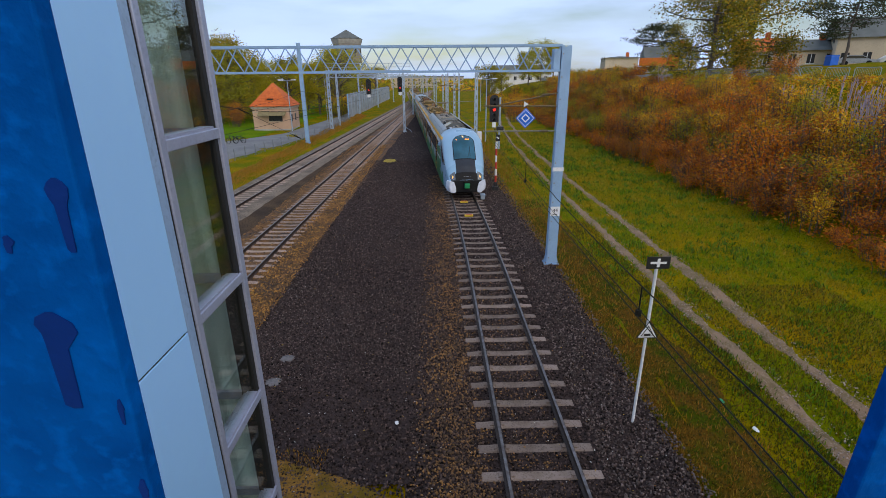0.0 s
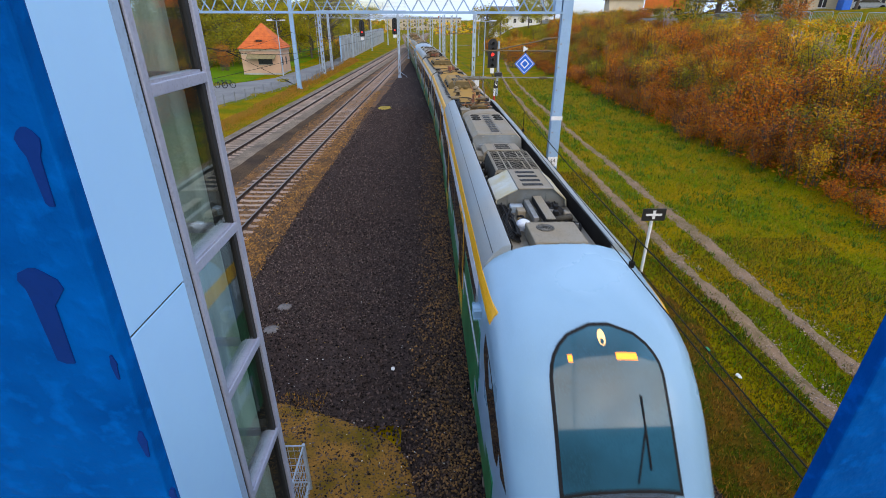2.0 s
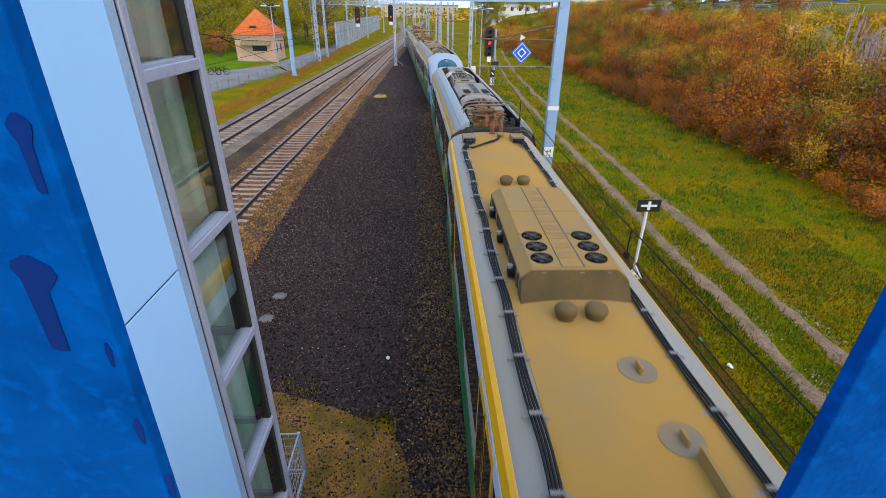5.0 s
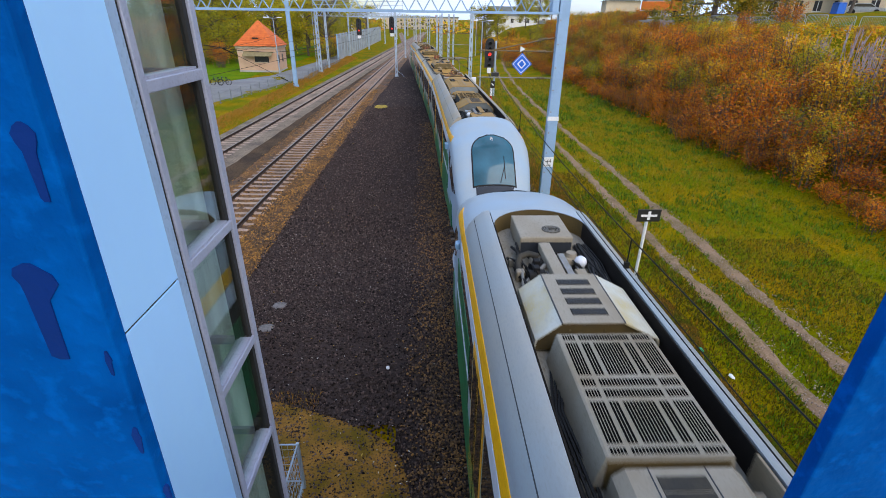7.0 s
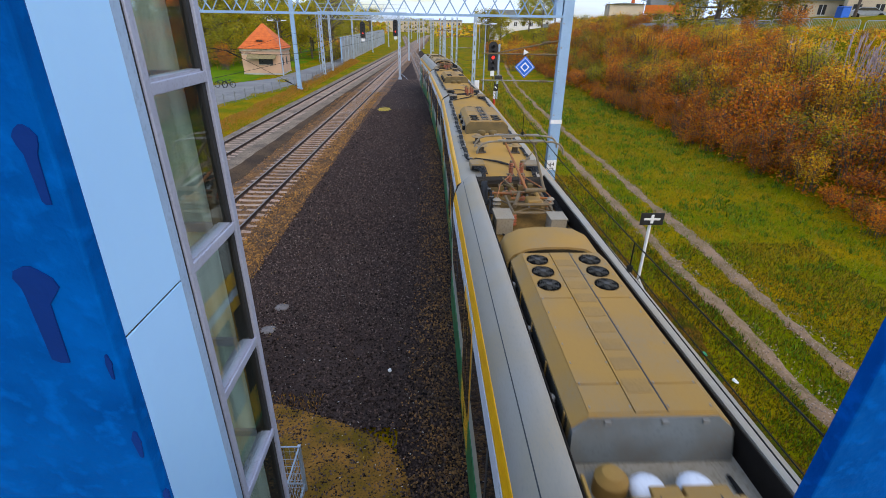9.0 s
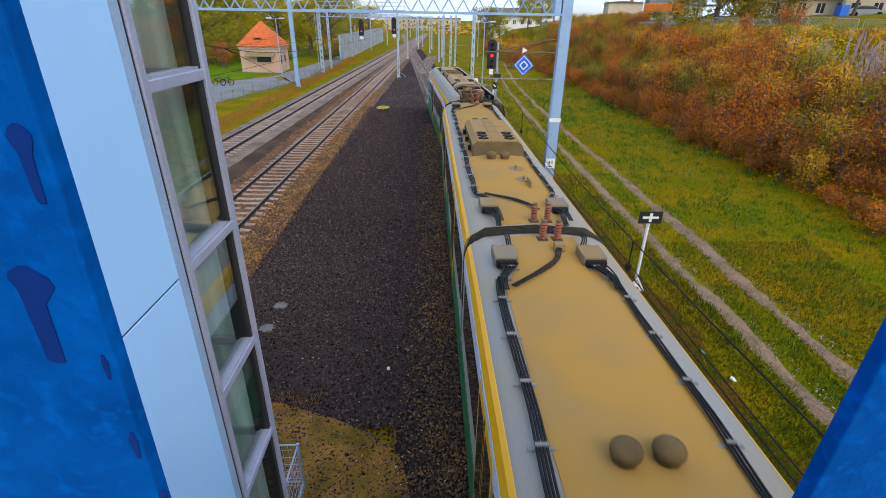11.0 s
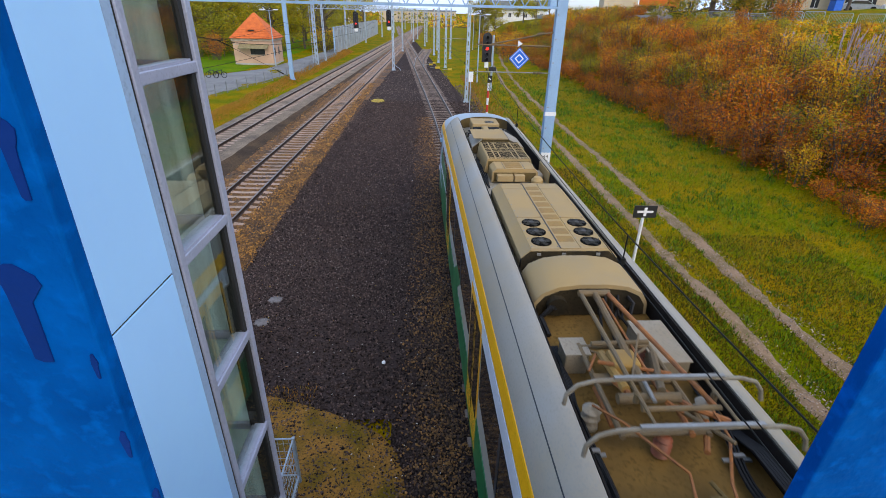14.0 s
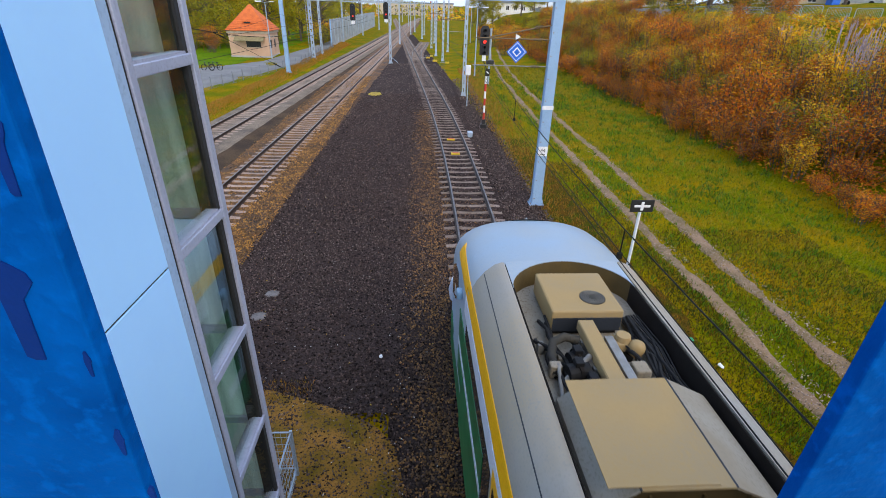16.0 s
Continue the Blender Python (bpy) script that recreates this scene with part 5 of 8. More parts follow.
    part("pantograph_floor", one(box, -.85, .85, 17.1, END_L - .32, 3.776, 3.782), FLOORB, car, "tan dusty roof floor under the pantograph")
    arched_hood(car, a1 + .2, a1 + (1.12 if tail else 1.0), TAN_BOX)
    for x0, x1, y0, y1, zt in ((-.76, -.42, 17.95, 18.5, 4.12), (.34, .66, 18.0, 18.42, 4.08)) if not tail else ((-.72, -.3, 17.95, 18.75, 4.05), (.42, .7, 18.3, 18.6, 4.06)):
        rb2 = part("roof_box", one(box, x0, x1, y0, y1, 3.78, zt, .02), GREY_BOX, car, "grey equipment box")
        part("lid", one(box, x0 - .015, x1 + .015, y0 - .015, y1 + .015, zt, zt + .02, .006), GREY_BOX, rb2)
    bm = bmesh.new()
    for k in range(5):
        tube(bm, [(-.6 + .1 * k, a1 + 1.1, 3.95), (-.5 + .1 * k, a1 + 1.3, 3.86), (-.62 + .16 * k, a1 + 1.75, 3.82)], .02, 5)
    tube(bm, [(.5, 17.45, 3.95), (.62, 17.6, 4.05), (.74, 17.6, 3.9), (.7, 17.9, 3.82)], .04, 6)
    part("hose", bm, CABLE, car, "", True)["kind"] = "stuff"
    pantograph(car, 18.05, not tail)
    for x in (-.05, .28):
        insulator(car, x, 20.75, 3.82)
    cables(car, [(-.72, 18.9, 3.86), (-.66, 19.6, 3.9), (-.55, 20.2, 3.86), (-.62, 20.9, 3.86)], 3)
    cables(car, [(.78, 18.4, 3.86), (.8, 19.4, 3.9), (.74, 20.2, 3.86), (.78, 20.9, 3.86)], 4)
    for k in range(6):
        tx = END_L - .24 + .062 * k
        bm = bmesh.new()
        tube(bm, [(-1.42, tx, 2.2), (-1.40, tx, 3.3), (-1.3, tx, 3.7), (-1.0, tx, 3.92), (0, tx, 3.95), (1.0, tx, 3.92), (1.3, tx, 3.7), (1.42, tx, 3.2)], .0125, 6)
        part("gangway_cable", bm, CABLE_DUSTY, car, "", True)
    part("gangway", one(shell, FLAT, END_L - .3, END_L + .16, .93), BELLOWS, car, "black gangway bellows")
    return tagged(car, "white, green and silver end car of an electric multiple unit", "train car", "train cars")


def mid_car(kind):
    car = empty("rail_car")
    part("body", one(shell, FLAT, .18, MID_L - .18), SILVER_DUSTY, car, "silver-grey body shell", True)
    bm = bmesh.new()
    rows = []
    for y in [.3 + (MID_L - .6) * i / 24 for i in range(25)]:
        w = (.92 + .05 * noise.noise(Vector((y, kind, 0)))) * (1 if 1.6 < y < MID_L - 1.6 else .72)
        rows.append([(w * k / 4, y, float(np.interp(abs(w * k / 4), [.2, .6, 1.05], [3.87, 3.85, 3.79])) + .008) for k in range(-4, 5)] + [(w * k / 4, y, 3.76) for k in (4, -4)])
    loft(bm, rows)
    part("roof_skin", bm, TAN, car, "tan dust-covered roof centre", True)
    part("underframe", one(box, -1.2, 1.2, .3, MID_L - .3, .3, .5, .03), UNDER, car)
    sides(car, FLAT, .2, MID_L - .2, (4.3, 11.9))
    bogie(car, MID_L)
    ac_unit(car, 6.05 - .04 * kind, 9.46, -1, 4.26, kind == 0, TAN_BOX, .28)
    for y in (5.35, 10.75):
        for x in (-.27, .14):
            dome(car, x, y, 3.88, VENT, .155)
    for x, m_ in ((-.82, DUST), (.7, DUST)):
        junction_box(car, x, 1.25, m_), junction_box(car, x, MID_L - 1.25, m_)
    for y in (.45, MID_L - .45):
        for x in (.02, .3):
            insulator(car, x, y, 3.88)
    part("terminal", one(box, .12, .32, MID_L - 1.0, MID_L - .85, 3.88, 4.02, .01), TAN_BOX, car)
    n = 13
    cables(car, [(-.66, 1.5, 3.92), (-.85, 1.9, 3.9)] + [(-1.02 + .02 * math.sin(i * 2), 2.3 + (MID_L - 4.4) * i / n, 3.86) for i in range(n + 1)] + [(-.85, MID_L - 1.8, 3.9), (-.66, MID_L - 1.5, 3.92)], 4, .015, .034)
    cables(car, [(.6, 1.5, 3.92), (.74, 1.9, 3.9)] + [(.86 + .015 * math.sin(i * 2), 2.3 + (MID_L - 4.4) * i / n, 3.87) for i in range(n + 1)] + [(.74, MID_L - 1.8, 3.9), (.6, MID_L - 1.5, 3.92)], 3, .015, .034)
    cables(car, [(.2, MID_L - 1.0, 3.95), (.05, MID_L - 1.4, 3.93), (-.3, MID_L - 1.8, 3.92), (-.8, MID_L - 2.2, 3.88)], 3, .014, .036, False)
    cables(car, [(.2, .9, 3.95), (.1, 1.3, 3.93), (-.25, 1.7, 3.92), (-.8, 2.2, 3.88)], 3, .014, .036, False)
    cables(car, [(-.7, 1.0, 3.95), (-.68, .7, 4.0), (-.66, .3, 3.95)], 3, .014, .036, False)
    cables(car, [(.6, 1.0, 3.95), (.74, .7, 4.0), (.76, .3, 3.95)], 3, .014, .036, False)
    cables(car, [(-.7, MID_L - 1.0, 3.95), (-.68, MID_L - .7, 4.0), (-.66, MID_L - .3, 3.95)], 3, .014, .036, False)
    cables(car, [(.6, MID_L - 1.0, 3.95), (.74, MID_L - .7, 4.0), (.76, MID_L - .3, 3.95)], 3, .014, .036, False)
    if kind == 0:
        for y in (4.25, 2.96):
            for x in (-.52, .55):
                ring = lambda r, h: [(x + r * math.cos(k * math.pi / 10), y + r * math.sin(k * math.pi / 10), 3.86 + h) for k in range(20)]
                bm = bmesh.new()
                loft(bm, [ring(.05, .2), ring(.2, .21), ring(.215, .222), ring(.2, .235), ring(.12, .245), ring(.105, .285), ring(.08, .305), ring(.02, .312)])
                mm = part("mushroom_vent", bm, DUST, car, "round dusty vent cap on a dark stem", True)
                bm = bmesh.new()
                for dx in (-.07, .07):
                    for dy in (-.06, .06):
                        bar(bm, (x + dx, y + dy, 3.86), (x + dx * .8, y + dy * .8, 4.07), .022, 8)
                box(bm, x - .06, x + .06, y - .05, y + .05, 3.86, 4.06)
                part("stem", bm, STEM, mm)
                part("foot_plate", one(box, x - .15, x + .15, y - .14, y + .14, 3.862, 3.885), STEM, mm)
    else:
        for x, y in ((.3, 4.3), (.34, 3.3)):
            a = part("antenna_plate", one(bar, (x, y, 3.87), (x, y, 3.885), .22, 24), DUST, car)
            part("antenna", one(box, x - .02, x + .02, y - .1, y + .05, 3.88, 3.98, .01), TAN_BOX, a)
        part("deflector", one(box, .38, .42, 2.6, 3.1, 3.87, 4.02), TAN_BOX, car)
    for k in range(6):
        tx = MID_L - .2 + .062 * k
        bm = bmesh.new()
        tube(bm, [(-1.42, tx, 2.2), (-1.40, tx, 3.3), (-1.28, tx, 3.68), (-1.0, tx, 3.86), (0, tx, 3.93), (1.0, tx, 3.86), (1.28, tx, 3.68), (1.42, tx, 3.2)], .0125, 6)
        part("gangway_cable", bm, CABLE_DUSTY, car, "", True)
    part("gangway", one(shell, FLAT, MID_L - .2, MID_L + .16, .93), BELLOWS, car, "black gangway bellows")
    return tagged(car, "silver-grey middle car with yellow stripe and dusty tan roof", "train car", "train cars")


COUPLER = mat("coupler_green", (.01, .28, .1), .5, c2=(.01, .2, .07), scale=6)
TRAIN_POS = [(0, 31.0), (.5, 24.0), (1, 16.9), (1.5, 9.75), (2, 2.7), (2.5, -4.3), (3, -11.3), (3.5, -17.95), (4, -24.58), (4.5, -31.3), (5, -37.6), (5.5, -43.7), (6, -49.75), (6.5, -55.5), (7, -61.3), (7.5, -67.55), (8, -73.5), (8.5, -79.35), (9, -85.12), (9.5, -90.3), (10, -95.4), (10.5, -100.3), (11, -104.7), (11.5, -109.1), (12, -113.3), (12.5, -117.2), (13, -120.8), (13.5, -124.5), (14, -127.85), (14.5, -130.8), (15, -133.8), (15.5, -136.75), (16, -139.5)]
END_CAR, END_B, END_C, MID_CAR, MID_CAR_B = end_car(True, GREY_BOX), end_car(False, TAN_BOX, False, True), end_car(False, PALE_BOX, True), mid_car(0), mid_car(1)
CARS = [(END_CAR, 0, False), (MID_CAR, END_L, False), (MID_CAR_B, END_L + MID_L, False), (END_C, 2 * END_L + 2 * MID_L, True)]
CARS += [(END_B, UNIT, False)] + [(copy_thing(c, pose(0, 0, 0)), o + UNIT, fl) for c, o, fl in CARS[1:3]]
CARS += [(end_car(False, BEIGE_BOX, True, True, True), UNIT + 2 * END_L + 2 * MID_L, True)]


NOSED = [c.name for c, o, fl in CARS if round(o - UNIT * (o > UNIT - 1), 1) in (0, round(2 * END_L + 2 * MID_L, 1))]


def motions():
    for car, off, flip in CARS:
        rows = []
        for t, p in TRAIN_POS:
            y = p + off
            a, b = (y + 3, y + 13) if not flip else (y - 13, y - 3)
            xa, xb = line_train(a) + (.14 if car.name in NOSED else 0), line_train(b)
            x = xa + (y - a) * (xb - xa) / (b - a)
            rows.append((t, pose(x - .03, y, 0, 0, 0, math.degrees(math.atan2(xa - xb, b - a)) + (180 if flip else 0))))
        walk(car, rows)


track("track_1", line_train, -150, 330, 7.64, .7766, "single track on concrete sleepers with dark rails")
track("track_2", line_mid, -60, 330, 7.3, .62, "middle track on concrete sleepers in brown ballast", 60, PALE_MESH)
track("track_3", line_far, -60, 330, 7.3, .62, "outer track on concrete sleepers in pale ballast", 60, PALE_MESH)
track("track_4", line_stub, 80, 120, 80, .62, "short siding leaving the points", 60)

# ---- overhead line, signals and signs ----
SCREENP = mat("grey_screen_panel", (.33, .36, .38), .7, c2=(.28, .31, .33), scale=1, fine=12, rand=.12, bump=.3)
TOWERW = mat("weathered_render", (.3, .27, .24), .9, c2=(.22, .2, .18), scale=.4, fine=6, bump=.2)
ROOFG = mat("grey_roof_sheet", (.13, .14, .13), .8, c2=(.1, .11, .1), scale=.6, fine=8, bump=.2)
BLACKPAINT = mat("black_paint", (.012, .012, .014), .5)
WHITEPAINT = mat("white_paint", (.75, .76, .78), .5, c2=(.68, .69, .7), scale=4)
REDPAINT = mat("red_paint", (.5, .03, .015), .5, c2=(.4, .03, .02), scale=5)
SIGNBLUE = mat("sign_blue", (.0, .12, .62), .4, c2=(.0, .1, .55), scale=5)
YELPAINT = mat("yellow_paint", (.6, .42, .02), .6, c2=(.5, .33, .02), scale=4)
RED_ON = glow("red_signal_light", (1.0, .03, .02), 1.6)
WIRE = mat("copper_wire", (.014, .015, .014), .7, spec=.15)


def lattice_mast(x, y, z0, z1, w=.42, material=None, label="grey-blue steel lattice mast on a flanged base", d=.3, foot=True, solid=False):
    """Two channels joined by battens, tapering a little."""
    m_ = material or MASTBLUE
    t = tagged(empty("mast", pose(x, y, z0)), label, "mast", "masts")
    h = z1 - z0
    for sg in (-1, 1):
        bm = bmesh.new()
        loft(bm, [[(sg * (a * k), b, zz) for a, b in ((w / 2, -d / 2), (w / 2, d / 2), (w / 2 - .12, d / 2), (w / 2 - .12, d / 2 - .02), (w / 2 - .02, d / 2 - .02), (w / 2 - .02, -d / 2 + .02), (w / 2 - .12, -d / 2 + .02), (w / 2 - .12, -d / 2))] for zz, k in ((0, 1), (h, .85))])
        part("channel", bm, m_, t)
    n = int(h / .75)
    if solid:
        part("web_plate", one(box, -w / 2 * .86, w / 2 * .86, -d / 2 - .012, -d / 2 + .006, .04, h - .05), m_, t)
    for i in range(n):
        z = .3 + (h - .6) * i / (n - 1)
        if solid:
            part("bolt", one(bar, (-w / 2 + .09, -d / 2 - .03, z), (-w / 2 + .09, -d / 2, z), .03, 6), STEEL, t)
            continue
        part("batten", one(box, -w / 2 + .05, w / 2 - .05, -d / 2 - .008, -d / 2 + .004, z - .3, z + .12), m_, t)
    if foot:
        part("base_plate", one(box, -w / 2 - .1, w / 2 + .1, -d / 2 - .1, d / 2 + .1, 0, .04), m_, t)
        for sx in (-1, 1):
            bm = bmesh.new()
            loft(bm, [[(sx * (w / 2), yy, .04), (sx * (w / 2 + .1), yy, .04), (sx * (w / 2), yy, .45)] for yy in (-.06, .06)])
            part("gusset", bm, m_, t)
            for sy in (-1, 1):
                part("bolt", one(bar, (sx * (w / 2 + .06), sy * (d / 2 + .06), .04), (sx * (w / 2 + .06), sy * (d / 2 + .06), .12), .02, 6), STEEL, t)
    return t


def truss(x0, x1, y, z0, z1, cell, deep, material, label, rb=.028):
    t = tagged(empty("gantry_beam", pose(x0, y, z0)), label, "gantry", "gantries")
    L, h = x1 - x0, z1 - z0
    for yy in (0, deep):
        for z in (0, h):
            part("chord", one(box, 0, L, yy - .04, yy + .04, z - .04, z + .04), material, t)
    n = int(L / cell)
    bm = bmesh.new()
    bar(bm, (0, 0, 0), (cell, 0, h), rb, 5)
    me1 = bpy.data.meshes.new("lattice_bar")
    bm.to_mesh(me1), bm.free()
    me1.materials.append(material)
    bm = bmesh.new()
    bar(bm, (0, 0, h), (cell, 0, 0), rb, 5)
    me2 = bpy.data.meshes.new("lattice_bar")
    bm.to_mesh(me2), bm.free()
    me2.materials.append(material)
    for i in range(n):
        for k, yy in enumerate((0, deep)):
            o = new("lattice_bar", me1 if (i + k) % 2 else me2)
            o.parent, o.location = t, (i * cell, yy, 0)
    for i in range(0, n, 4):
        part("cross_bar", one(bar, (i * cell, 0, h), ((i + 1) * cell, deep, h), rb, 5), material, t)
    return t


def hang(x, y, z, out, label="grey tubular bracket holding the overhead wires", arm=2.9):
    """Bracket arms from a mast: top tube, stay, steady arm and insulators."""
    t = tagged(empty("cantilever", pose(x, y, 0)), label, "cantilever", "brackets")
    part("stay_tube", one(bar, (0, 0, z), (out * arm * .8, 0, z - .45), .025, 6), BROWNARM, t)
    part("top_tube", one(bar, (0, 0, z - .5), (out * arm, 0, z - .47), .025, 6), BROWNARM, t)
    part("steady_arm", one(bar, (0, 0, z - 1.46), (out * arm, 0, z - 1.44), .02, 6), STEEL, t)
    for k, zz in enumerate((z, z - .5, z - 1.46)):
        bm = bmesh.new()
        d = Vector((out * 1, 0, -.15 if k == 0 else 0)).normalized()
        p = Vector((0, 0, zz)) + d * .3
        for i in range(7):
            a = p + d * (.05 * i)
            bar(bm, a, a + d * .03, .06 if i % 2 else .04, 8)
        part("insulator", bm, BROWNARM, t)["kind"] = "stuff"
    return t


m44 = lattice_mast(2.92, 19.62, -.2, 8.72, .44, MASTBLUE, "grey-blue steel portal mast with white number plate", solid=True)
pl = part("number_plate", one(box, -.2, .2, -.19, -.175, 2.22, 2.62), WHITEPAINT, m44, "white plate reading 44")
txt = bpy.data.curves.new("digits", "FONT")
txt.body, txt.size, txt.extrude, txt.align_x, txt.align_y = "44", .22, .003, "CENTER", "CENTER"
tob = bpy.data.objects.new("digits_source", txt)
dg = bpy.context.evaluated_depsgraph_get()
me = bpy.data.meshes.new_from_object(tob)
bpy.data.objects.remove(tob)
dig = put("digits", me, BLACKPAINT, pl)
dig.matrix_local = pose(0, -.193, 2.45, 90, 0, 0)
part("mark_bars", one(box, -.1, .1, -.195, -.19, 2.27, 2.3), BLACKPAINT, pl)
part("band", one(box, -.23, .23, -.165, -.155, 4.12, 4.28), WHITEPAINT, m44, "white painted band")
truss(-18.4, 2.72, 19.4, 7.82, 8.72, .555, .45, MASTBLUE, "long grey-blue lattice beam carrying the overhead wires", .022)
lattice_mast(-18.2, 19.62, -.1, 8.75)
part("end_box", one(box, -.5, -.24, -.2, .2, 8.05, 8.8, .03), MASTBLUE, m44, "pale end casing of the beam")
hang(2.7, 19.55, 7.0, -1)
lattice_mast(-18.15, 61.1, -.05, 11.6, .46, MASTBLUE, "tall pale blue steel mast", .36, solid=True)


def diamond_sign(x, y, z, r=.4):
    t = tagged(empty("diamond_sign", pose(x, y, z)), "blue diamond rail sign with white square outlines", "sign")
    for k, (s, m_) in enumerate(((1, SIGNBLUE), (.86, WHITEPAINT), (.78, SIGNBLUE), (.45, WHITEPAINT), (.3, SIGNBLUE))):
        bm = bmesh.new()
        loft(bm, [[(r * s * a, yy, r * s * b) for a, b in ((1, 0), (0, 1), (-1, 0), (0, -1))] for yy in (-.004 * k - .004, .004 if k == 0 else -.004 * k)])
        part("plate" if k == 0 else "outline", bm, m_, t)
    part("hanger", one(box, -.02, .02, 0, .02, r, r + .2), BLACKPAINT, t)
    bm = bmesh.new()
    loft(bm, [[(-.09, yy, r + .02), (.1, yy, r + .13), (-.09, yy, r + .24)] for yy in (-.012, -.004)])
    part("arrow_plate", bm, WHITEPAINT, t, "small white triangle")
    return t


diamond_sign(1.46, 19.45, 6.06)

bm = bmesh.new()
def wire_z(y, lo, hi):
    span = (((y - 19.6) % 28.5) / 28.5) * 2 - 1
    return lo + (hi - lo) * span * span


for nm, off, lo, hi, r in (("contact_wire", -.03, 5.2, 5.45, .006), ("contact_wire", .05, 5.2, 5.45, .0055), ("messenger_wire", 0, 5.52, 6.5, .0075)):
    bm = bmesh.new()
    tube(bm, [(line_train(y) * 1.0 + off, y, wire_z(y, lo, hi)) for y in [-66 + 1.5 * i for i in range(170)]], r, 5)
    tagged(part(nm, bm, WIRE), "dark overhead line wire above the track", "overhead wire", "overhead wires")
for off, line in ((0, line_mid), (0, line_far)):
    for lo, hi, r in ((5.4, 5.5, .01), (5.7, 6.6, .012)):
        bm = bmesh.new()
        tube(bm, [(line(y), y, wire_z(y, lo, hi)) for y in [19.6 + 4 * i for i in range(60)]], r, 4)
        tagged(part("overhead_wire", bm, WIRE), "dark overhead line wire above the track", "overhead wire", "overhead wires")
bm = bmesh.new()
tube(bm, [(-18.2, 19.7, 8.0), (-18.3, 41, 5.3)], .014, 5)
bar(bm, (-18.3, 41, 5.3), (-18.3, 43, 4.8), .05, 6), tube(bm, [(-18.3, 43, 4.8), (-18.3, 56, 1.5)], .02, 5)
bar(bm, (-18.3, 56, 1.5), (-18.3, 58.2, .93), .07, 6), tube(bm, [(-18.3, 58.2, .93), (-18.25, 60.9, .25)], .022, 5)
tagged(part("anchor_wire", bm, WIRE), "dark wire running down to its anchor by a mast", "overhead wire", "overhead wires")
for y in (-6.5, 4.5, 11.2, 26, 34, 41, 55, 63, 70):
    bm = bmesh.new()
    bar(bm, (line_train(y), y, wire_z(y, 5.2, 5.45)), (line_train(y), y, wire_z(y, 5.52, 6.5)), .008, 5)
    box(bm, line_train(y) - .025, line_train(y) + .025, y - .02, y + .02, wire_z(y, 5.2, 5.45) - .02, wire_z(y, 5.2, 5.45) + .05)
    tagged(part("dropper", bm, WIRE), "thin dropper between two overhead wires", "dropper", "droppers")


def signal_head(parent, x, y, z0, z1, w, lit):
    bm = bmesh.new()
    n, r = 8, w / 2
    pts = [(x - r, z0), (x + r, z0)] + [(x + r * math.cos(math.pi * k / n), z1 - r + r * math.sin(math.pi * k / n)) for k in range(n + 1)]
    loft(bm, [[(px, yy, pz) for px, pz in pts] for yy in (y - .02, y + .02)])
    h = part("signal_head", bm, BLACKPAINT, parent, "black round-topped signal board")
    k_n = 5 if z1 - z0 > 1.5 else 3
    for k in range(k_n):
        z = z1 - r - (z1 - z0 - r - .15) * k / (k_n - 1) * .98
        bm = bmesh.new()
        bar(bm, (x, y - .1, z), (x, y - .02, z), .105, 16)
        ln = part("lens", bm, RED_ON if k == lit else BLACK, h, "lit red lens" if k == lit else "")
        bm = bmesh.new()
        loft(bm, [[(x + rr * math.cos(math.pi * i / 10), yy, z + rr * math.sin(math.pi * i / 10)) for i in range(11)] + [(x + (rr - .012) * math.cos(math.pi * i / 10), yy, z + (rr - .012) * math.sin(math.pi * i / 10)) for i in range(10, -1, -1)] for yy, rr in ((y - .32, .12), (y - .02, .12))])
        part("hood", bm, BLACKPAINT, h)
    return h


sg_ = tagged(empty("rail_signal", pose(2.22, 34.16, -.2)), "black rail signal on a red and white banded post", "signal")
part("base", one(box, -.22, .22, -.2, .2, 0, .3, .04), BLACKPAINT, sg_)
part("hinge", one(box, -.12, .12, -.12, .12, .3, .62, .03), BLACKPAINT, sg_)
for k in range(6):
    part("band", one(bar, (0, 0, .62 + .48 * k), (0, 0, 1.1 + .48 * k), .075, 12), REDPAINT if k % 2 == 0 else WHITEPAINT, sg_)
part("mast_tube", one(bar, (.18, .12, 3.0), (.18, .12, 6.5), .07, 10), GALV, sg_)
signal_head(sg_, -.24, -.05, 4.85, 6.67, .62, 2)
part("white_plate", one(box, -.36, -.1, -.08, -.06, 4.5, 4.85), WHITEPAINT, sg_)
part("lower_box", one(box, -.05, .45, -.15, .1, 4.3, 4.55, .02), BLACKPAINT, sg_)
part("lower_plate", one(box, -.08, .22, -.1, -.06, 3.55, 4.0, .01), BLACKPAINT, sg_)
part("slash", one(box, -.1, .1, -.11, -.1, -.03, .03, 0, Matrix.Translation((.07, 0, 3.78)) @ Matrix.Rotation(radians(40), 4, "Y")), WHITEPAINT, sg_)
part("conduit", one(bar, (-.3, 0, 4.6), (.05, 0, 3.9), .03, 8), BLACKPAINT, sg_)

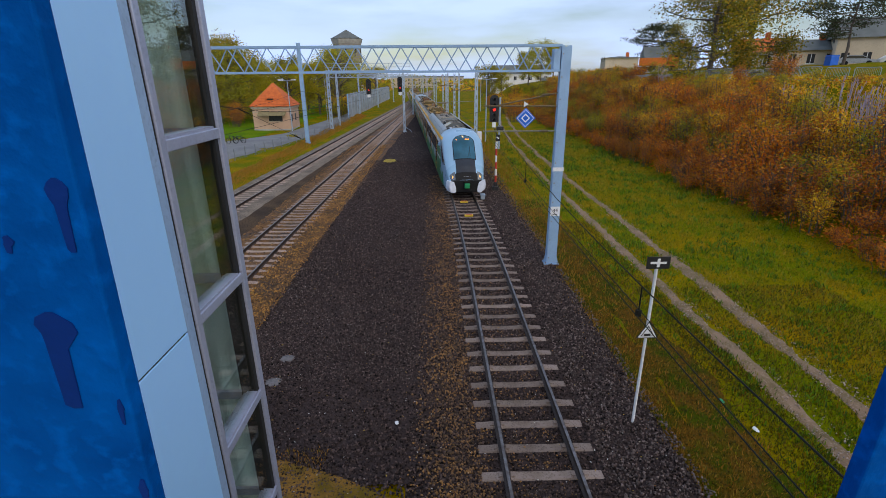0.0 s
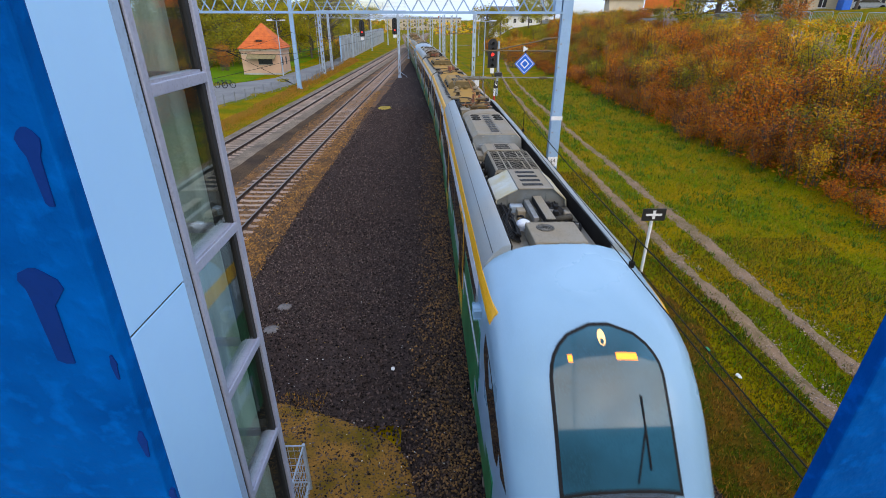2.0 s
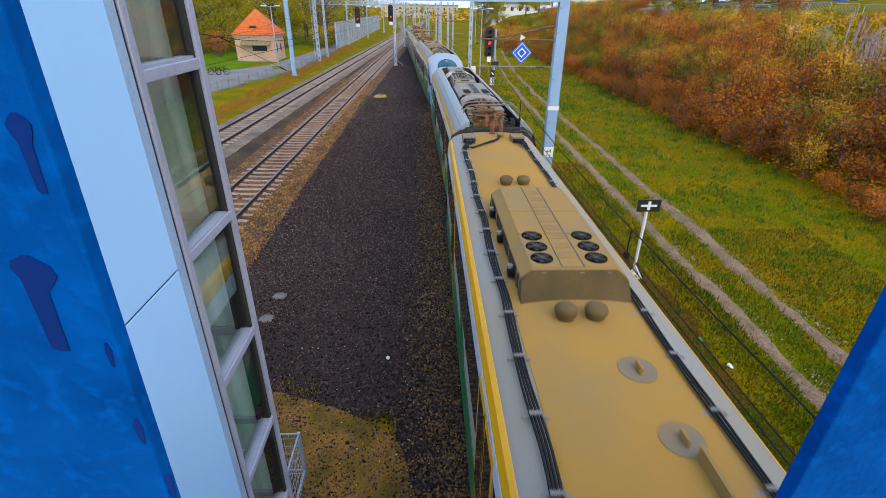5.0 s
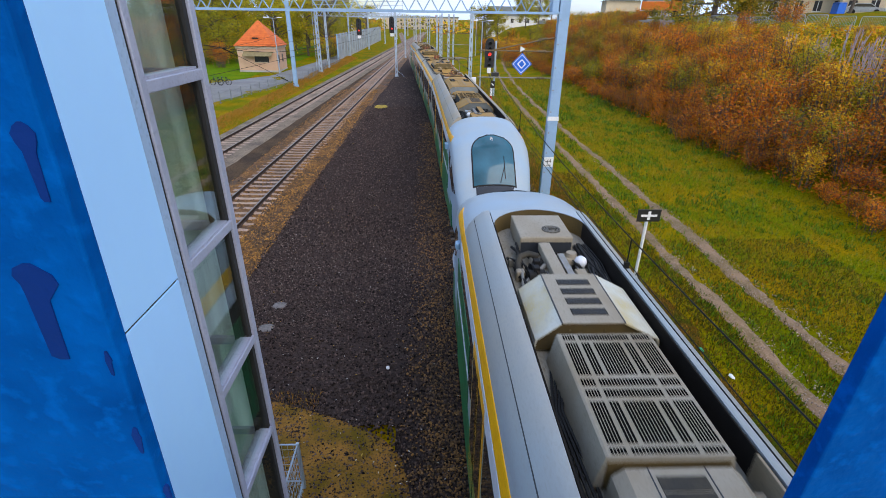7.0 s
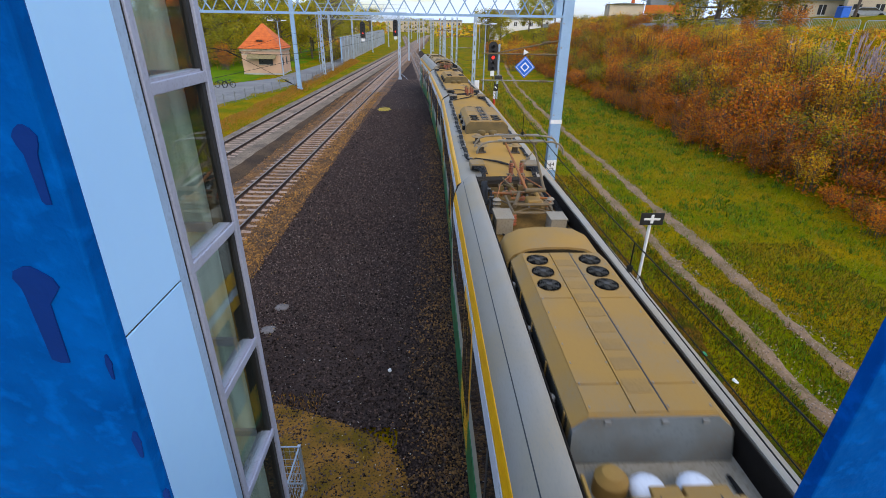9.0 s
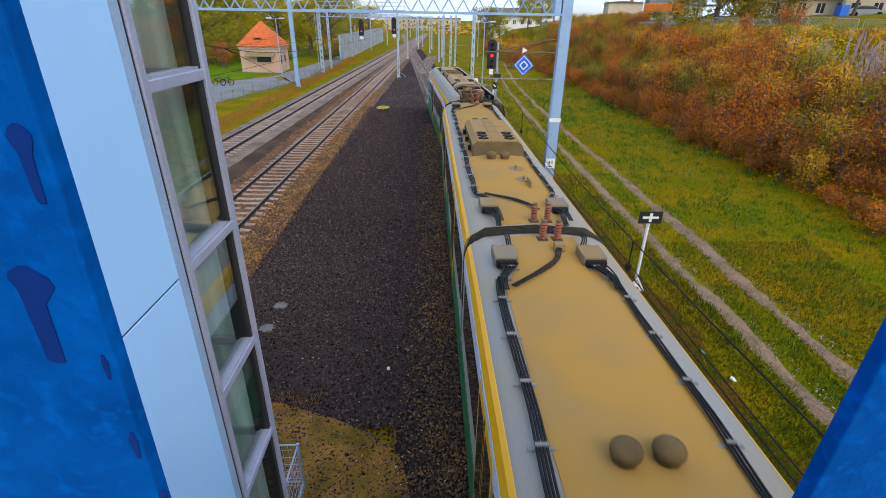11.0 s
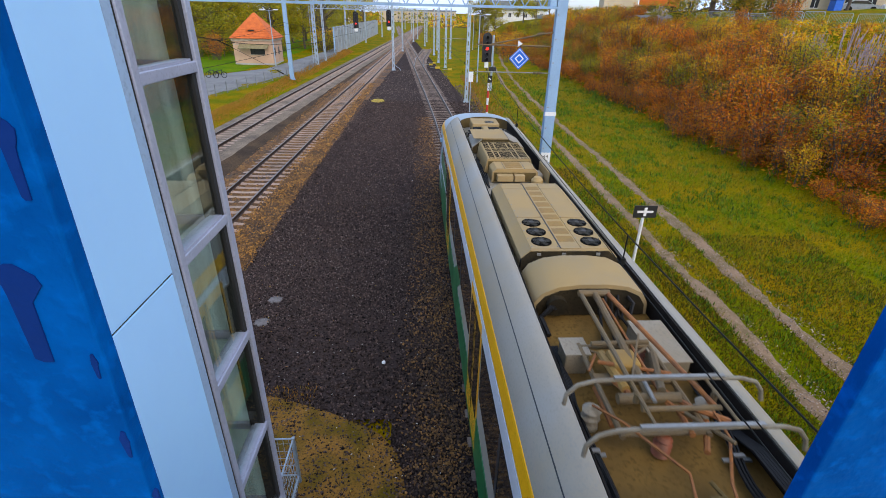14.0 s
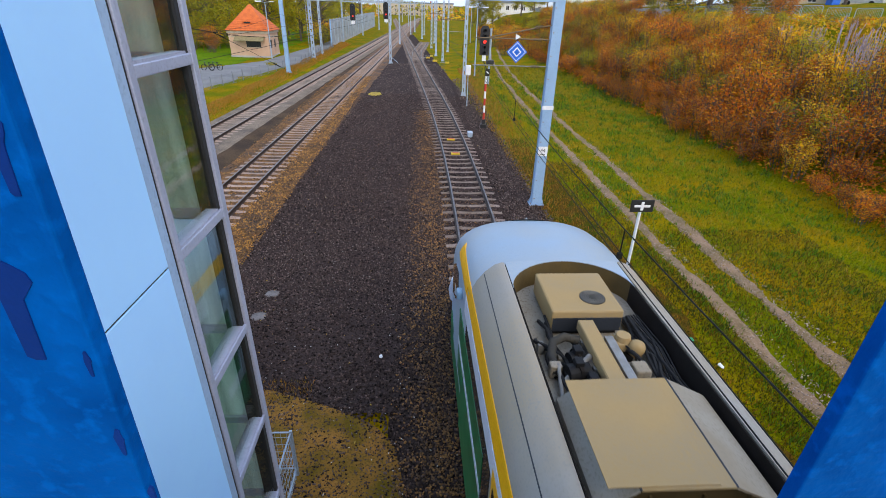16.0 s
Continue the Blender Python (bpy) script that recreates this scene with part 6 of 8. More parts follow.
sp = tagged(empty("track_sign", pose(2.5, 9.22, -.2)), "white post with a black cross board and triangle plate", "sign")
part("post", one(bar, (0, 0, 0), (0, 0, 4.2), .033, 12), WHITEPAINT, sp)
bd = part("cross_board", one(box, -.245, .245, -.055, -.035, 3.98, 4.25, .003), BLACKPAINT, sp, "black board with a white cross")
part("cross_stroke", one(box, -.17, .17, -.060, -.055, 4.09, 4.14), WHITEPAINT, bd)
part("cross_stroke", one(box, -.03, .03, -.062, -.0555, 4.02, 4.21), WHITEPAINT, bd)
for k, (s, m_) in enumerate(((1, BLACKPAINT), (.86, WHITEPAINT), (.62, BLACKPAINT), (.5, WHITEPAINT))):
    bm = bmesh.new()
    loft(bm, [[(s * a, -.05 - .004 * k - dy, 2.46 + s * b) for a, b in ((-.245, -.14), (.245, -.14), (0, .28))] for dy in (0, .006)])
    part("triangle_plate", bm, m_, sp)
part("pictogram", one(box, -.08, .06, -.076, -.07, 2.38, 2.44), BLACKPAINT, sp)

# ---- signal bridge and farther masts ----
sb = truss(-18.6, -5.7, 77, 7.75, 8.7, .8, .9, GALV, "grey signal bridge over two tracks with handrail", .03)
for x in (0, 3.2, 6.4, 9.6, 12.8):
    part("handrail_post", one(bar, (x, 0, .95), (x, 0, 1.95), .025, 6), GALV, sb)
for z in (1.45, 1.95):
    part("handrail", one(bar, (0, 0, z), (12.9, 0, z), .025, 6), GALV, sb)
hm = tagged(empty("hanging_signal", pose(0, 76.9, 0)), "black signal with red light hung from a bridge", "signal", "hanging signals")
part("hanger", one(bar, (0, .1, 4.7), (0, .1, 8.4), .05, 8), GALV, hm)
signal_head(hm, 0, 0, 5.3, 7.5, .75, 3)
part("white_plate", one(box, -.25, .25, -.04, .0, 4.85, 5.25), WHITEPAINT, hm)
hm.location.x = -12.2
copy_thing(hm, pose(-7.4, 76.9, .3))
ladder = lattice_mast(-18.4, 77.4, -.1, 8.8, .45, GALV, "grey steel mast with a caged ladder")
for x in (-.5, -.2):
    part("ladder_rail", one(bar, (x, -.3, .5), (x, -.3, 8.8), .025, 6), GALV, ladder)
for i in range(24):
    part("rung", one(bar, (-.5, -.3, .6 + .34 * i), (-.2, -.3, .6 + .34 * i), .015, 5), GALV, ladder)
lattice_mast(-18.5, 84.5, -.1, 8.5, .36, GALV, "grey steel lattice mast")
mp = lattice_mast(-6.75, 74.6, -.2, 8.7, .34, GALV, "grey mast between the tracks with a cable loop")
bm = bmesh.new()
tube(bm, [(.1, -.2, 2.2), (.12, -.22, .9), (.5, -.3, .55), (.9, -.35, .3), (1.1, -.35, 0)], .03, 6)
part("cable_loop", bm, GALV, mp)
for x, y, h in ((1.85, 47.6, 8.2), (1.05, 79.6, 8.2), (-.3, 104, 8.3), (-2.2, 132, 8.3), (-4.5, 165, 8.3), (-7.5, 205, 8.4), (-12, 260, 8.4)):
    lattice_mast(x, y, -.25, h, .34, GALV, "grey steel lattice mast beside the track")
    hang(x, y, 6.9, -1, arm=2.4)
for x, y in ((.2, 88), (2.6, 96), (.6, 118), (-1.6, 150), (-19, 112), (-18, 140), (-16.5, 175), (-14.8, 215), (-7.0, 112), (-5.5, 150)):
    lattice_mast(x, y, -.25, 8.4, .32, GALV, "grey steel lattice mast beside the track")
for y, a, b in ((112, -19.2, -6.8), (150, -18, -1.4), (205, -16, -7), (262, -15, -11)):
    truss(a, b, y, 7.7, 8.4, 1.2, .6, GALV, "far grey lattice beam over the tracks", .035)
tp = tagged(empty("thin_post", pose(1.74, 42.4, -.25)), "thin grey marker post", "post")
part("tube", one(bar, (0, 0, 0), (0, 0, 3.2), .04, 8), GALV, tp)
part("cabinet", one(box, -.2, .2, -.1, .15, 2.6, 3.4, .03), WHITEPAINT, tp)
for x, y in ((4.35, 62.2), (9, 120), (-24.1, 75.5)):
    lp = tagged(empty("street_lamp", pose(x, y, -.2)), "grey street lamp with two short arms", "street lamp", "street lamps")
    part("column", one(bar, (0, 0, 0), (0, 0, 7.6), .09, 10, .05), GALV, lp)
    for sg in (-1, 1):
        part("arm", one(bar, (0, 0, 7.55), (sg * .9, 0, 7.65), .03, 6), GALV, lp)
        part("lantern", one(box, sg * .6, sg * 1.3, -.12, .12, 7.6, 7.72, .03), WHITEPAINT, lp)

for y in (27.2, 30.5):
    b = tagged(empty("track_beacon", pose(line_train(y) - .05, y, -.17)), "yellow track beacon bolted between the rails", "beacon", "track beacons")
    part("plate", one(box, -.25, .25, -.12, .12, .0, .09, .02), YELPAINT, b)
    part("lid", one(box, -.18, .18, -.07, .07, .09, .12, .01), mat("beacon_red", (.5, .12, .03), .6), b)
tb = tagged(empty("track_box", pose(1.05, 31.6, -.2)), "small grey cable box beside the rail", "box")
part("casing", one(box, -.15, .15, -.25, .25, 0, .3, .03), GALV, tb)
part("lid", one(box, -.17, .17, -.27, .27, .3, .33, .01), GALV, tb)
for x, y, s in ((-1.2, 83, .3), (-.2, 78, .35), (-.6, 86, .25), (1.6, 76, .3)):
    b = tagged(empty("point_machine", pose(x, y, -.2)), "yellow and grey point machine beside the switch", "point machine", "point machines")
    part("casing", one(box, -s, s, -s * .6, s * .6, 0, s * .8, .04), YELPAINT, b)
    part("rod", one(bar, (-s, 0, .1), (-s - .8, 0, .1), .03, 6), STEEL, b)
bm = bmesh.new()
loft(bm, [[(-6.7 + .65 * r * math.cos(k * math.pi / 12) * (1 + .15 * math.sin(5 * k)), 47.8 + 1.0 * r * math.sin(k * math.pi / 12) * (1 + .2 * math.cos(3 * k)), -.185 + h) for k in range(24)] for r, h in ((1, 0), (.95, .02), (.5, .035), (.05, .036))])
tagged(part("paint_spill", bm, mat("yellow_spill", (.5, .36, .01), .9, c2=(.25, .18, .03), scale=2, fine=12, c3=(.05, .04, .03))), "yellow paint spilt over the ballast", "paint spill")
for x, y in ((-6.6, 12.2), (-6.65, 11.05)):
    bm = bmesh.new()
    loft(bm, [[(x + .22 * r * math.cos(k * math.pi / 9) * (1 + .2 * math.sin(4 * k)), y + .2 * r * math.sin(k * math.pi / 9), -.195 + h) for k in range(18)] for r, h in ((1, 0), (.8, .03), (.3, .045))])
    tagged(part("ash_patch", bm, mat("pale_ash", (.17, .155, .15), .95, c2=(.09, .08, .08), scale=9, fine=30)), "small pale heap of ash on ballast", "ash heap")

# ---- mesh cage at the tower's foot ----
cg = tagged(empty("mesh_cage", pose(0, 0, 0)), "grey galvanised mesh cage at the tower's foot", "cage")
for x, y in ((-4.42, 6.0), (-5.5, 6.0), (-4.42, 4.3)):
    part("post", one(box, x - .025, x + .025, y - .025, y + .025, -.3, .95), GALV, cg)
for z in (.0, .92):
    part("top_rail", one(bar, (-5.5, 6, z), (-4.42, 6, z), .016, 6), GALV, cg)
    part("top_rail", one(bar, (-4.42, 4.3, z), (-4.42, 6, z), .016, 6), GALV, cg)
for i in range(18):
    part("mesh_wire", one(bar, (-4.42, 4.3 + .1 * i, -.25), (-4.42, 4.3 + .1 * i, .92), .004, 4), GALV, cg)
for i in range(11):
    part("mesh_wire", one(bar, (-5.5 + .1 * i, 6, -.25), (-5.5 + .1 * i, 6, .92), .004, 4), GALV, cg)
for i in range(6):
    z = -.1 + .18 * i
    part("mesh_wire", one(bar, (-4.42, 4.3, z), (-4.42, 6, z), .005, 4), GALV, cg)
    part("mesh_wire", one(bar, (-5.5, 6, z), (-4.42, 6, z), .005, 4), GALV, cg)

# ---- road, fence, gatehouse, screen and water tower on the park side ----
strip("road", lambda y: float(np.interp(y, (10, 60, 72, 110, 190), (-36, -31, -24.4, -22.2, -25))), lambda y: float(np.interp(y, (10, 47, 71, 110, 190), (-25.2, -22.9, -18.9, -19.6, -22))) - .5, 10, 190, .03, ASPHALT, "grey asphalt lane beside the railway", .03, 1, .1)


def fence_line(y):
    return float(np.interp(y, (10, 47, 71, 100), (-24.9, -22.3, -18.4, -18.8)))


fy = 20.0
FENCEG = mat("weathered_grey_wire", (.2, .22, .24), .6, .2)
fence_posts = tagged(empty("mesh_fence"), "low grey mesh fence along the railway", "fence")
while fy < 98:
    y2 = fy + 2.0
    a, b = Vector((fence_line(fy), fy, -.1)), Vector((fence_line(y2), y2, -.1))
    part("post", one(box, a.x - .03, a.x + .03, a.y - .03, a.y + .03, -.25, 1.1), FENCEG, fence_posts)
    bm = bmesh.new()
    for z in (.05, .35, .65, 1.02):
        bar(bm, a + Vector((0, 0, z)), b + Vector((0, 0, z)), .012, 4)
    for i in range(1, 14):
        p = a.lerp(b, i / 14)
        bar(bm, p + Vector((0, 0, .05)), p + Vector((0, 0, 1.02)), .006, 3)
    part("panel", bm, FENCEG, fence_posts)["kind"] = "stuff"
    fy = y2

LAWN = mat("park_lawn", (.085, .17, .004), .95, spec=.03, c2=(.14, .2, .004), scale=.3, fine=9, c3=(.05, .1, .003), bump=.6, dist=.05)
lx, ly = [-75 + 1.5 * i for i in range(33)], [66 + 2 * i for i in range(48)]


def lawn_x(x, y):
    return min(x, float(np.interp(y, (60, 72, 110, 190), (-31.5, -25, -22.8, -25.5))))


tagged(put("lawn", raw("lawn", [(lawn_x(x, y), y, ground_z(lawn_x(x, y), y) + .03) for y in ly for x in lx], [(j * 33 + i, j * 33 + i + 1, (j + 1) * 33 + i + 1, (j + 1) * 33 + i) for j in range(47) for i in range(32)]), LAWN, smooth=True), "green park lawn under the autumn trees", "lawn", kind="structure")

PLASTER = mat("pink_plaster", (.55, .36, .25), .9, c2=(.5, .32, .22), scale=.9, fine=20, c3=(.46, .3, .2), bump=.1)
TILE = mat("orange_roof_tile", (.5, .115, .02), .8, c2=(.4, .085, .02), scale=2, fine=8, bump=.3, rand=.25)
DARKHOLE = mat("dark_opening", (.01, .01, .012), .3)
TRIM = mat("cream_trim", (.5, .43, .33), .8)


def gatehouse():
    h = tagged(empty("gatehouse", pose(-27.75, 80.2, -.15, 0, 0, 0)), "small pink plastered gatehouse with orange hipped roof", "house")
    W, D, H = 2.85, 2.7, 3.75
    part("wall", one(box, -W, W, -D, D, 0, H), PLASTER, h)
    part("plinth", one(box, -W - .04, W + .04, -D - .04, D + .04, 0, .35), CONCRETE, h)
    part("cornice", one(box, -W - .15, W + .15, -D - .15, D + .15, H - .35, H), TRIM, h)
    part("band", one(box, -W - .03, W + .03, -D - .03, D + .03, 2.85, 2.98), TRIM, h)
    bm = bmesh.new()
    e, apex = .35, 7.15
    loft(bm, [[(-W - e, -D - e, H), (W + e, -D - e, H), (W + e, D + e, H), (-W - e, D + e, H)], [(-.12, -.12, apex), (.12, -.12, apex), (.12, .12, apex), (-.12, .12, apex)]])
    r = part("roof", bm, TILE, h, "orange tiled hipped roof")
    rows_ = 15
    for k in range(rows_):
        f = k / rows_
        z, x, y = H + (apex - H) * f, (W + e) * (1 - f), (D + e) * (1 - f)
        part("tile_course", one(box, -x, x, -y - .02, -y + .06, z - .02, z + .06), TILE, r)
        part("tile_course", one(box, x - .06, x + .02, -y, y, z - .02, z + .06), TILE, r)
    bm = bmesh.new()
    loft(bm, [[(.75 * math.cos(math.pi * k / 10), y, z0 + .38 * math.sin(math.pi * k / 10)) for k in range(11)] for y, z0 in ((-D + .35, 4.7), (-D + 1.3, 4.75))])
    part("eyelid_dormer", bm, TILE, r, "eyelid dormer", True)
    part("dormer_opening", one(box, -.45, .45, -D + .3, -D + .36, 4.72, 4.9), DARKHOLE, r)
    wd = part("window", one(box, -.4, 1.7, -D - .03, -D + .02, 1.55, 2.35), DARKHOLE, h, "dark serving window")
    part("window_sill", one(box, -.5, 1.8, -D - .1, -D, 1.47, 1.55), TRIM, wd)
    bm = bmesh.new()
    loft(bm, [[(-1.9, -D, 3.0), (-1.9, -D - 1.0, 2.45), (-1.9, -D - 1.0, 2.38), (-1.9, -D, 2.9)], [(2.4, -D, 3.0), (2.4, -D - 1.0, 2.45), (2.4, -D - 1.0, 2.38), (2.4, -D, 2.9)]])
    part("awning", bm, mat("olive_awning", (.24, .2, .1), .8), h, "olive fabric awning")
    for y in (-1.4, .6):
        w2 = part("window", one(box, W - .02, W + .03, y - .3, y + .3, 1.4, 2.5), DARKHOLE, h)
        part("window_frame", one(box, W + .0, W + .05, y - .36, y + .36, 2.5, 2.58), TRIM, w2)
    return h


gatehouse()


def bicycle(m):
    b = tagged(empty("bicycle", m), "dark bicycle leaning on a low rail", "bicycle", "bicycles")
    for y in (-.52, .52):
        bm = bmesh.new()
        tube(bm, [(0, y + .34 * math.cos(k * math.pi / 12), .35 + .34 * math.sin(k * math.pi / 12)) for k in range(25)], .035, 6)
        wh = part("wheel", bm, BLACK, b)
        bm = bmesh.new()
        for k in range(8):
            bar(bm, (0, y, .35), (0, y + .33 * math.cos(k * math.pi / 4), .35 + .33 * math.sin(k * math.pi / 4)), .003, 3)
        part("spokes", bm, STEEL, wh)["kind"] = "stuff"
    bm = bmesh.new()
    for a, c in (((0, -.52, .35), (0, -.1, .32)), ((0, -.1, .32), (0, -.22, .85)), ((0, -.22, .8), (0, .35, .82)), ((0, -.1, .32), (0, .36, .75)), ((0, .52, .35), (0, .33, .95)), ((0, -.52, .35), (0, -.22, .8))):
        bar(bm, a, c, .03, 6)
    part("frame", bm, CHAR, b)
    part("handlebar", one(bar, (-.28, .34, .98), (.28, .34, .98), .014, 6), CHAR, b)
    part("saddle", one(box, -.07, .07, -.36, -.12, .86, .92, .02), BLACK, b)
    return b


bicycle(pose(-27.6, 61, .02, 0, 8, 75))
bicycle(pose(-26.8, 61.4, .02, 0, 8, 80))
sc = tagged(empty("noise_screen"), "grey noise screen of horizontal panels", "noise screen")
for i in range(24):
    y = 100 + 4 * i
    x = -19.55 - .008 * i
    part("post", one(box, x - .12, x + .12, y - .1, y + .1, -.3, 4.75), MASTBLUE if i == 0 else GALV, sc)
    for k in range(6):
        part("panel", one(box, x - .05, x + .05, y + .1, y + 3.9, .3 + .73 * k, 1.01 + .73 * k, .02), SCREENP, sc)
    part("plinth", one(box, x - .08, x + .08, y + .1, y + 3.9, -.3, .3), CONCRETE, sc)

wt = tagged(empty("water_tower", pose(-36.5, 205, 0)), "tall grey octagonal water tower with a tent roof", "water tower")


def octa(r, z):
    return [(r * math.cos(math.pi / 8 + k * math.pi / 4), r * math.sin(math.pi / 8 + k * math.pi / 4), z) for k in range(8)]


part("shaft", one(loft, [octa(4.8, -.5), octa(4.6, 14)]), TOWERW, wt)
part("tank_drum", one(loft, [octa(5.6, 13.5), octa(5.6, 20.6)]), TOWERW, wt)
part("cornice", one(loft, [octa(5.7, 20.3), octa(6.2, 21.6), octa(6.2, 22.2)]), CONCRETE, wt)
part("roof", one(loft, [octa(6.5, 22.2), octa(3.2, 23.9), octa(.1, 25.6)]), ROOFG, wt, "grey-green tent roof")
for k in range(8):
    a = k * math.pi / 4
    for z in (5, 10, 17):
        part("window", one(box, -.5, .5, -.1, .1, z, z + 1.8, 0, Matrix.Rotation(a, 4, "Z") @ Matrix.Translation((0, -5.22 if z > 14 else -4.45, 0))), DARKHOLE, wt)

# ---- street and houses on top of the slope ----
def house(x, y, z, rz, w, d, h, roof_h, wall_m, roof_m, label, storeys=2, cols=4, hip=False):
    t = tagged(empty("house", pose(x, y, z, 0, 0, rz)), label, "house", "houses on the hill")
    part("wall", one(box, -w / 2, w / 2, -d / 2, d / 2, -1.0, h), wall_m, t)
    bm = bmesh.new()
    e = .5
    a = w / 2 - (d / 2 if hip else -e)
    loft(bm, [[(-w / 2 - e, -d / 2 - e, h), (-w / 2 - e, d / 2 + e, h), (-a, 0, h + roof_h)], [(w / 2 + e, -d / 2 - e, h), (w / 2 + e, d / 2 + e, h), (a, 0, h + roof_h)]])
    r = part("roof", bm, roof_m, t)
    part("chimney", one(box, w * .2, w * .2 + .7, -.4, .4, h + roof_h * .5, h + roof_h + .9), TILE, r)
    for s in range(storeys):
        for c in range(cols):
            for side in (-1, 1):
                px = -w / 2 + w * (c + .5) / cols
                pz = .9 + s * 2.8
                if pz + 1.4 > h:
                    continue
                yy = side * (d / 2 + .0)
                wn_ = part("window", one(box, px - .5, px + .5, min(yy, yy + side * .04), max(yy, yy + side * .04), pz, pz + 1.35), DARKHOLE, t)
                part("window_frame", one(box, px - .58, px + .58, min(yy, yy + side * .06), max(yy, yy + side * .06), pz - .1, pz), WHITEPAINT, wn_)
                part("window_frame", one(box, px - .04, px + .04, min(yy, yy + side * .06), max(yy, yy + side * .06), pz, pz + 1.35), WHITEPAINT, wn_)
        for px, sx in ((-w / 2, -1), (w / 2, 1)):
            for yy in (-d * .22, d * .22):
                part("window", one(box, min(px, px + sx * .04), max(px, px + sx * .04), yy - .5, yy + .5, .9 + s * 2.8, 2.2 + s * 2.8), DARKHOLE, t)
    return t


CREAM = mat("cream_render", (.6, .5, .36), .9, c2=(.54, .45, .33), scale=.6, fine=15, bump=.1)
WHITEW = mat("white_render", (.7, .7, .68), .9, c2=(.6, .6, .58), scale=.6, fine=15, bump=.1)
HZ = 6.3
house(66, 77, 8.4, -28, 13, 9, 4.3, 3.0, CREAM, ROOFG, "cream rendered house with a steep grey roof", 2, 5)
house(58, 82, 8.4, -20, 7.5, 6, 2.8, 1.7, CREAM, ROOFG, "low cream house with grey pitched roof", 1, 3)
house(53.4, 88, 8.4, -22, 6, 6, 2.9, 2.2, WHITEW, TILE, "white house with orange tiled roof", 1, 2)
house(45, 102, 8.0, -15, 9, 7, 2.8, 2.3, WHITEW, ROOFG, "low white house with grey roof behind trees", 1, 4)
house(46, 132, 7.4, -10, 8, 8, 4.6, .5, CREAM, ROOFG, "flat cream building far off", 2, 4, True)
house(30, 190, HZ - 3.5, 5, 20, 10, 6, 3, WHITEW, ROOFG, "distant white building above the line", 2, 7)
house(-8, 420, -1, 0, 60, 12, 9, 1, CREAM, ROOFG, "long distant cream building", 3, 14)
house(-60, 330, -1, 10, 30, 12, 9, 4, WHITEW, TILE, "distant white building with tiled roof", 3, 8)

tf = tagged(empty("site_fence"), "temporary metal fence panels along the hilltop street", "fence")
for i in range(16):
    x, y = 29.6 + .25 * max(0, 6 - i), 26 + 2.5 * i
    z = ground_z(x, y)
    bm = bmesh.new()
    tube(bm, [(x, y, z), (x, y, z + 1.05), (x, y + .1, z + 1.15), (x, y + 2.2, z + 1.15), (x, y + 2.3, z + 1.05), (x, y + 2.3, z)], .025, 6)
    pnl = part("panel_frame", bm, GALV, tf)
    bm = bmesh.new()
    for k in range(14):
        bar(bm, (x, y + .15 + .15 * k, z + .15), (x, y + .15 + .15 * k, z + 1.12), .008, 4)
    bar(bm, (x, y, z + .15), (x, y + 2.3, z + .15), .02, 5)
    part("grating", bm, GALV, pnl)["kind"] = "stuff"
tw = tagged(empty("retaining_wall"), "low concrete kerb wall along the hilltop", "wall")
for i in range(20):
    y = 66 + 4 * i
    part("block", one(box, 28.9, 29.3, y, y + 3.98, ground_z(29, y) - .4, ground_z(29, y) + .75, .02), CONCRETE, tw)


def car(x, y, rz, m_, label, wheel=.33):
    z = ground_z(x, y)
    c = tagged(empty("parked_car", pose(x, y, z, 0, 0, rz)), label, "car", "parked cars")
    bm = bmesh.new()
    loft(bm, [[(sx * wd, yy, zz) for yy, zz in ((-2.1, .35), (-2.15, .75), (-1.2, .9), (-.5, 1.38), (1.1, 1.42), (1.8, .95), (2.1, .85), (2.1, .35))] for sx, wd in ((-1, .85), (1, .85))])
    bmesh.ops.bevel(bm, geom=bm.edges[:], offset=.06, segments=2, affect="EDGES")
    part("body", bm, m_, c, "", True)
    bm = bmesh.new()
    loft(bm, [[(sx * .865, yy, zz) for yy, zz in ((-1.05, .95), (-.48, 1.3), (1.02, 1.33), (1.55, .98))] for sx in (-1, 1)])
    part("side_glass", bm, WIN, c)
    for sx in (-1, 1):
        for yy in (-1.3, 1.3):
            part("wheel", one(bar, (sx * .72, yy, wheel), (sx * .88, yy, wheel), wheel, 16), BLACK, c)
    return c


SILVERCAR = mat("silver_car_paint", (.45, .46, .48), .3, .4)
car(57, 70.5, 60, SILVERCAR, "silver hatchback parked on the hilltop street")
car(61.5, 69, 62, WHITEW, "white car parked on the hilltop street")
car(40, 128, 80, WHITEW, "white car far up the street")
car(36, 112, 80, CHAR, "dark car far up the street")
ORANGE = mat("orange_truck_paint", (.65, .16, .01), .45)
tr = tagged(empty("tipper_truck", pose(39.5, 94, ground_z(39.5, 94) + .2, 0, 0, 70)), "orange tipper truck on the hilltop street", "truck")
part("chassis", one(box, -1.1, 1.1, -3.2, 3.2, .6, .9), BLACK, tr)
part("cab", one(box, -1.15, 1.15, -3.3, -1.6, .8, 2.9, .12), ORANGE, tr)
part("windscreen", one(box, -1.0, 1.0, -3.34, -3.29, 1.8, 2.6), WIN, tr)
part("tipper_body", one(box, -1.2, 1.2, -1.4, 3.3, 1.0, 2.4, .06), ORANGE, tr)
for sx in (-1, 1):
    for yy in (-2.4, 1.2, 2.4):
        part("wheel", one(bar, (sx * .8, yy, .5), (sx * 1.15, yy, .5), .5, 16), BLACK, tr)
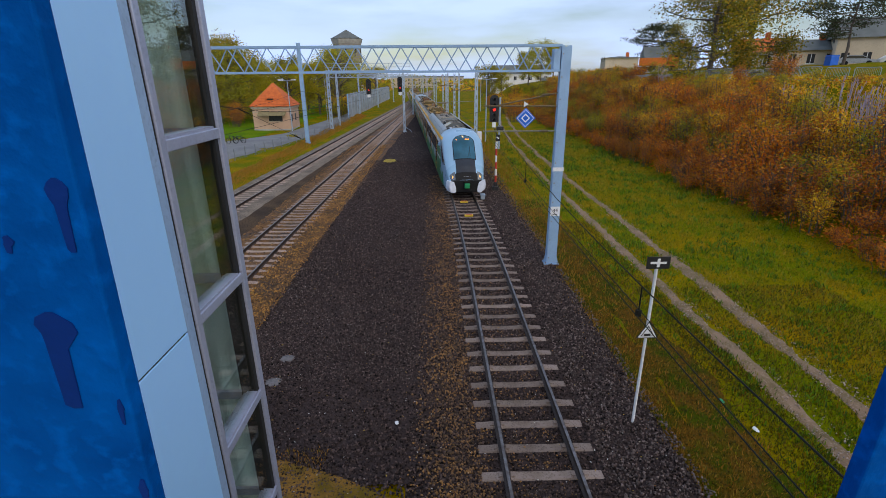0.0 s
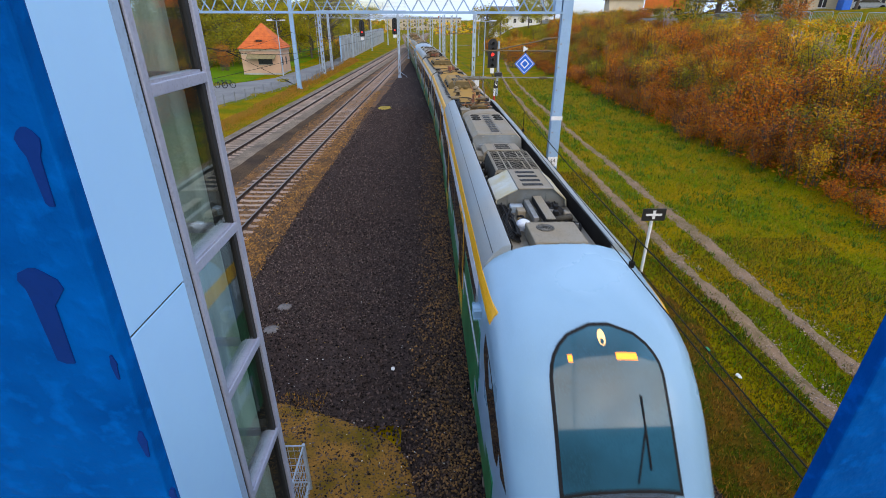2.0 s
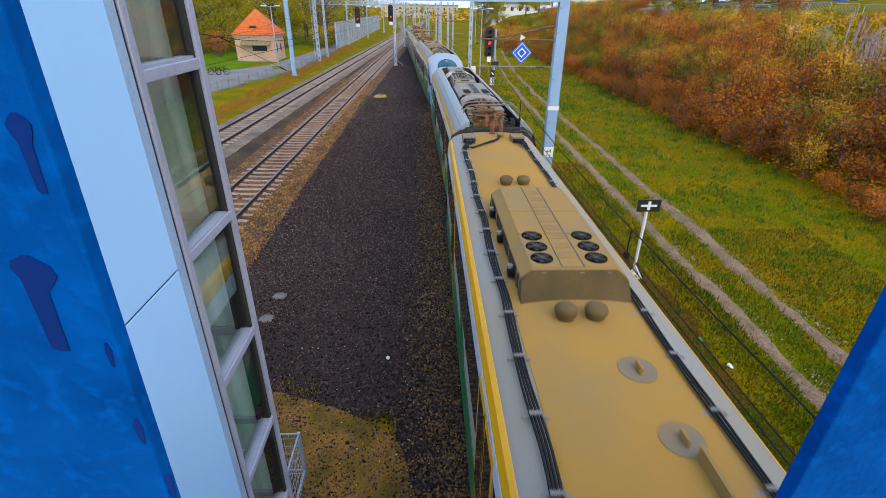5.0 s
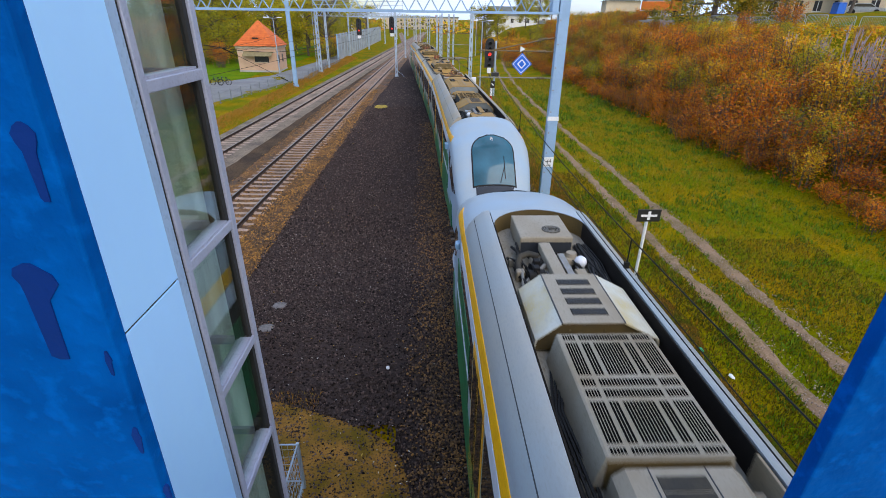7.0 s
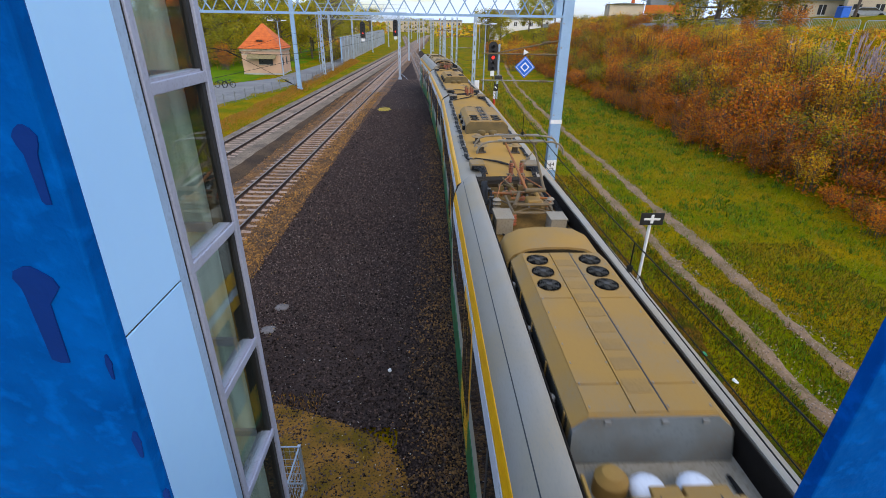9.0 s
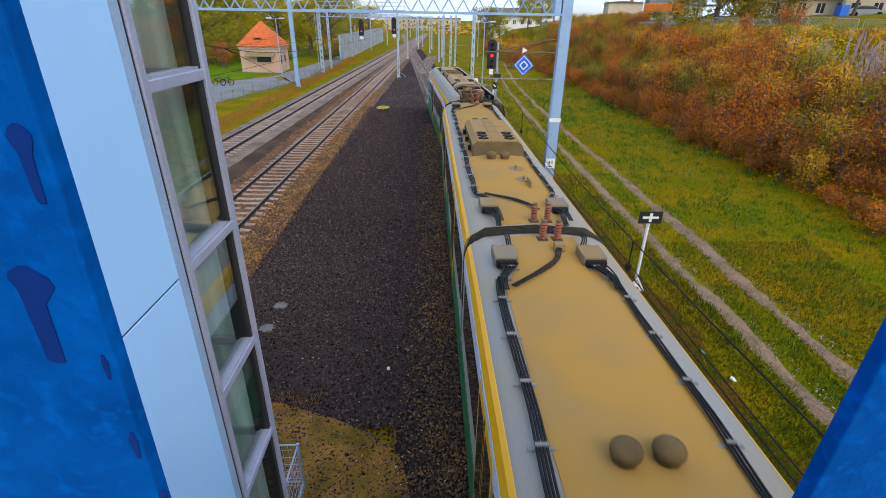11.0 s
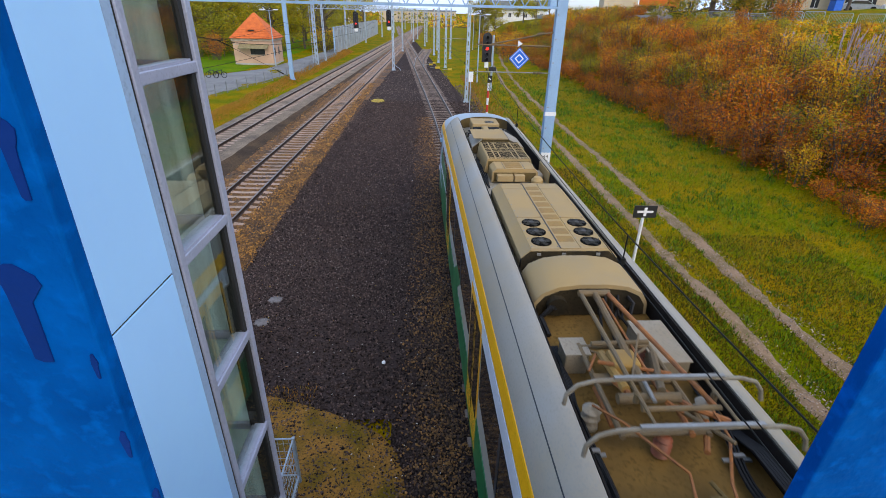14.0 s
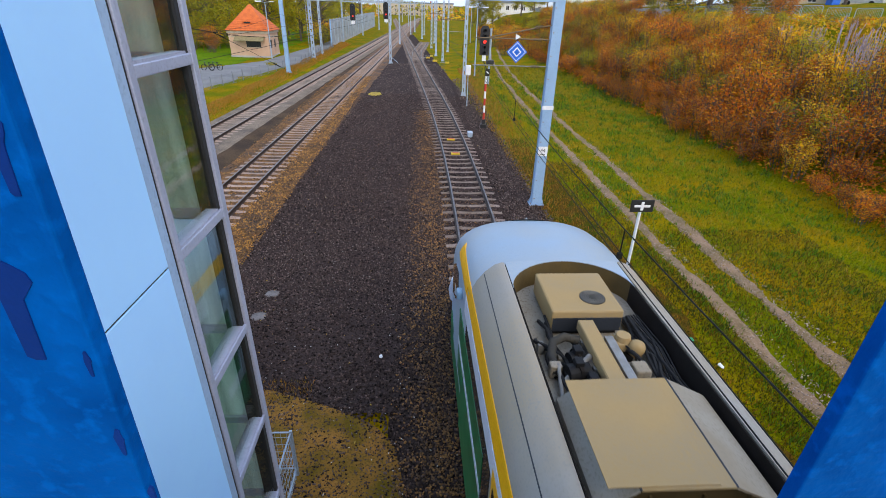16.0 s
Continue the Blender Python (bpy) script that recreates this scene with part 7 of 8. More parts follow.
bc = tagged(empty("portable_cabin", pose(46, 61, ground_z(46, 61) - .75)), "blue portable toilet cabin on the hilltop", "cabin")
part("body", one(box, -.5, .5, -.5, .5, 0, 1.75, .05), SIGNBLUE, bc)
part("roof", one(box, -.52, .52, -.52, .52, 1.75, 1.9, .08), SIGNBLUE, bc)
for x, y in ((49, 52), (38, 80)):
    ts_ = tagged(empty("road_sign", pose(x, y, ground_z(x, y))), "grey road sign post with small plates", "sign", "road signs")
    part("post", one(bar, (0, 0, 0), (0, 0, 3), .035, 8), GALV, ts_)
    part("plate", one(box, -.35, .35, -.04, -.02, 2.2, 2.9, .02), SIGNBLUE if x > 40 else GALV, ts_)

# ---- plants, stones, leaves ----
RNG = np.random.default_rng(7)
DARKGRASS = leaf_mat("dark_blades", ((.015, .022, .0), (.04, .055, .0), (.09, .07, .001), (.2, .085, .002)))
LUSH = leaf_mat("lush_blades", ((.02, .045, .0), (.06, .13, .0), (.1, .2, .001), (.16, .24, .001)))
PALEGRASS = leaf_mat("yellow_blades", ((.2, .18, .001), (.32, .26, .002), (.42, .24, .004), (.24, .24, .001)))


def scatter_mesh(name, pos, size, verts, faces, tilt=1.0, stretch=None):
    """One mesh of many small pieces, each turned and sized by chance."""
    n, k = len(pos), len(verts)
    a, b, c = (RNG.uniform(0, 2 * np.pi, n) for _ in range(3))
    b, c = (b - np.pi) * tilt, (c - np.pi) * tilt
    ca, sa, cb, sb_, cc, sc_ = np.cos(a), np.sin(a), np.cos(b), np.sin(b), np.cos(c), np.sin(c)
    rot = np.stack([np.stack([ca * cc - sa * sb_ * sc_, -sa * cb, ca * sc_ + sa * sb_ * cc], -1), np.stack([sa * cc + ca * sb_ * sc_, ca * cb, sa * sc_ - ca * sb_ * cc], -1), np.stack([-cb * sc_, sb_, cb * cc], -1)], 1)
    v = np.asarray(verts, float)[None] * np.asarray(size, float).reshape(n, 1, 1)
    if stretch is not None:
        v = v * stretch[:, None, :]
    v = np.einsum("nij,nkj->nki", rot, v) + np.asarray(pos)[:, None, :]
    f = np.asarray(faces)
    allf = (f[None] + (np.arange(n) * k)[:, None, None]).reshape(-1)
    me_ = bpy.data.meshes.new(name)
    me_.vertices.add(n * k), me_.loops.add(len(allf)), me_.polygons.add(n * len(f))
    me_.vertices.foreach_set("co", v.reshape(-1))
    me_.loops.foreach_set("vertex_index", allf.astype(np.int32))
    me_.polygons.foreach_set("loop_start", np.arange(0, len(allf), f.shape[1], dtype=np.int32))
    me_.update(calc_edges=True)
    return me_


LEAF_V, LEAF_F = [(-.5, 0, 0), (-.05, -.24, .08), (.55, 0, -.04), (.0, .24, .08)], [(0, 1, 2), (0, 2, 3)]
BLADE_V, BLADE_F = [(-.07, 0, 0), (.07, 0, 0), (.12, .1, 1)], [(0, 1, 2)]
ROCK_V = [(1, 0, 0), (-.9, .1, .1), (.1, .95, -.1), (-.1, -1, .1), (.1, .1, .75), (0, 0, -.7)]
ROCK_F = [(0, 2, 4), (2, 1, 4), (1, 3, 4), (3, 0, 4), (2, 0, 5), (1, 2, 5), (3, 1, 5), (0, 3, 5)]

# ballast stones
STONE_OCHRE = mat("ochre_stone", (.32, .155, .028), .9, c2=(.11, .06, .025), scale=3, fine=60, bump=.2, island=.85)
STONE_PALE = mat("pale_stone", (.4, .31, .26), .9, c2=(.22, .17, .14), scale=6, fine=40, island=.5)
def stones(name, n, x0, x1, y0, y1, material, lo, hi, z, keep=None, label="loose crushed stones of the track bed", flip=False):
    y = y0 * (y1 / y0) ** RNG.uniform(0, 1, n)
    x = RNG.uniform(x0, x1, n)
    if keep is not None:
        m_ = keep(x, y)
        x, y = x[m_], y[m_]
    s = RNG.uniform(lo, hi, len(x)) * (1 + y / 70)
    p = np.stack([x, y, z + RNG.uniform(-.01, .012, len(x))], -1)
    me_ = scatter_mesh(name, p, s, ROCK_V, ROCK_F, 1.0, RNG.uniform(.6, 1.2, (len(x), 3)))
    tagged(put(name, me_, material), label, "stones", kind="stuff")


def clear_of(line, phase, spacing):
    def keep(x, y):
        c = np.array([line(b) for b in y])
        near = np.abs((y - phase + spacing / 2) % spacing - spacing / 2) < .15
        return (np.abs(np.abs(x - c) - .7535) > .09) & ~(near & (np.abs(x - c) < 1.27))
    return keep


TRAIN_CLEAR, MID_CLEAR = clear_of(line_train, 7.64, .7766), clear_of(line_mid, 7.3, .62)


stones("ballast_stones", 64000, -8.2, 3.05, 5.5, 48, STONE, .018, .042, -.19, TRAIN_CLEAR)
stones("ballast_stones", 16000, -3.2, -.9, 5.5, 40, STONE_BROWN, .018, .04, -.18, lambda x, y: (RNG.uniform(0, 1, len(x)) > np.abs(x + 1.75) / 1.1) & TRAIN_CLEAR(x, y), "brown rusty stones along the sleeper ends")
stones("ballast_stones", 7000, 1.35, 3.3, 7, 60, GREYSTONE, .016, .04, -.185, TRAIN_CLEAR, "grey-brown stones beside the track")
# Lighter stones from y 11 on paint the nearer ballast as shaded.
stones("ballast_stones", 22000, -8.2, 1, 11, 75, GREYSTONE, .012, .03, -.185, TRAIN_CLEAR, "lighter stones that leave the near ballast dark as if shaded")
stones("ballast_stones", 1600, -.7, .7, 5.5, 20, STONE_BROWN, .015, .032, -.185, TRAIN_CLEAR)
stones("ballast_stones", 15000, -12.4, -8.1, 9, 60, STONE_BROWN, .02, .045, -.185, MID_CLEAR, "brown stones and leaves on the middle track bed")
stones("ballast_stones", 5500, -9.5, -8.05, 9, 60, STONE_OCHRE, .02, .045, -.18, None, "ochre stones and dead leaves on the shoulder")
stones("rut_stones", 3500, 6.3, 9.1, 6, 30, STONE_PALE, .01, .03, -.24, lambda x, y: (np.abs(x - 6.85) < .45) | (np.abs(x - 8.55) < .45), "small pale stones in the wheel ruts")
stones("soil_crumbs", 6000, -7.3, -2.6, 3.5, 8, STONE_BROWN, .004, .012, -.172, lambda x, y: x < -2.75 - 1.2 * np.maximum(0, y - 6.2), "small stones in the sandy soil")

stones("edge_stones", 1500, -6.8, -2.3, 5.0, 8.7, STONE, .008, .022, -.168, lambda x, y: np.abs(x - np.interp(y, (5.0, 6.2, 6.67, 7.14, 7.49, 7.74, 7.92, 8.19, 8.6), (-2.45, -2.74, -2.99, -3.38, -3.9, -4.43, -4.96, -5.65, -6.6))) < RNG.uniform(0, .75, len(x)), "dark stones straying onto the soil")
# fallen leaves and scraps
LEAFBITS = leaf_mat("fallen_leaves", ((.4, .25, .02), (.3, .12, .02), (.45, .32, .04), (.2, .09, .02)))
SCRAP = leaf_mat("pale_scraps", ((.6, .6, .58), (.45, .42, .38), (.3, .28, .25), (.55, .5, .4)))
for nm, n, m_, x0, x1, lo, hi, lab in (("fallen_leaves", 500, LEAFBITS, -8, 3, .03, .07, "yellow leaves scattered on the ballast"), ("fallen_leaves", 1500, LEAFBITS, -12.5, -8, .04, .09, "brown leaves lying along the middle track"), ("pale_scraps", 700, SCRAP, -8, 3, .025, .06, "pale stone chips on the ballast")):
    yy = 5.5 * 7 ** RNG.uniform(0, 1, n)
    p = np.stack([RNG.uniform(x0, x1, n), yy, np.full(n, -.155)], -1)
    tagged(put(nm, scatter_mesh(nm, p, RNG.uniform(lo, hi, n), LEAF_V, LEAF_F, .12), m_), lab, "litter", kind="stuff")
for x, y, s, m_, lab in ((5.25, 8.85, .065, WHITEPAINT, "crumpled white plastic scrap in the grass"), (5.05, 9.9, .06, COUPLER, "small green plastic scrap in the grass"), (-3.15, 9.31, .045, WHITEPAINT, "white scrap on the ballast")):
    bm = bmesh.new()
    bmesh.ops.create_icosphere(bm, subdivisions=2, radius=s)
    for v in bm.verts:
        v.co = v.co * (1 + .6 * noise.noise(v.co * 12 / s * .1)) * Vector((1, 1.3, .5))
    o = tagged(part("plastic_scrap", bm, m_), lab, "litter", "scraps")
    o.location = (x, y, -.2 + s * .4)


# grass
def turf(name, n, x0, x1, y0, y1, material, lo, hi, keep, label):
    y = y0 * (y1 / y0) ** RNG.uniform(0, 1, n)
    x = RNG.uniform(x0, x1, n)
    m_ = keep(x, y)
    x, y = x[m_], y[m_]
    z = np.array([ground_z(a, b) for a, b in zip(x, y)])
    s = RNG.uniform(lo, hi, len(x)) * (1 + y / 60)
    me_ = scatter_mesh(name, np.stack([x, y, z - .01], -1), s, BLADE_V, BLADE_F, .16, np.stack([1.3 + y / 25, np.ones(len(x)), np.ones(len(x))], -1))
    tagged(put(name, me_, material), label, "grass", kind="stuff")


def off_ruts(x, y):
    w = .08 + .34 * RNG.uniform(0, 1, len(x))
    c = .012 * np.maximum(0, y - 26) + .0009 * np.maximum(0, y - 40) ** 2
    return (np.abs(x - 6.85 - c) > w) & (np.abs(x - 8.55 - c) > w)


def patchy(sign, level):
    def keep(x, y):
        v = np.array([.6 * noise.noise(Vector((a * .35, b * .22, 21))) + .8 * noise.noise(Vector((a * 1.5, b * 1.1, 4))) for a, b in zip(x, y)])
        return (sign * v > level) & off_ruts(x, y)
    return keep


turf("grass", 60000, 3.1, 17, 5.5, 75, BLADE, .05, .13, lambda x, y: off_ruts(x, y) & ((x > 6.2) | (y > 28) | (RNG.uniform(0, 1, len(x)) < .25)), "short green and yellow autumn grass")
turf("dark_grass", 26000, 3.1, 6.5, 5.5, 26, DARKGRASS, .04, .11, off_ruts, "dark trodden grass beside the ballast")
turf("dark_grass", 34000, 5.6, 13, 5.5, 17, DARKGRASS, .04, .11, off_ruts, "dark grass on the near part of the meadow")
turf("lush_grass", 60000, 5.4, 17, 5.5, 60, LUSH, .06, .17, patchy(1, .12), "darker lush grass tufts")
turf("yellow_grass", 42000, 6.4, 17, 11, 75, PALEGRASS, .05, .13, patchy(-1, .15), "yellowed grass patches")
turf("dry_grass", 24000, 2.7, 5.6, 5.5, 70, DRY, .06, .15, lambda x, y: RNG.uniform(2.6, 5.7, len(x)) > x, "rusty dry grass along the ballast edge")
turf("rusty_plants", 1600, -6.6, -4.6, 7.5, 8.6, DRY, .08, .2, lambda x, y: np.abs(y - 8.15 - .1 * (x + 5.6)) < .3, "low rusty plants at the edge of the soil")
turf("dry_grass", 14000, -19.5, -17.3, 30, 110, DRY, .05, .12, lambda x, y: x < -15.9 + (y - 25) * .039 - 1.9, "rusty dry grass along the outer track")
turf("dry_grass", 9000, -8.4, -2.6, 3.4, 8.3, DRY, .04, .12, lambda x, y: (RNG.uniform(0, 1, len(x)) < .5) & (x < -2.7 - 1.2 * np.maximum(0, y - 6.2)), "tufts of dead grass on bare soil")

# bushes
BARK = mat("grey_bark", (.12, .095, .075), .9, c2=(.08, .065, .05), scale=6, fine=30, bump=.5)
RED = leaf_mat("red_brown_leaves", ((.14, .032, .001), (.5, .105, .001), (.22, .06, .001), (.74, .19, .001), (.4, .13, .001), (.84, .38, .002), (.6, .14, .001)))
GOLD = leaf_mat("golden_leaves", ((.74, .4, .001), (.42, .15, .001), (.88, .53, .002), (.62, .42, .001), (.3, .12, .001), (.8, .25, .001), (.52, .42, .001), (.84, .46, .001)))
OLIVE = leaf_mat("olive_leaves", ((.18, .2, .006), (.3, .31, .008), (.46, .4, .01), (.12, .14, .006), (.55, .38, .01)))
ORANGE_L = leaf_mat("orange_leaves", ((.86, .2, .001), (.34, .09, .001), (.74, .15, .001), (.7, .38, .002), (.58, .2, .001), (.24, .08, .001), (.9, .34, .001)))
NEEDLE = leaf_mat("pine_needles", ((.03, .045, .014), (.05, .07, .02), (.075, .09, .025)))


def bush(name, r, h, leaves, leaf, material, stems, label, stem_m=None, spread=1.0):
    b = tagged(empty(name), label, "bush", "bushes on the slope")
    bm = bmesh.new()
    tips = []
    for i in range(stems):
        a, t = random.uniform(0, 6.28), random.uniform(.25, 1)
        tip = Vector((r * t * math.cos(a), r * t * math.sin(a), h * random.uniform(.6, 1.1) * (1 - .3 * t * spread)))
        mid_ = Vector((tip.x * .72, tip.y * .72, tip.z * .45)) + Vector((random.uniform(-.1, .1), random.uniform(-.1, .1), 0))
        tube(bm, [(tip.x * .6, tip.y * .6, -.25), mid_, tip], .013, 4)
        tips += [mid_.lerp(tip, f) for f in (0, .2, .4, .6, .8, 1, 1.06)]
        for _ in range(3):
            q = mid_.lerp(tip, random.uniform(.1, .9))
            e = q + Vector((random.uniform(-.35, .35) * spread, random.uniform(-.35, .35) * spread, random.uniform(.2, .6)))
            tube(bm, [q, e], .01, 3)
            tips.append(e)
    part("stem", bm, stem_m or BARK, b)["kind"] = "stuff"
    if leaves:
        t = np.array([tuple(q) for q in tips])
        p = t[RNG.integers(0, len(t), leaves)] + RNG.normal(0, .125, (leaves, 3)) * np.array([r / 1.1, r / 1.1, 1.2])
        p[:, 2] = np.abs(p[:, 2])
        o = put("leaves", scatter_mesh("leaves", p, RNG.uniform(.5, 1.4, leaves) * leaf, LEAF_V, LEAF_F), material, b)
        o["kind"] = "stuff"
    return b


YELLOWGREEN = leaf_mat("yellow_green_leaves", ((.13, .16, .001), (.34, .35, .001), (.5, .45, .001), (.2, .13, .001), (.62, .42, .002), (.3, .32, .001)))
LILAC = mat("pale_lilac_twigs", (.42, .34, .40), .9, c2=(.28, .22, .24), scale=4, fine=30)
KINDS = [bush("bush", 1.1, 1.6, 2100, .1, RED, 26, "low red-brown autumn bush on the slope"), bush("bush", 1.2, 2.5, 2200, .1, RED, 28, "tall red-brown autumn bush on the slope"), bush("bush", .95, 3.0, 2100, .1, GOLD, 28, "golden yellow autumn bush on the slope"), bush("bush", 1.1, 2.7, 2100, .1, YELLOWGREEN, 28, "yellow-green bush on the slope"), bush("bush", .8, 2.9, 120, .09, GOLD, 18, "bare pale lilac-grey twiggy bush", LILAC, .3), bush("bush", 1.0, 2.6, 2100, .1, ORANGE_L, 26, "bright orange autumn bush on the slope"), bush("bush", 1.0, 2.2, 800, .1, RED, 34, "half-bare brown bush with thin stems", BARK, .7)]
spots, tries = [], 0
while len(spots) < 380 and tries < 40000:
    tries += 1
    y = 13 * (118 / 13) ** random.random() if random.random() < .7 else random.uniform(13, 118)
    edge = 16.5 + .7 * noise.noise(Vector((y * .15, 0, 5))) - (.04 * max(0, 24 - y))
    x = random.uniform(edge, 30.5)
    gap = .86 + .012 * y
    if all((x - a) ** 2 + (y - b) ** 2 > gap * gap for a, b in spots):
        spots.append((x, y))
used = set()
for x, y in spots:
    u = (x - 16.3) / 13
    n_ = noise.noise(Vector((x * .16, y * .09, 11)))
    k = random.random()
    if u < .2:
        i = 0 if k < .4 else 6 if k < .5 else 1 if k < .75 else 5 if k < .92 else 2
    elif u < .5:
        i = 1 if k < .08 else 6 if k < .13 else 5 if k < .5 else 2 if k < .86 else 3
        if n_ > .1:
            i = 6 if k < .12 else 1 if k < .3 else 3 if k < .58 else 2 if k < .85 else 5
    else:
        i = 2 if k < .42 else 3 if k < .8 else 5 if k < .93 else 1
    if y > 48 and .12 < u < .6:
        i = 5 if k < .34 else 3 if k < .62 else 2 if k < .9 else 1
    if 22.2 < x < 25.4 and 27 < y < 37 and k < .5 or 24 < x < 29 and 60 < y < 68 and k < .6:
        i = 4
    if x > 27.6 and 24 < y < 75 and k < .6:
        continue
    s = random.uniform(.8, 1.25) * (.8 if y < 21 else .7 if y < 40 and u > .55 else 1) * (.7 if u < .1 else 1.1 if u < .6 else .42 if (y < 75 and u > .7) else .8)
    m_ = pose(x, y, ground_z(x, y) - .05, 0, 0, random.uniform(0, 360))
    if i in used:
        c = copy_thing(KINDS[i], m_)
        c.scale = (s * random.uniform(1, 1.5), s * random.uniform(1, 1.5), s)
    else:
        used.add(i)
        KINDS[i].matrix_world = m_
for i in range(7):
    if i not in used:
        KINDS[i].matrix_world = pose(22 + i, 40, ground_z(22 + i, 40))


# undergrowth between the bushes; its red-brown part paints the dark near the ground
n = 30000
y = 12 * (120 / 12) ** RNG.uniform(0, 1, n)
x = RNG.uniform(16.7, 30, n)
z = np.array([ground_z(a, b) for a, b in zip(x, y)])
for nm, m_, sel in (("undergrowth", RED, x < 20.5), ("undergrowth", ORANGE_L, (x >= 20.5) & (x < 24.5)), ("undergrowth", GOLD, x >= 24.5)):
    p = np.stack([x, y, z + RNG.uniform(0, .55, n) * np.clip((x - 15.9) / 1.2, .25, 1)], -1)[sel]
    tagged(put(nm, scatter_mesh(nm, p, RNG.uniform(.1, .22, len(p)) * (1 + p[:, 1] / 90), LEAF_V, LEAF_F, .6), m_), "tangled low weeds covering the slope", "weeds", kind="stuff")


OAKLEAF = leaf_mat("oak_leaves", ((.08, .09, .002), (.18, .18, .002), (.32, .25, .003), (.5, .28, .003)))


def tree(name, h, r, leaves, leaf, material, label, bare=.35, pine=False, seed=1, droop=0):
    rng = random.Random(seed)
    t = tagged(empty(name), label, "tree", "trees")
    bm = bmesh.new()
    tips = []
    top = Vector((rng.uniform(-.4, .4), rng.uniform(-.4, .4), h * .92))
    trunk = [Vector((0, 0, -.4)), Vector((.1, .05, h * .2)), Vector((-.1, .12, h * .45)), Vector((.1, -.1, h * .7)), top]
    for i, (a, b) in enumerate(zip(trunk, trunk[1:])):
        bar(bm, a, b, h * .022 * (1 - .22 * i), 8, h * .022 * (1 - .22 * (i + 1)), False)
    for i in range(26 if pine else 22 if not droop else 34):
        f = bare + (1 - bare) * (i + .5) / (24 if not droop else 36)
        base = trunk[0].lerp(trunk[-1], min(.97, f))
        ang = rng.uniform(0, 6.28)
        env = math.sin(math.pi * min(1, (f - bare) / (1 - bare) * .85 + .18)) ** .6
        ln = r * env * rng.uniform(.65, 1.15)
        end = base + Vector((ln * math.cos(ang), ln * math.sin(ang), ln * (rng.uniform(.0, .25) if pine else rng.uniform(.25 - droop * 1.6, .7 - droop))))
        mid_ = base.lerp(end, .5) + Vector((0, 0, -.06 * ln))
        bar(bm, base, mid_, h * .008, 5, h * .005, False), bar(bm, mid_, end, h * .005, 5, h * .002, False)
        tips += [end, mid_.lerp(end, .6), mid_.lerp(end, .25)]
        for _ in range(4):
            q = mid_.lerp(end, rng.uniform(0, 1))
            e = q + Vector((rng.uniform(-1, 1), rng.uniform(-1, 1), rng.uniform(-.1, .7))) * (r * .28)
            bar(bm, q, e, h * .0025, 4, h * .001, False)
            tips.append(e)
    part("trunk", bm, BARK, t, "grey-brown trunk with limbs")
    q = np.array([tuple(v) for v in tips])
    p = q[RNG.integers(0, len(q), leaves)] + RNG.normal(0, 1, (leaves, 3)) * np.array([r * .11, r * .11, r * (.035 if pine else .1)])
    o = put("crown", scatter_mesh("crown", p, RNG.uniform(.6, 1.3, leaves) * leaf, LEAF_V, LEAF_F), material, t)
    o["kind"] = "stuff"
    return t


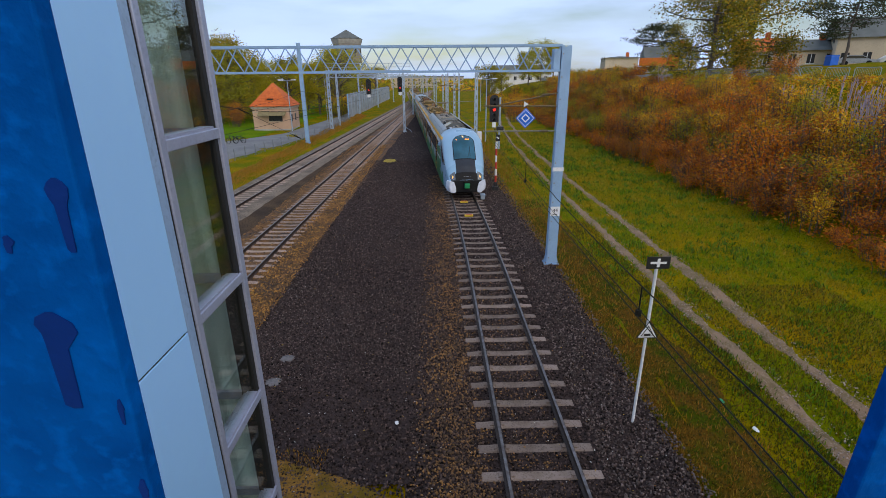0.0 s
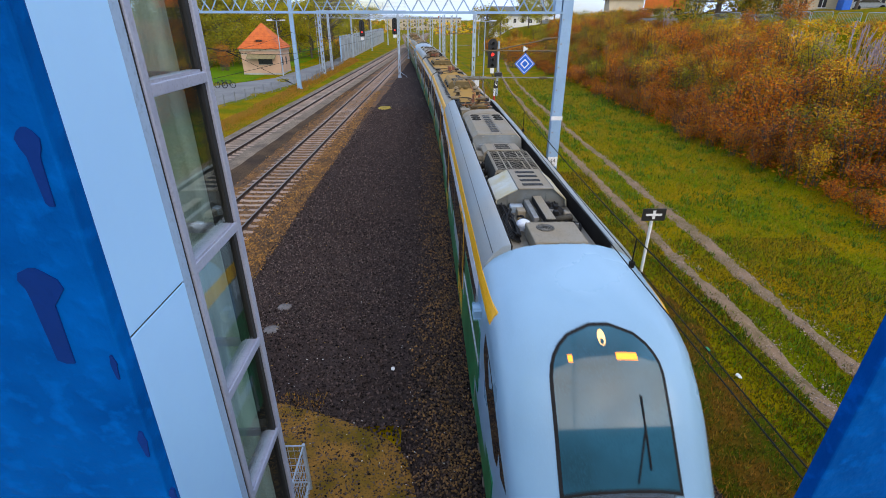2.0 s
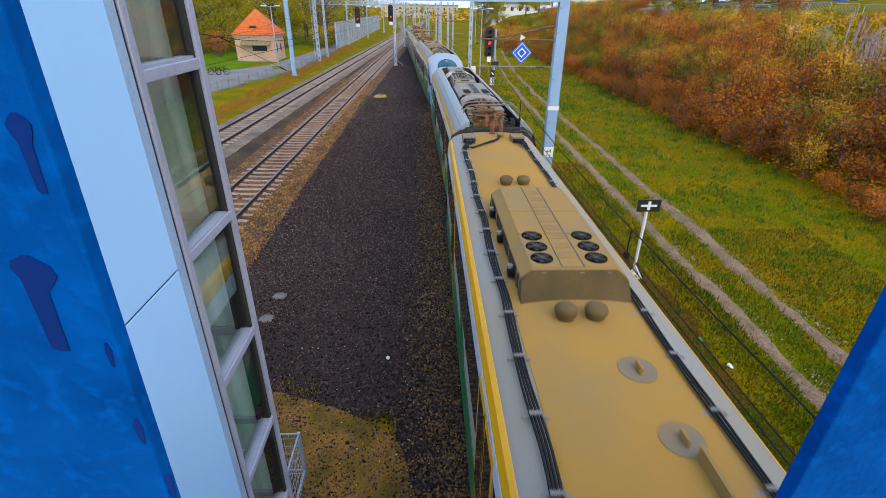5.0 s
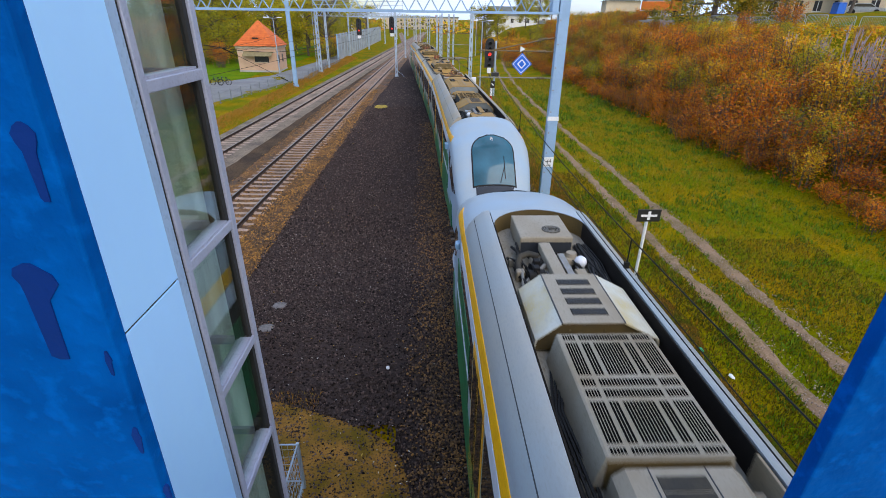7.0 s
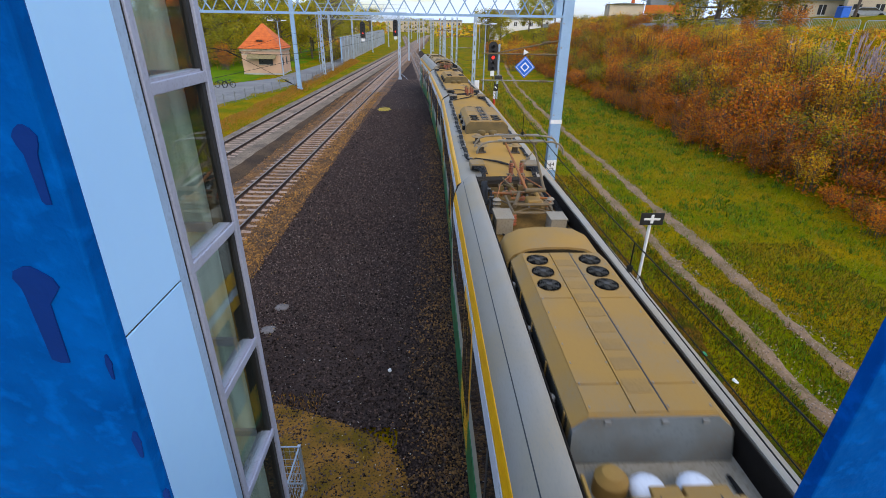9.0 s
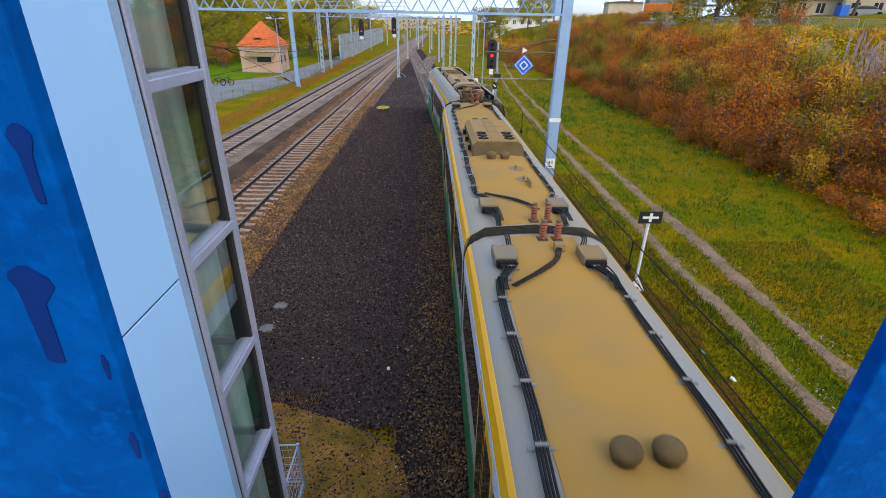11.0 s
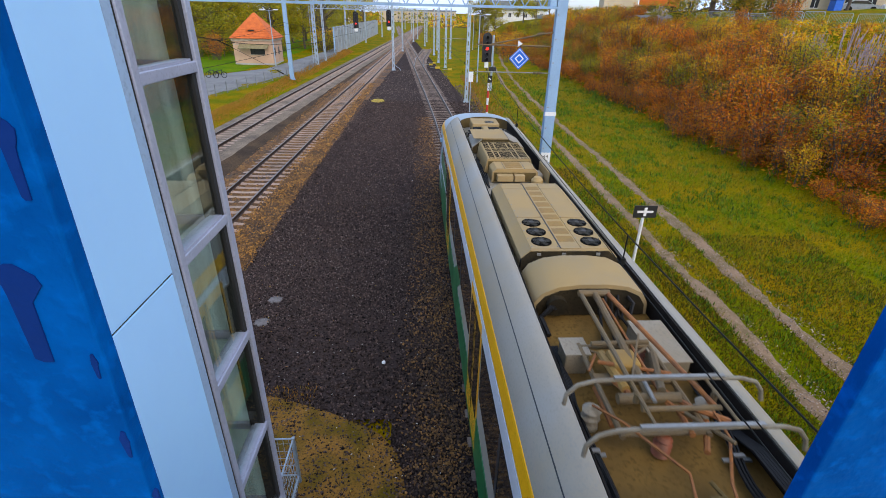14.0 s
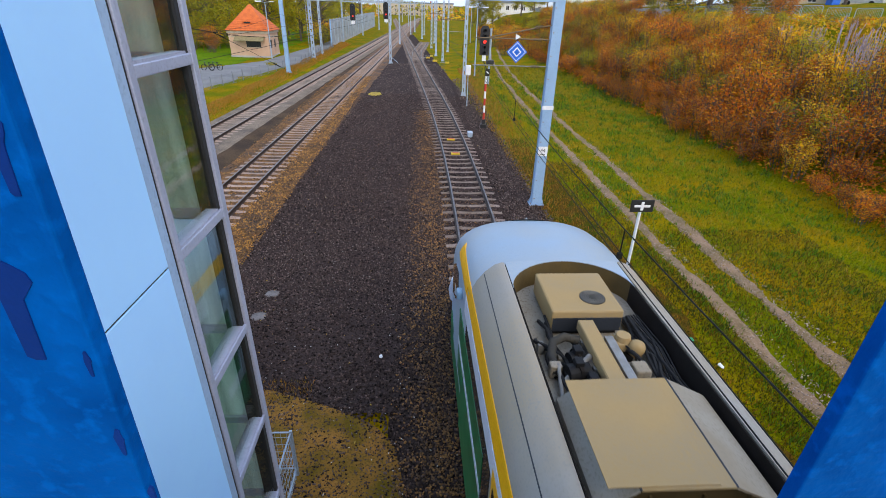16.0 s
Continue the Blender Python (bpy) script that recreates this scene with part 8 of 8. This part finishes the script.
OAK = tree("tree", 16, 6.0, 17000, .28, OAKLEAF, "tall broad oak turning from green to gold", .04, seed=3, droop=.3)
OAK_B = tree("tree", 14, 5.2, 9000, .3, OLIVE, "tall olive and gold autumn tree", .15, seed=5)
GOLD_T = tree("tree", 11, 4.2, 7000, .3, YELLOWGREEN, "yellow-green autumn tree in the park", .2, seed=8)
PINE = tree("tree", 9.2, 5.0, 7000, .26, NEEDLE, "dark pine with spreading limbs", .42, True, seed=12)
BARE_T = tree("tree", 13, 4.5, 500, .25, OLIVE, "nearly bare tall tree", .25, seed=15)
PLACES = {OAK: [(30.7, 60), (36.2, 62), (-41, 96), (-58, 128), (-70, 100), (60, 132)], OAK_B: [(-44, 108), (-36, 118), (-52, 150), (-26, 126), (-34, 140), (-62, 170), (25, 128), (-39, 92), (-50, 96), (-56, 110), (-48, 118), (-66, 140), (-28, 140)], GOLD_T: [(-33, 106), (-28, 112), (-40, 128), (-24, 150), (-30, 165), (-47, 92), (-38, 100), (-52, 104), (-60, 112), (-44, 120), (-35, 130), (14, 150), (20, 165), (26, 150), (31, 140), (-24, 190)], PINE: [(48.3, 62), (55, 60), (43, 106)], BARE_T: [(-25, 118), (-29, 132), (-22, 170), (18, 210), (-31, 150), (-26.5, 124), (-23.5, 112), (-43, 92)]}
for src, pts in PLACES.items():
    for i, (x, y) in enumerate(pts):
        s = random.Random(x * 7 + y).uniform(.8, 1.12)
        m_ = pose(x, y, ground_z(x, y), 0, 0, (x * 37 + y * 11) % 360)
        if i == 0:
            src.matrix_world = m_
        else:
            c = copy_thing(src, m_)
            c.scale = (s, s, s)
# hedge at the foot of the park trees
for i, (x, y) in enumerate([(-35, 92), (-38, 90), (-41, 88), (-45, 86), (-33, 98), (-30, 102), (-24, 108), (-22.5, 104), (-36, 84), (-23, 116), (13, 92), (15, 104), (13.5, 112), (17, 122), (15, 130), (20, 135), (12, 122), (18, 112)]):
    c = copy_thing(KINDS[(3, 2, 3, 5, 2)[i % 5] if x < 0 else (2, 5, 2)[i % 3]], pose(x, y, ground_z(x, y), 0, 0, i * 50))
    c.scale = (1.9, 1.9, 1.5)

# far woods on the horizon
for nm, y0, n, m_, lab in (("far_woods", 420, 16000, OLIVE, "distant autumn woods along the horizon"), ("far_woods", 300, 9000, GOLD, "distant golden trees beyond the station")):
    x = RNG.uniform(-500, 520, n)
    keep = (np.abs(x + 14) > 14) | (y0 > 350)
    x = x[keep]
    hh = 7 + 5 * np.array([noise.noise(Vector((a * .03, y0, 0))) for a in x])
    p = np.stack([x, y0 + RNG.uniform(-18, 18, len(x)), RNG.uniform(-.5, 1, len(x)) * np.maximum(hh, 2)], -1)
    tagged(put(nm, scatter_mesh(nm, p, RNG.uniform(1.6, 3.4, len(x)), LEAF_V, LEAF_F), m_), lab, "woods", kind="stuff")

motions()
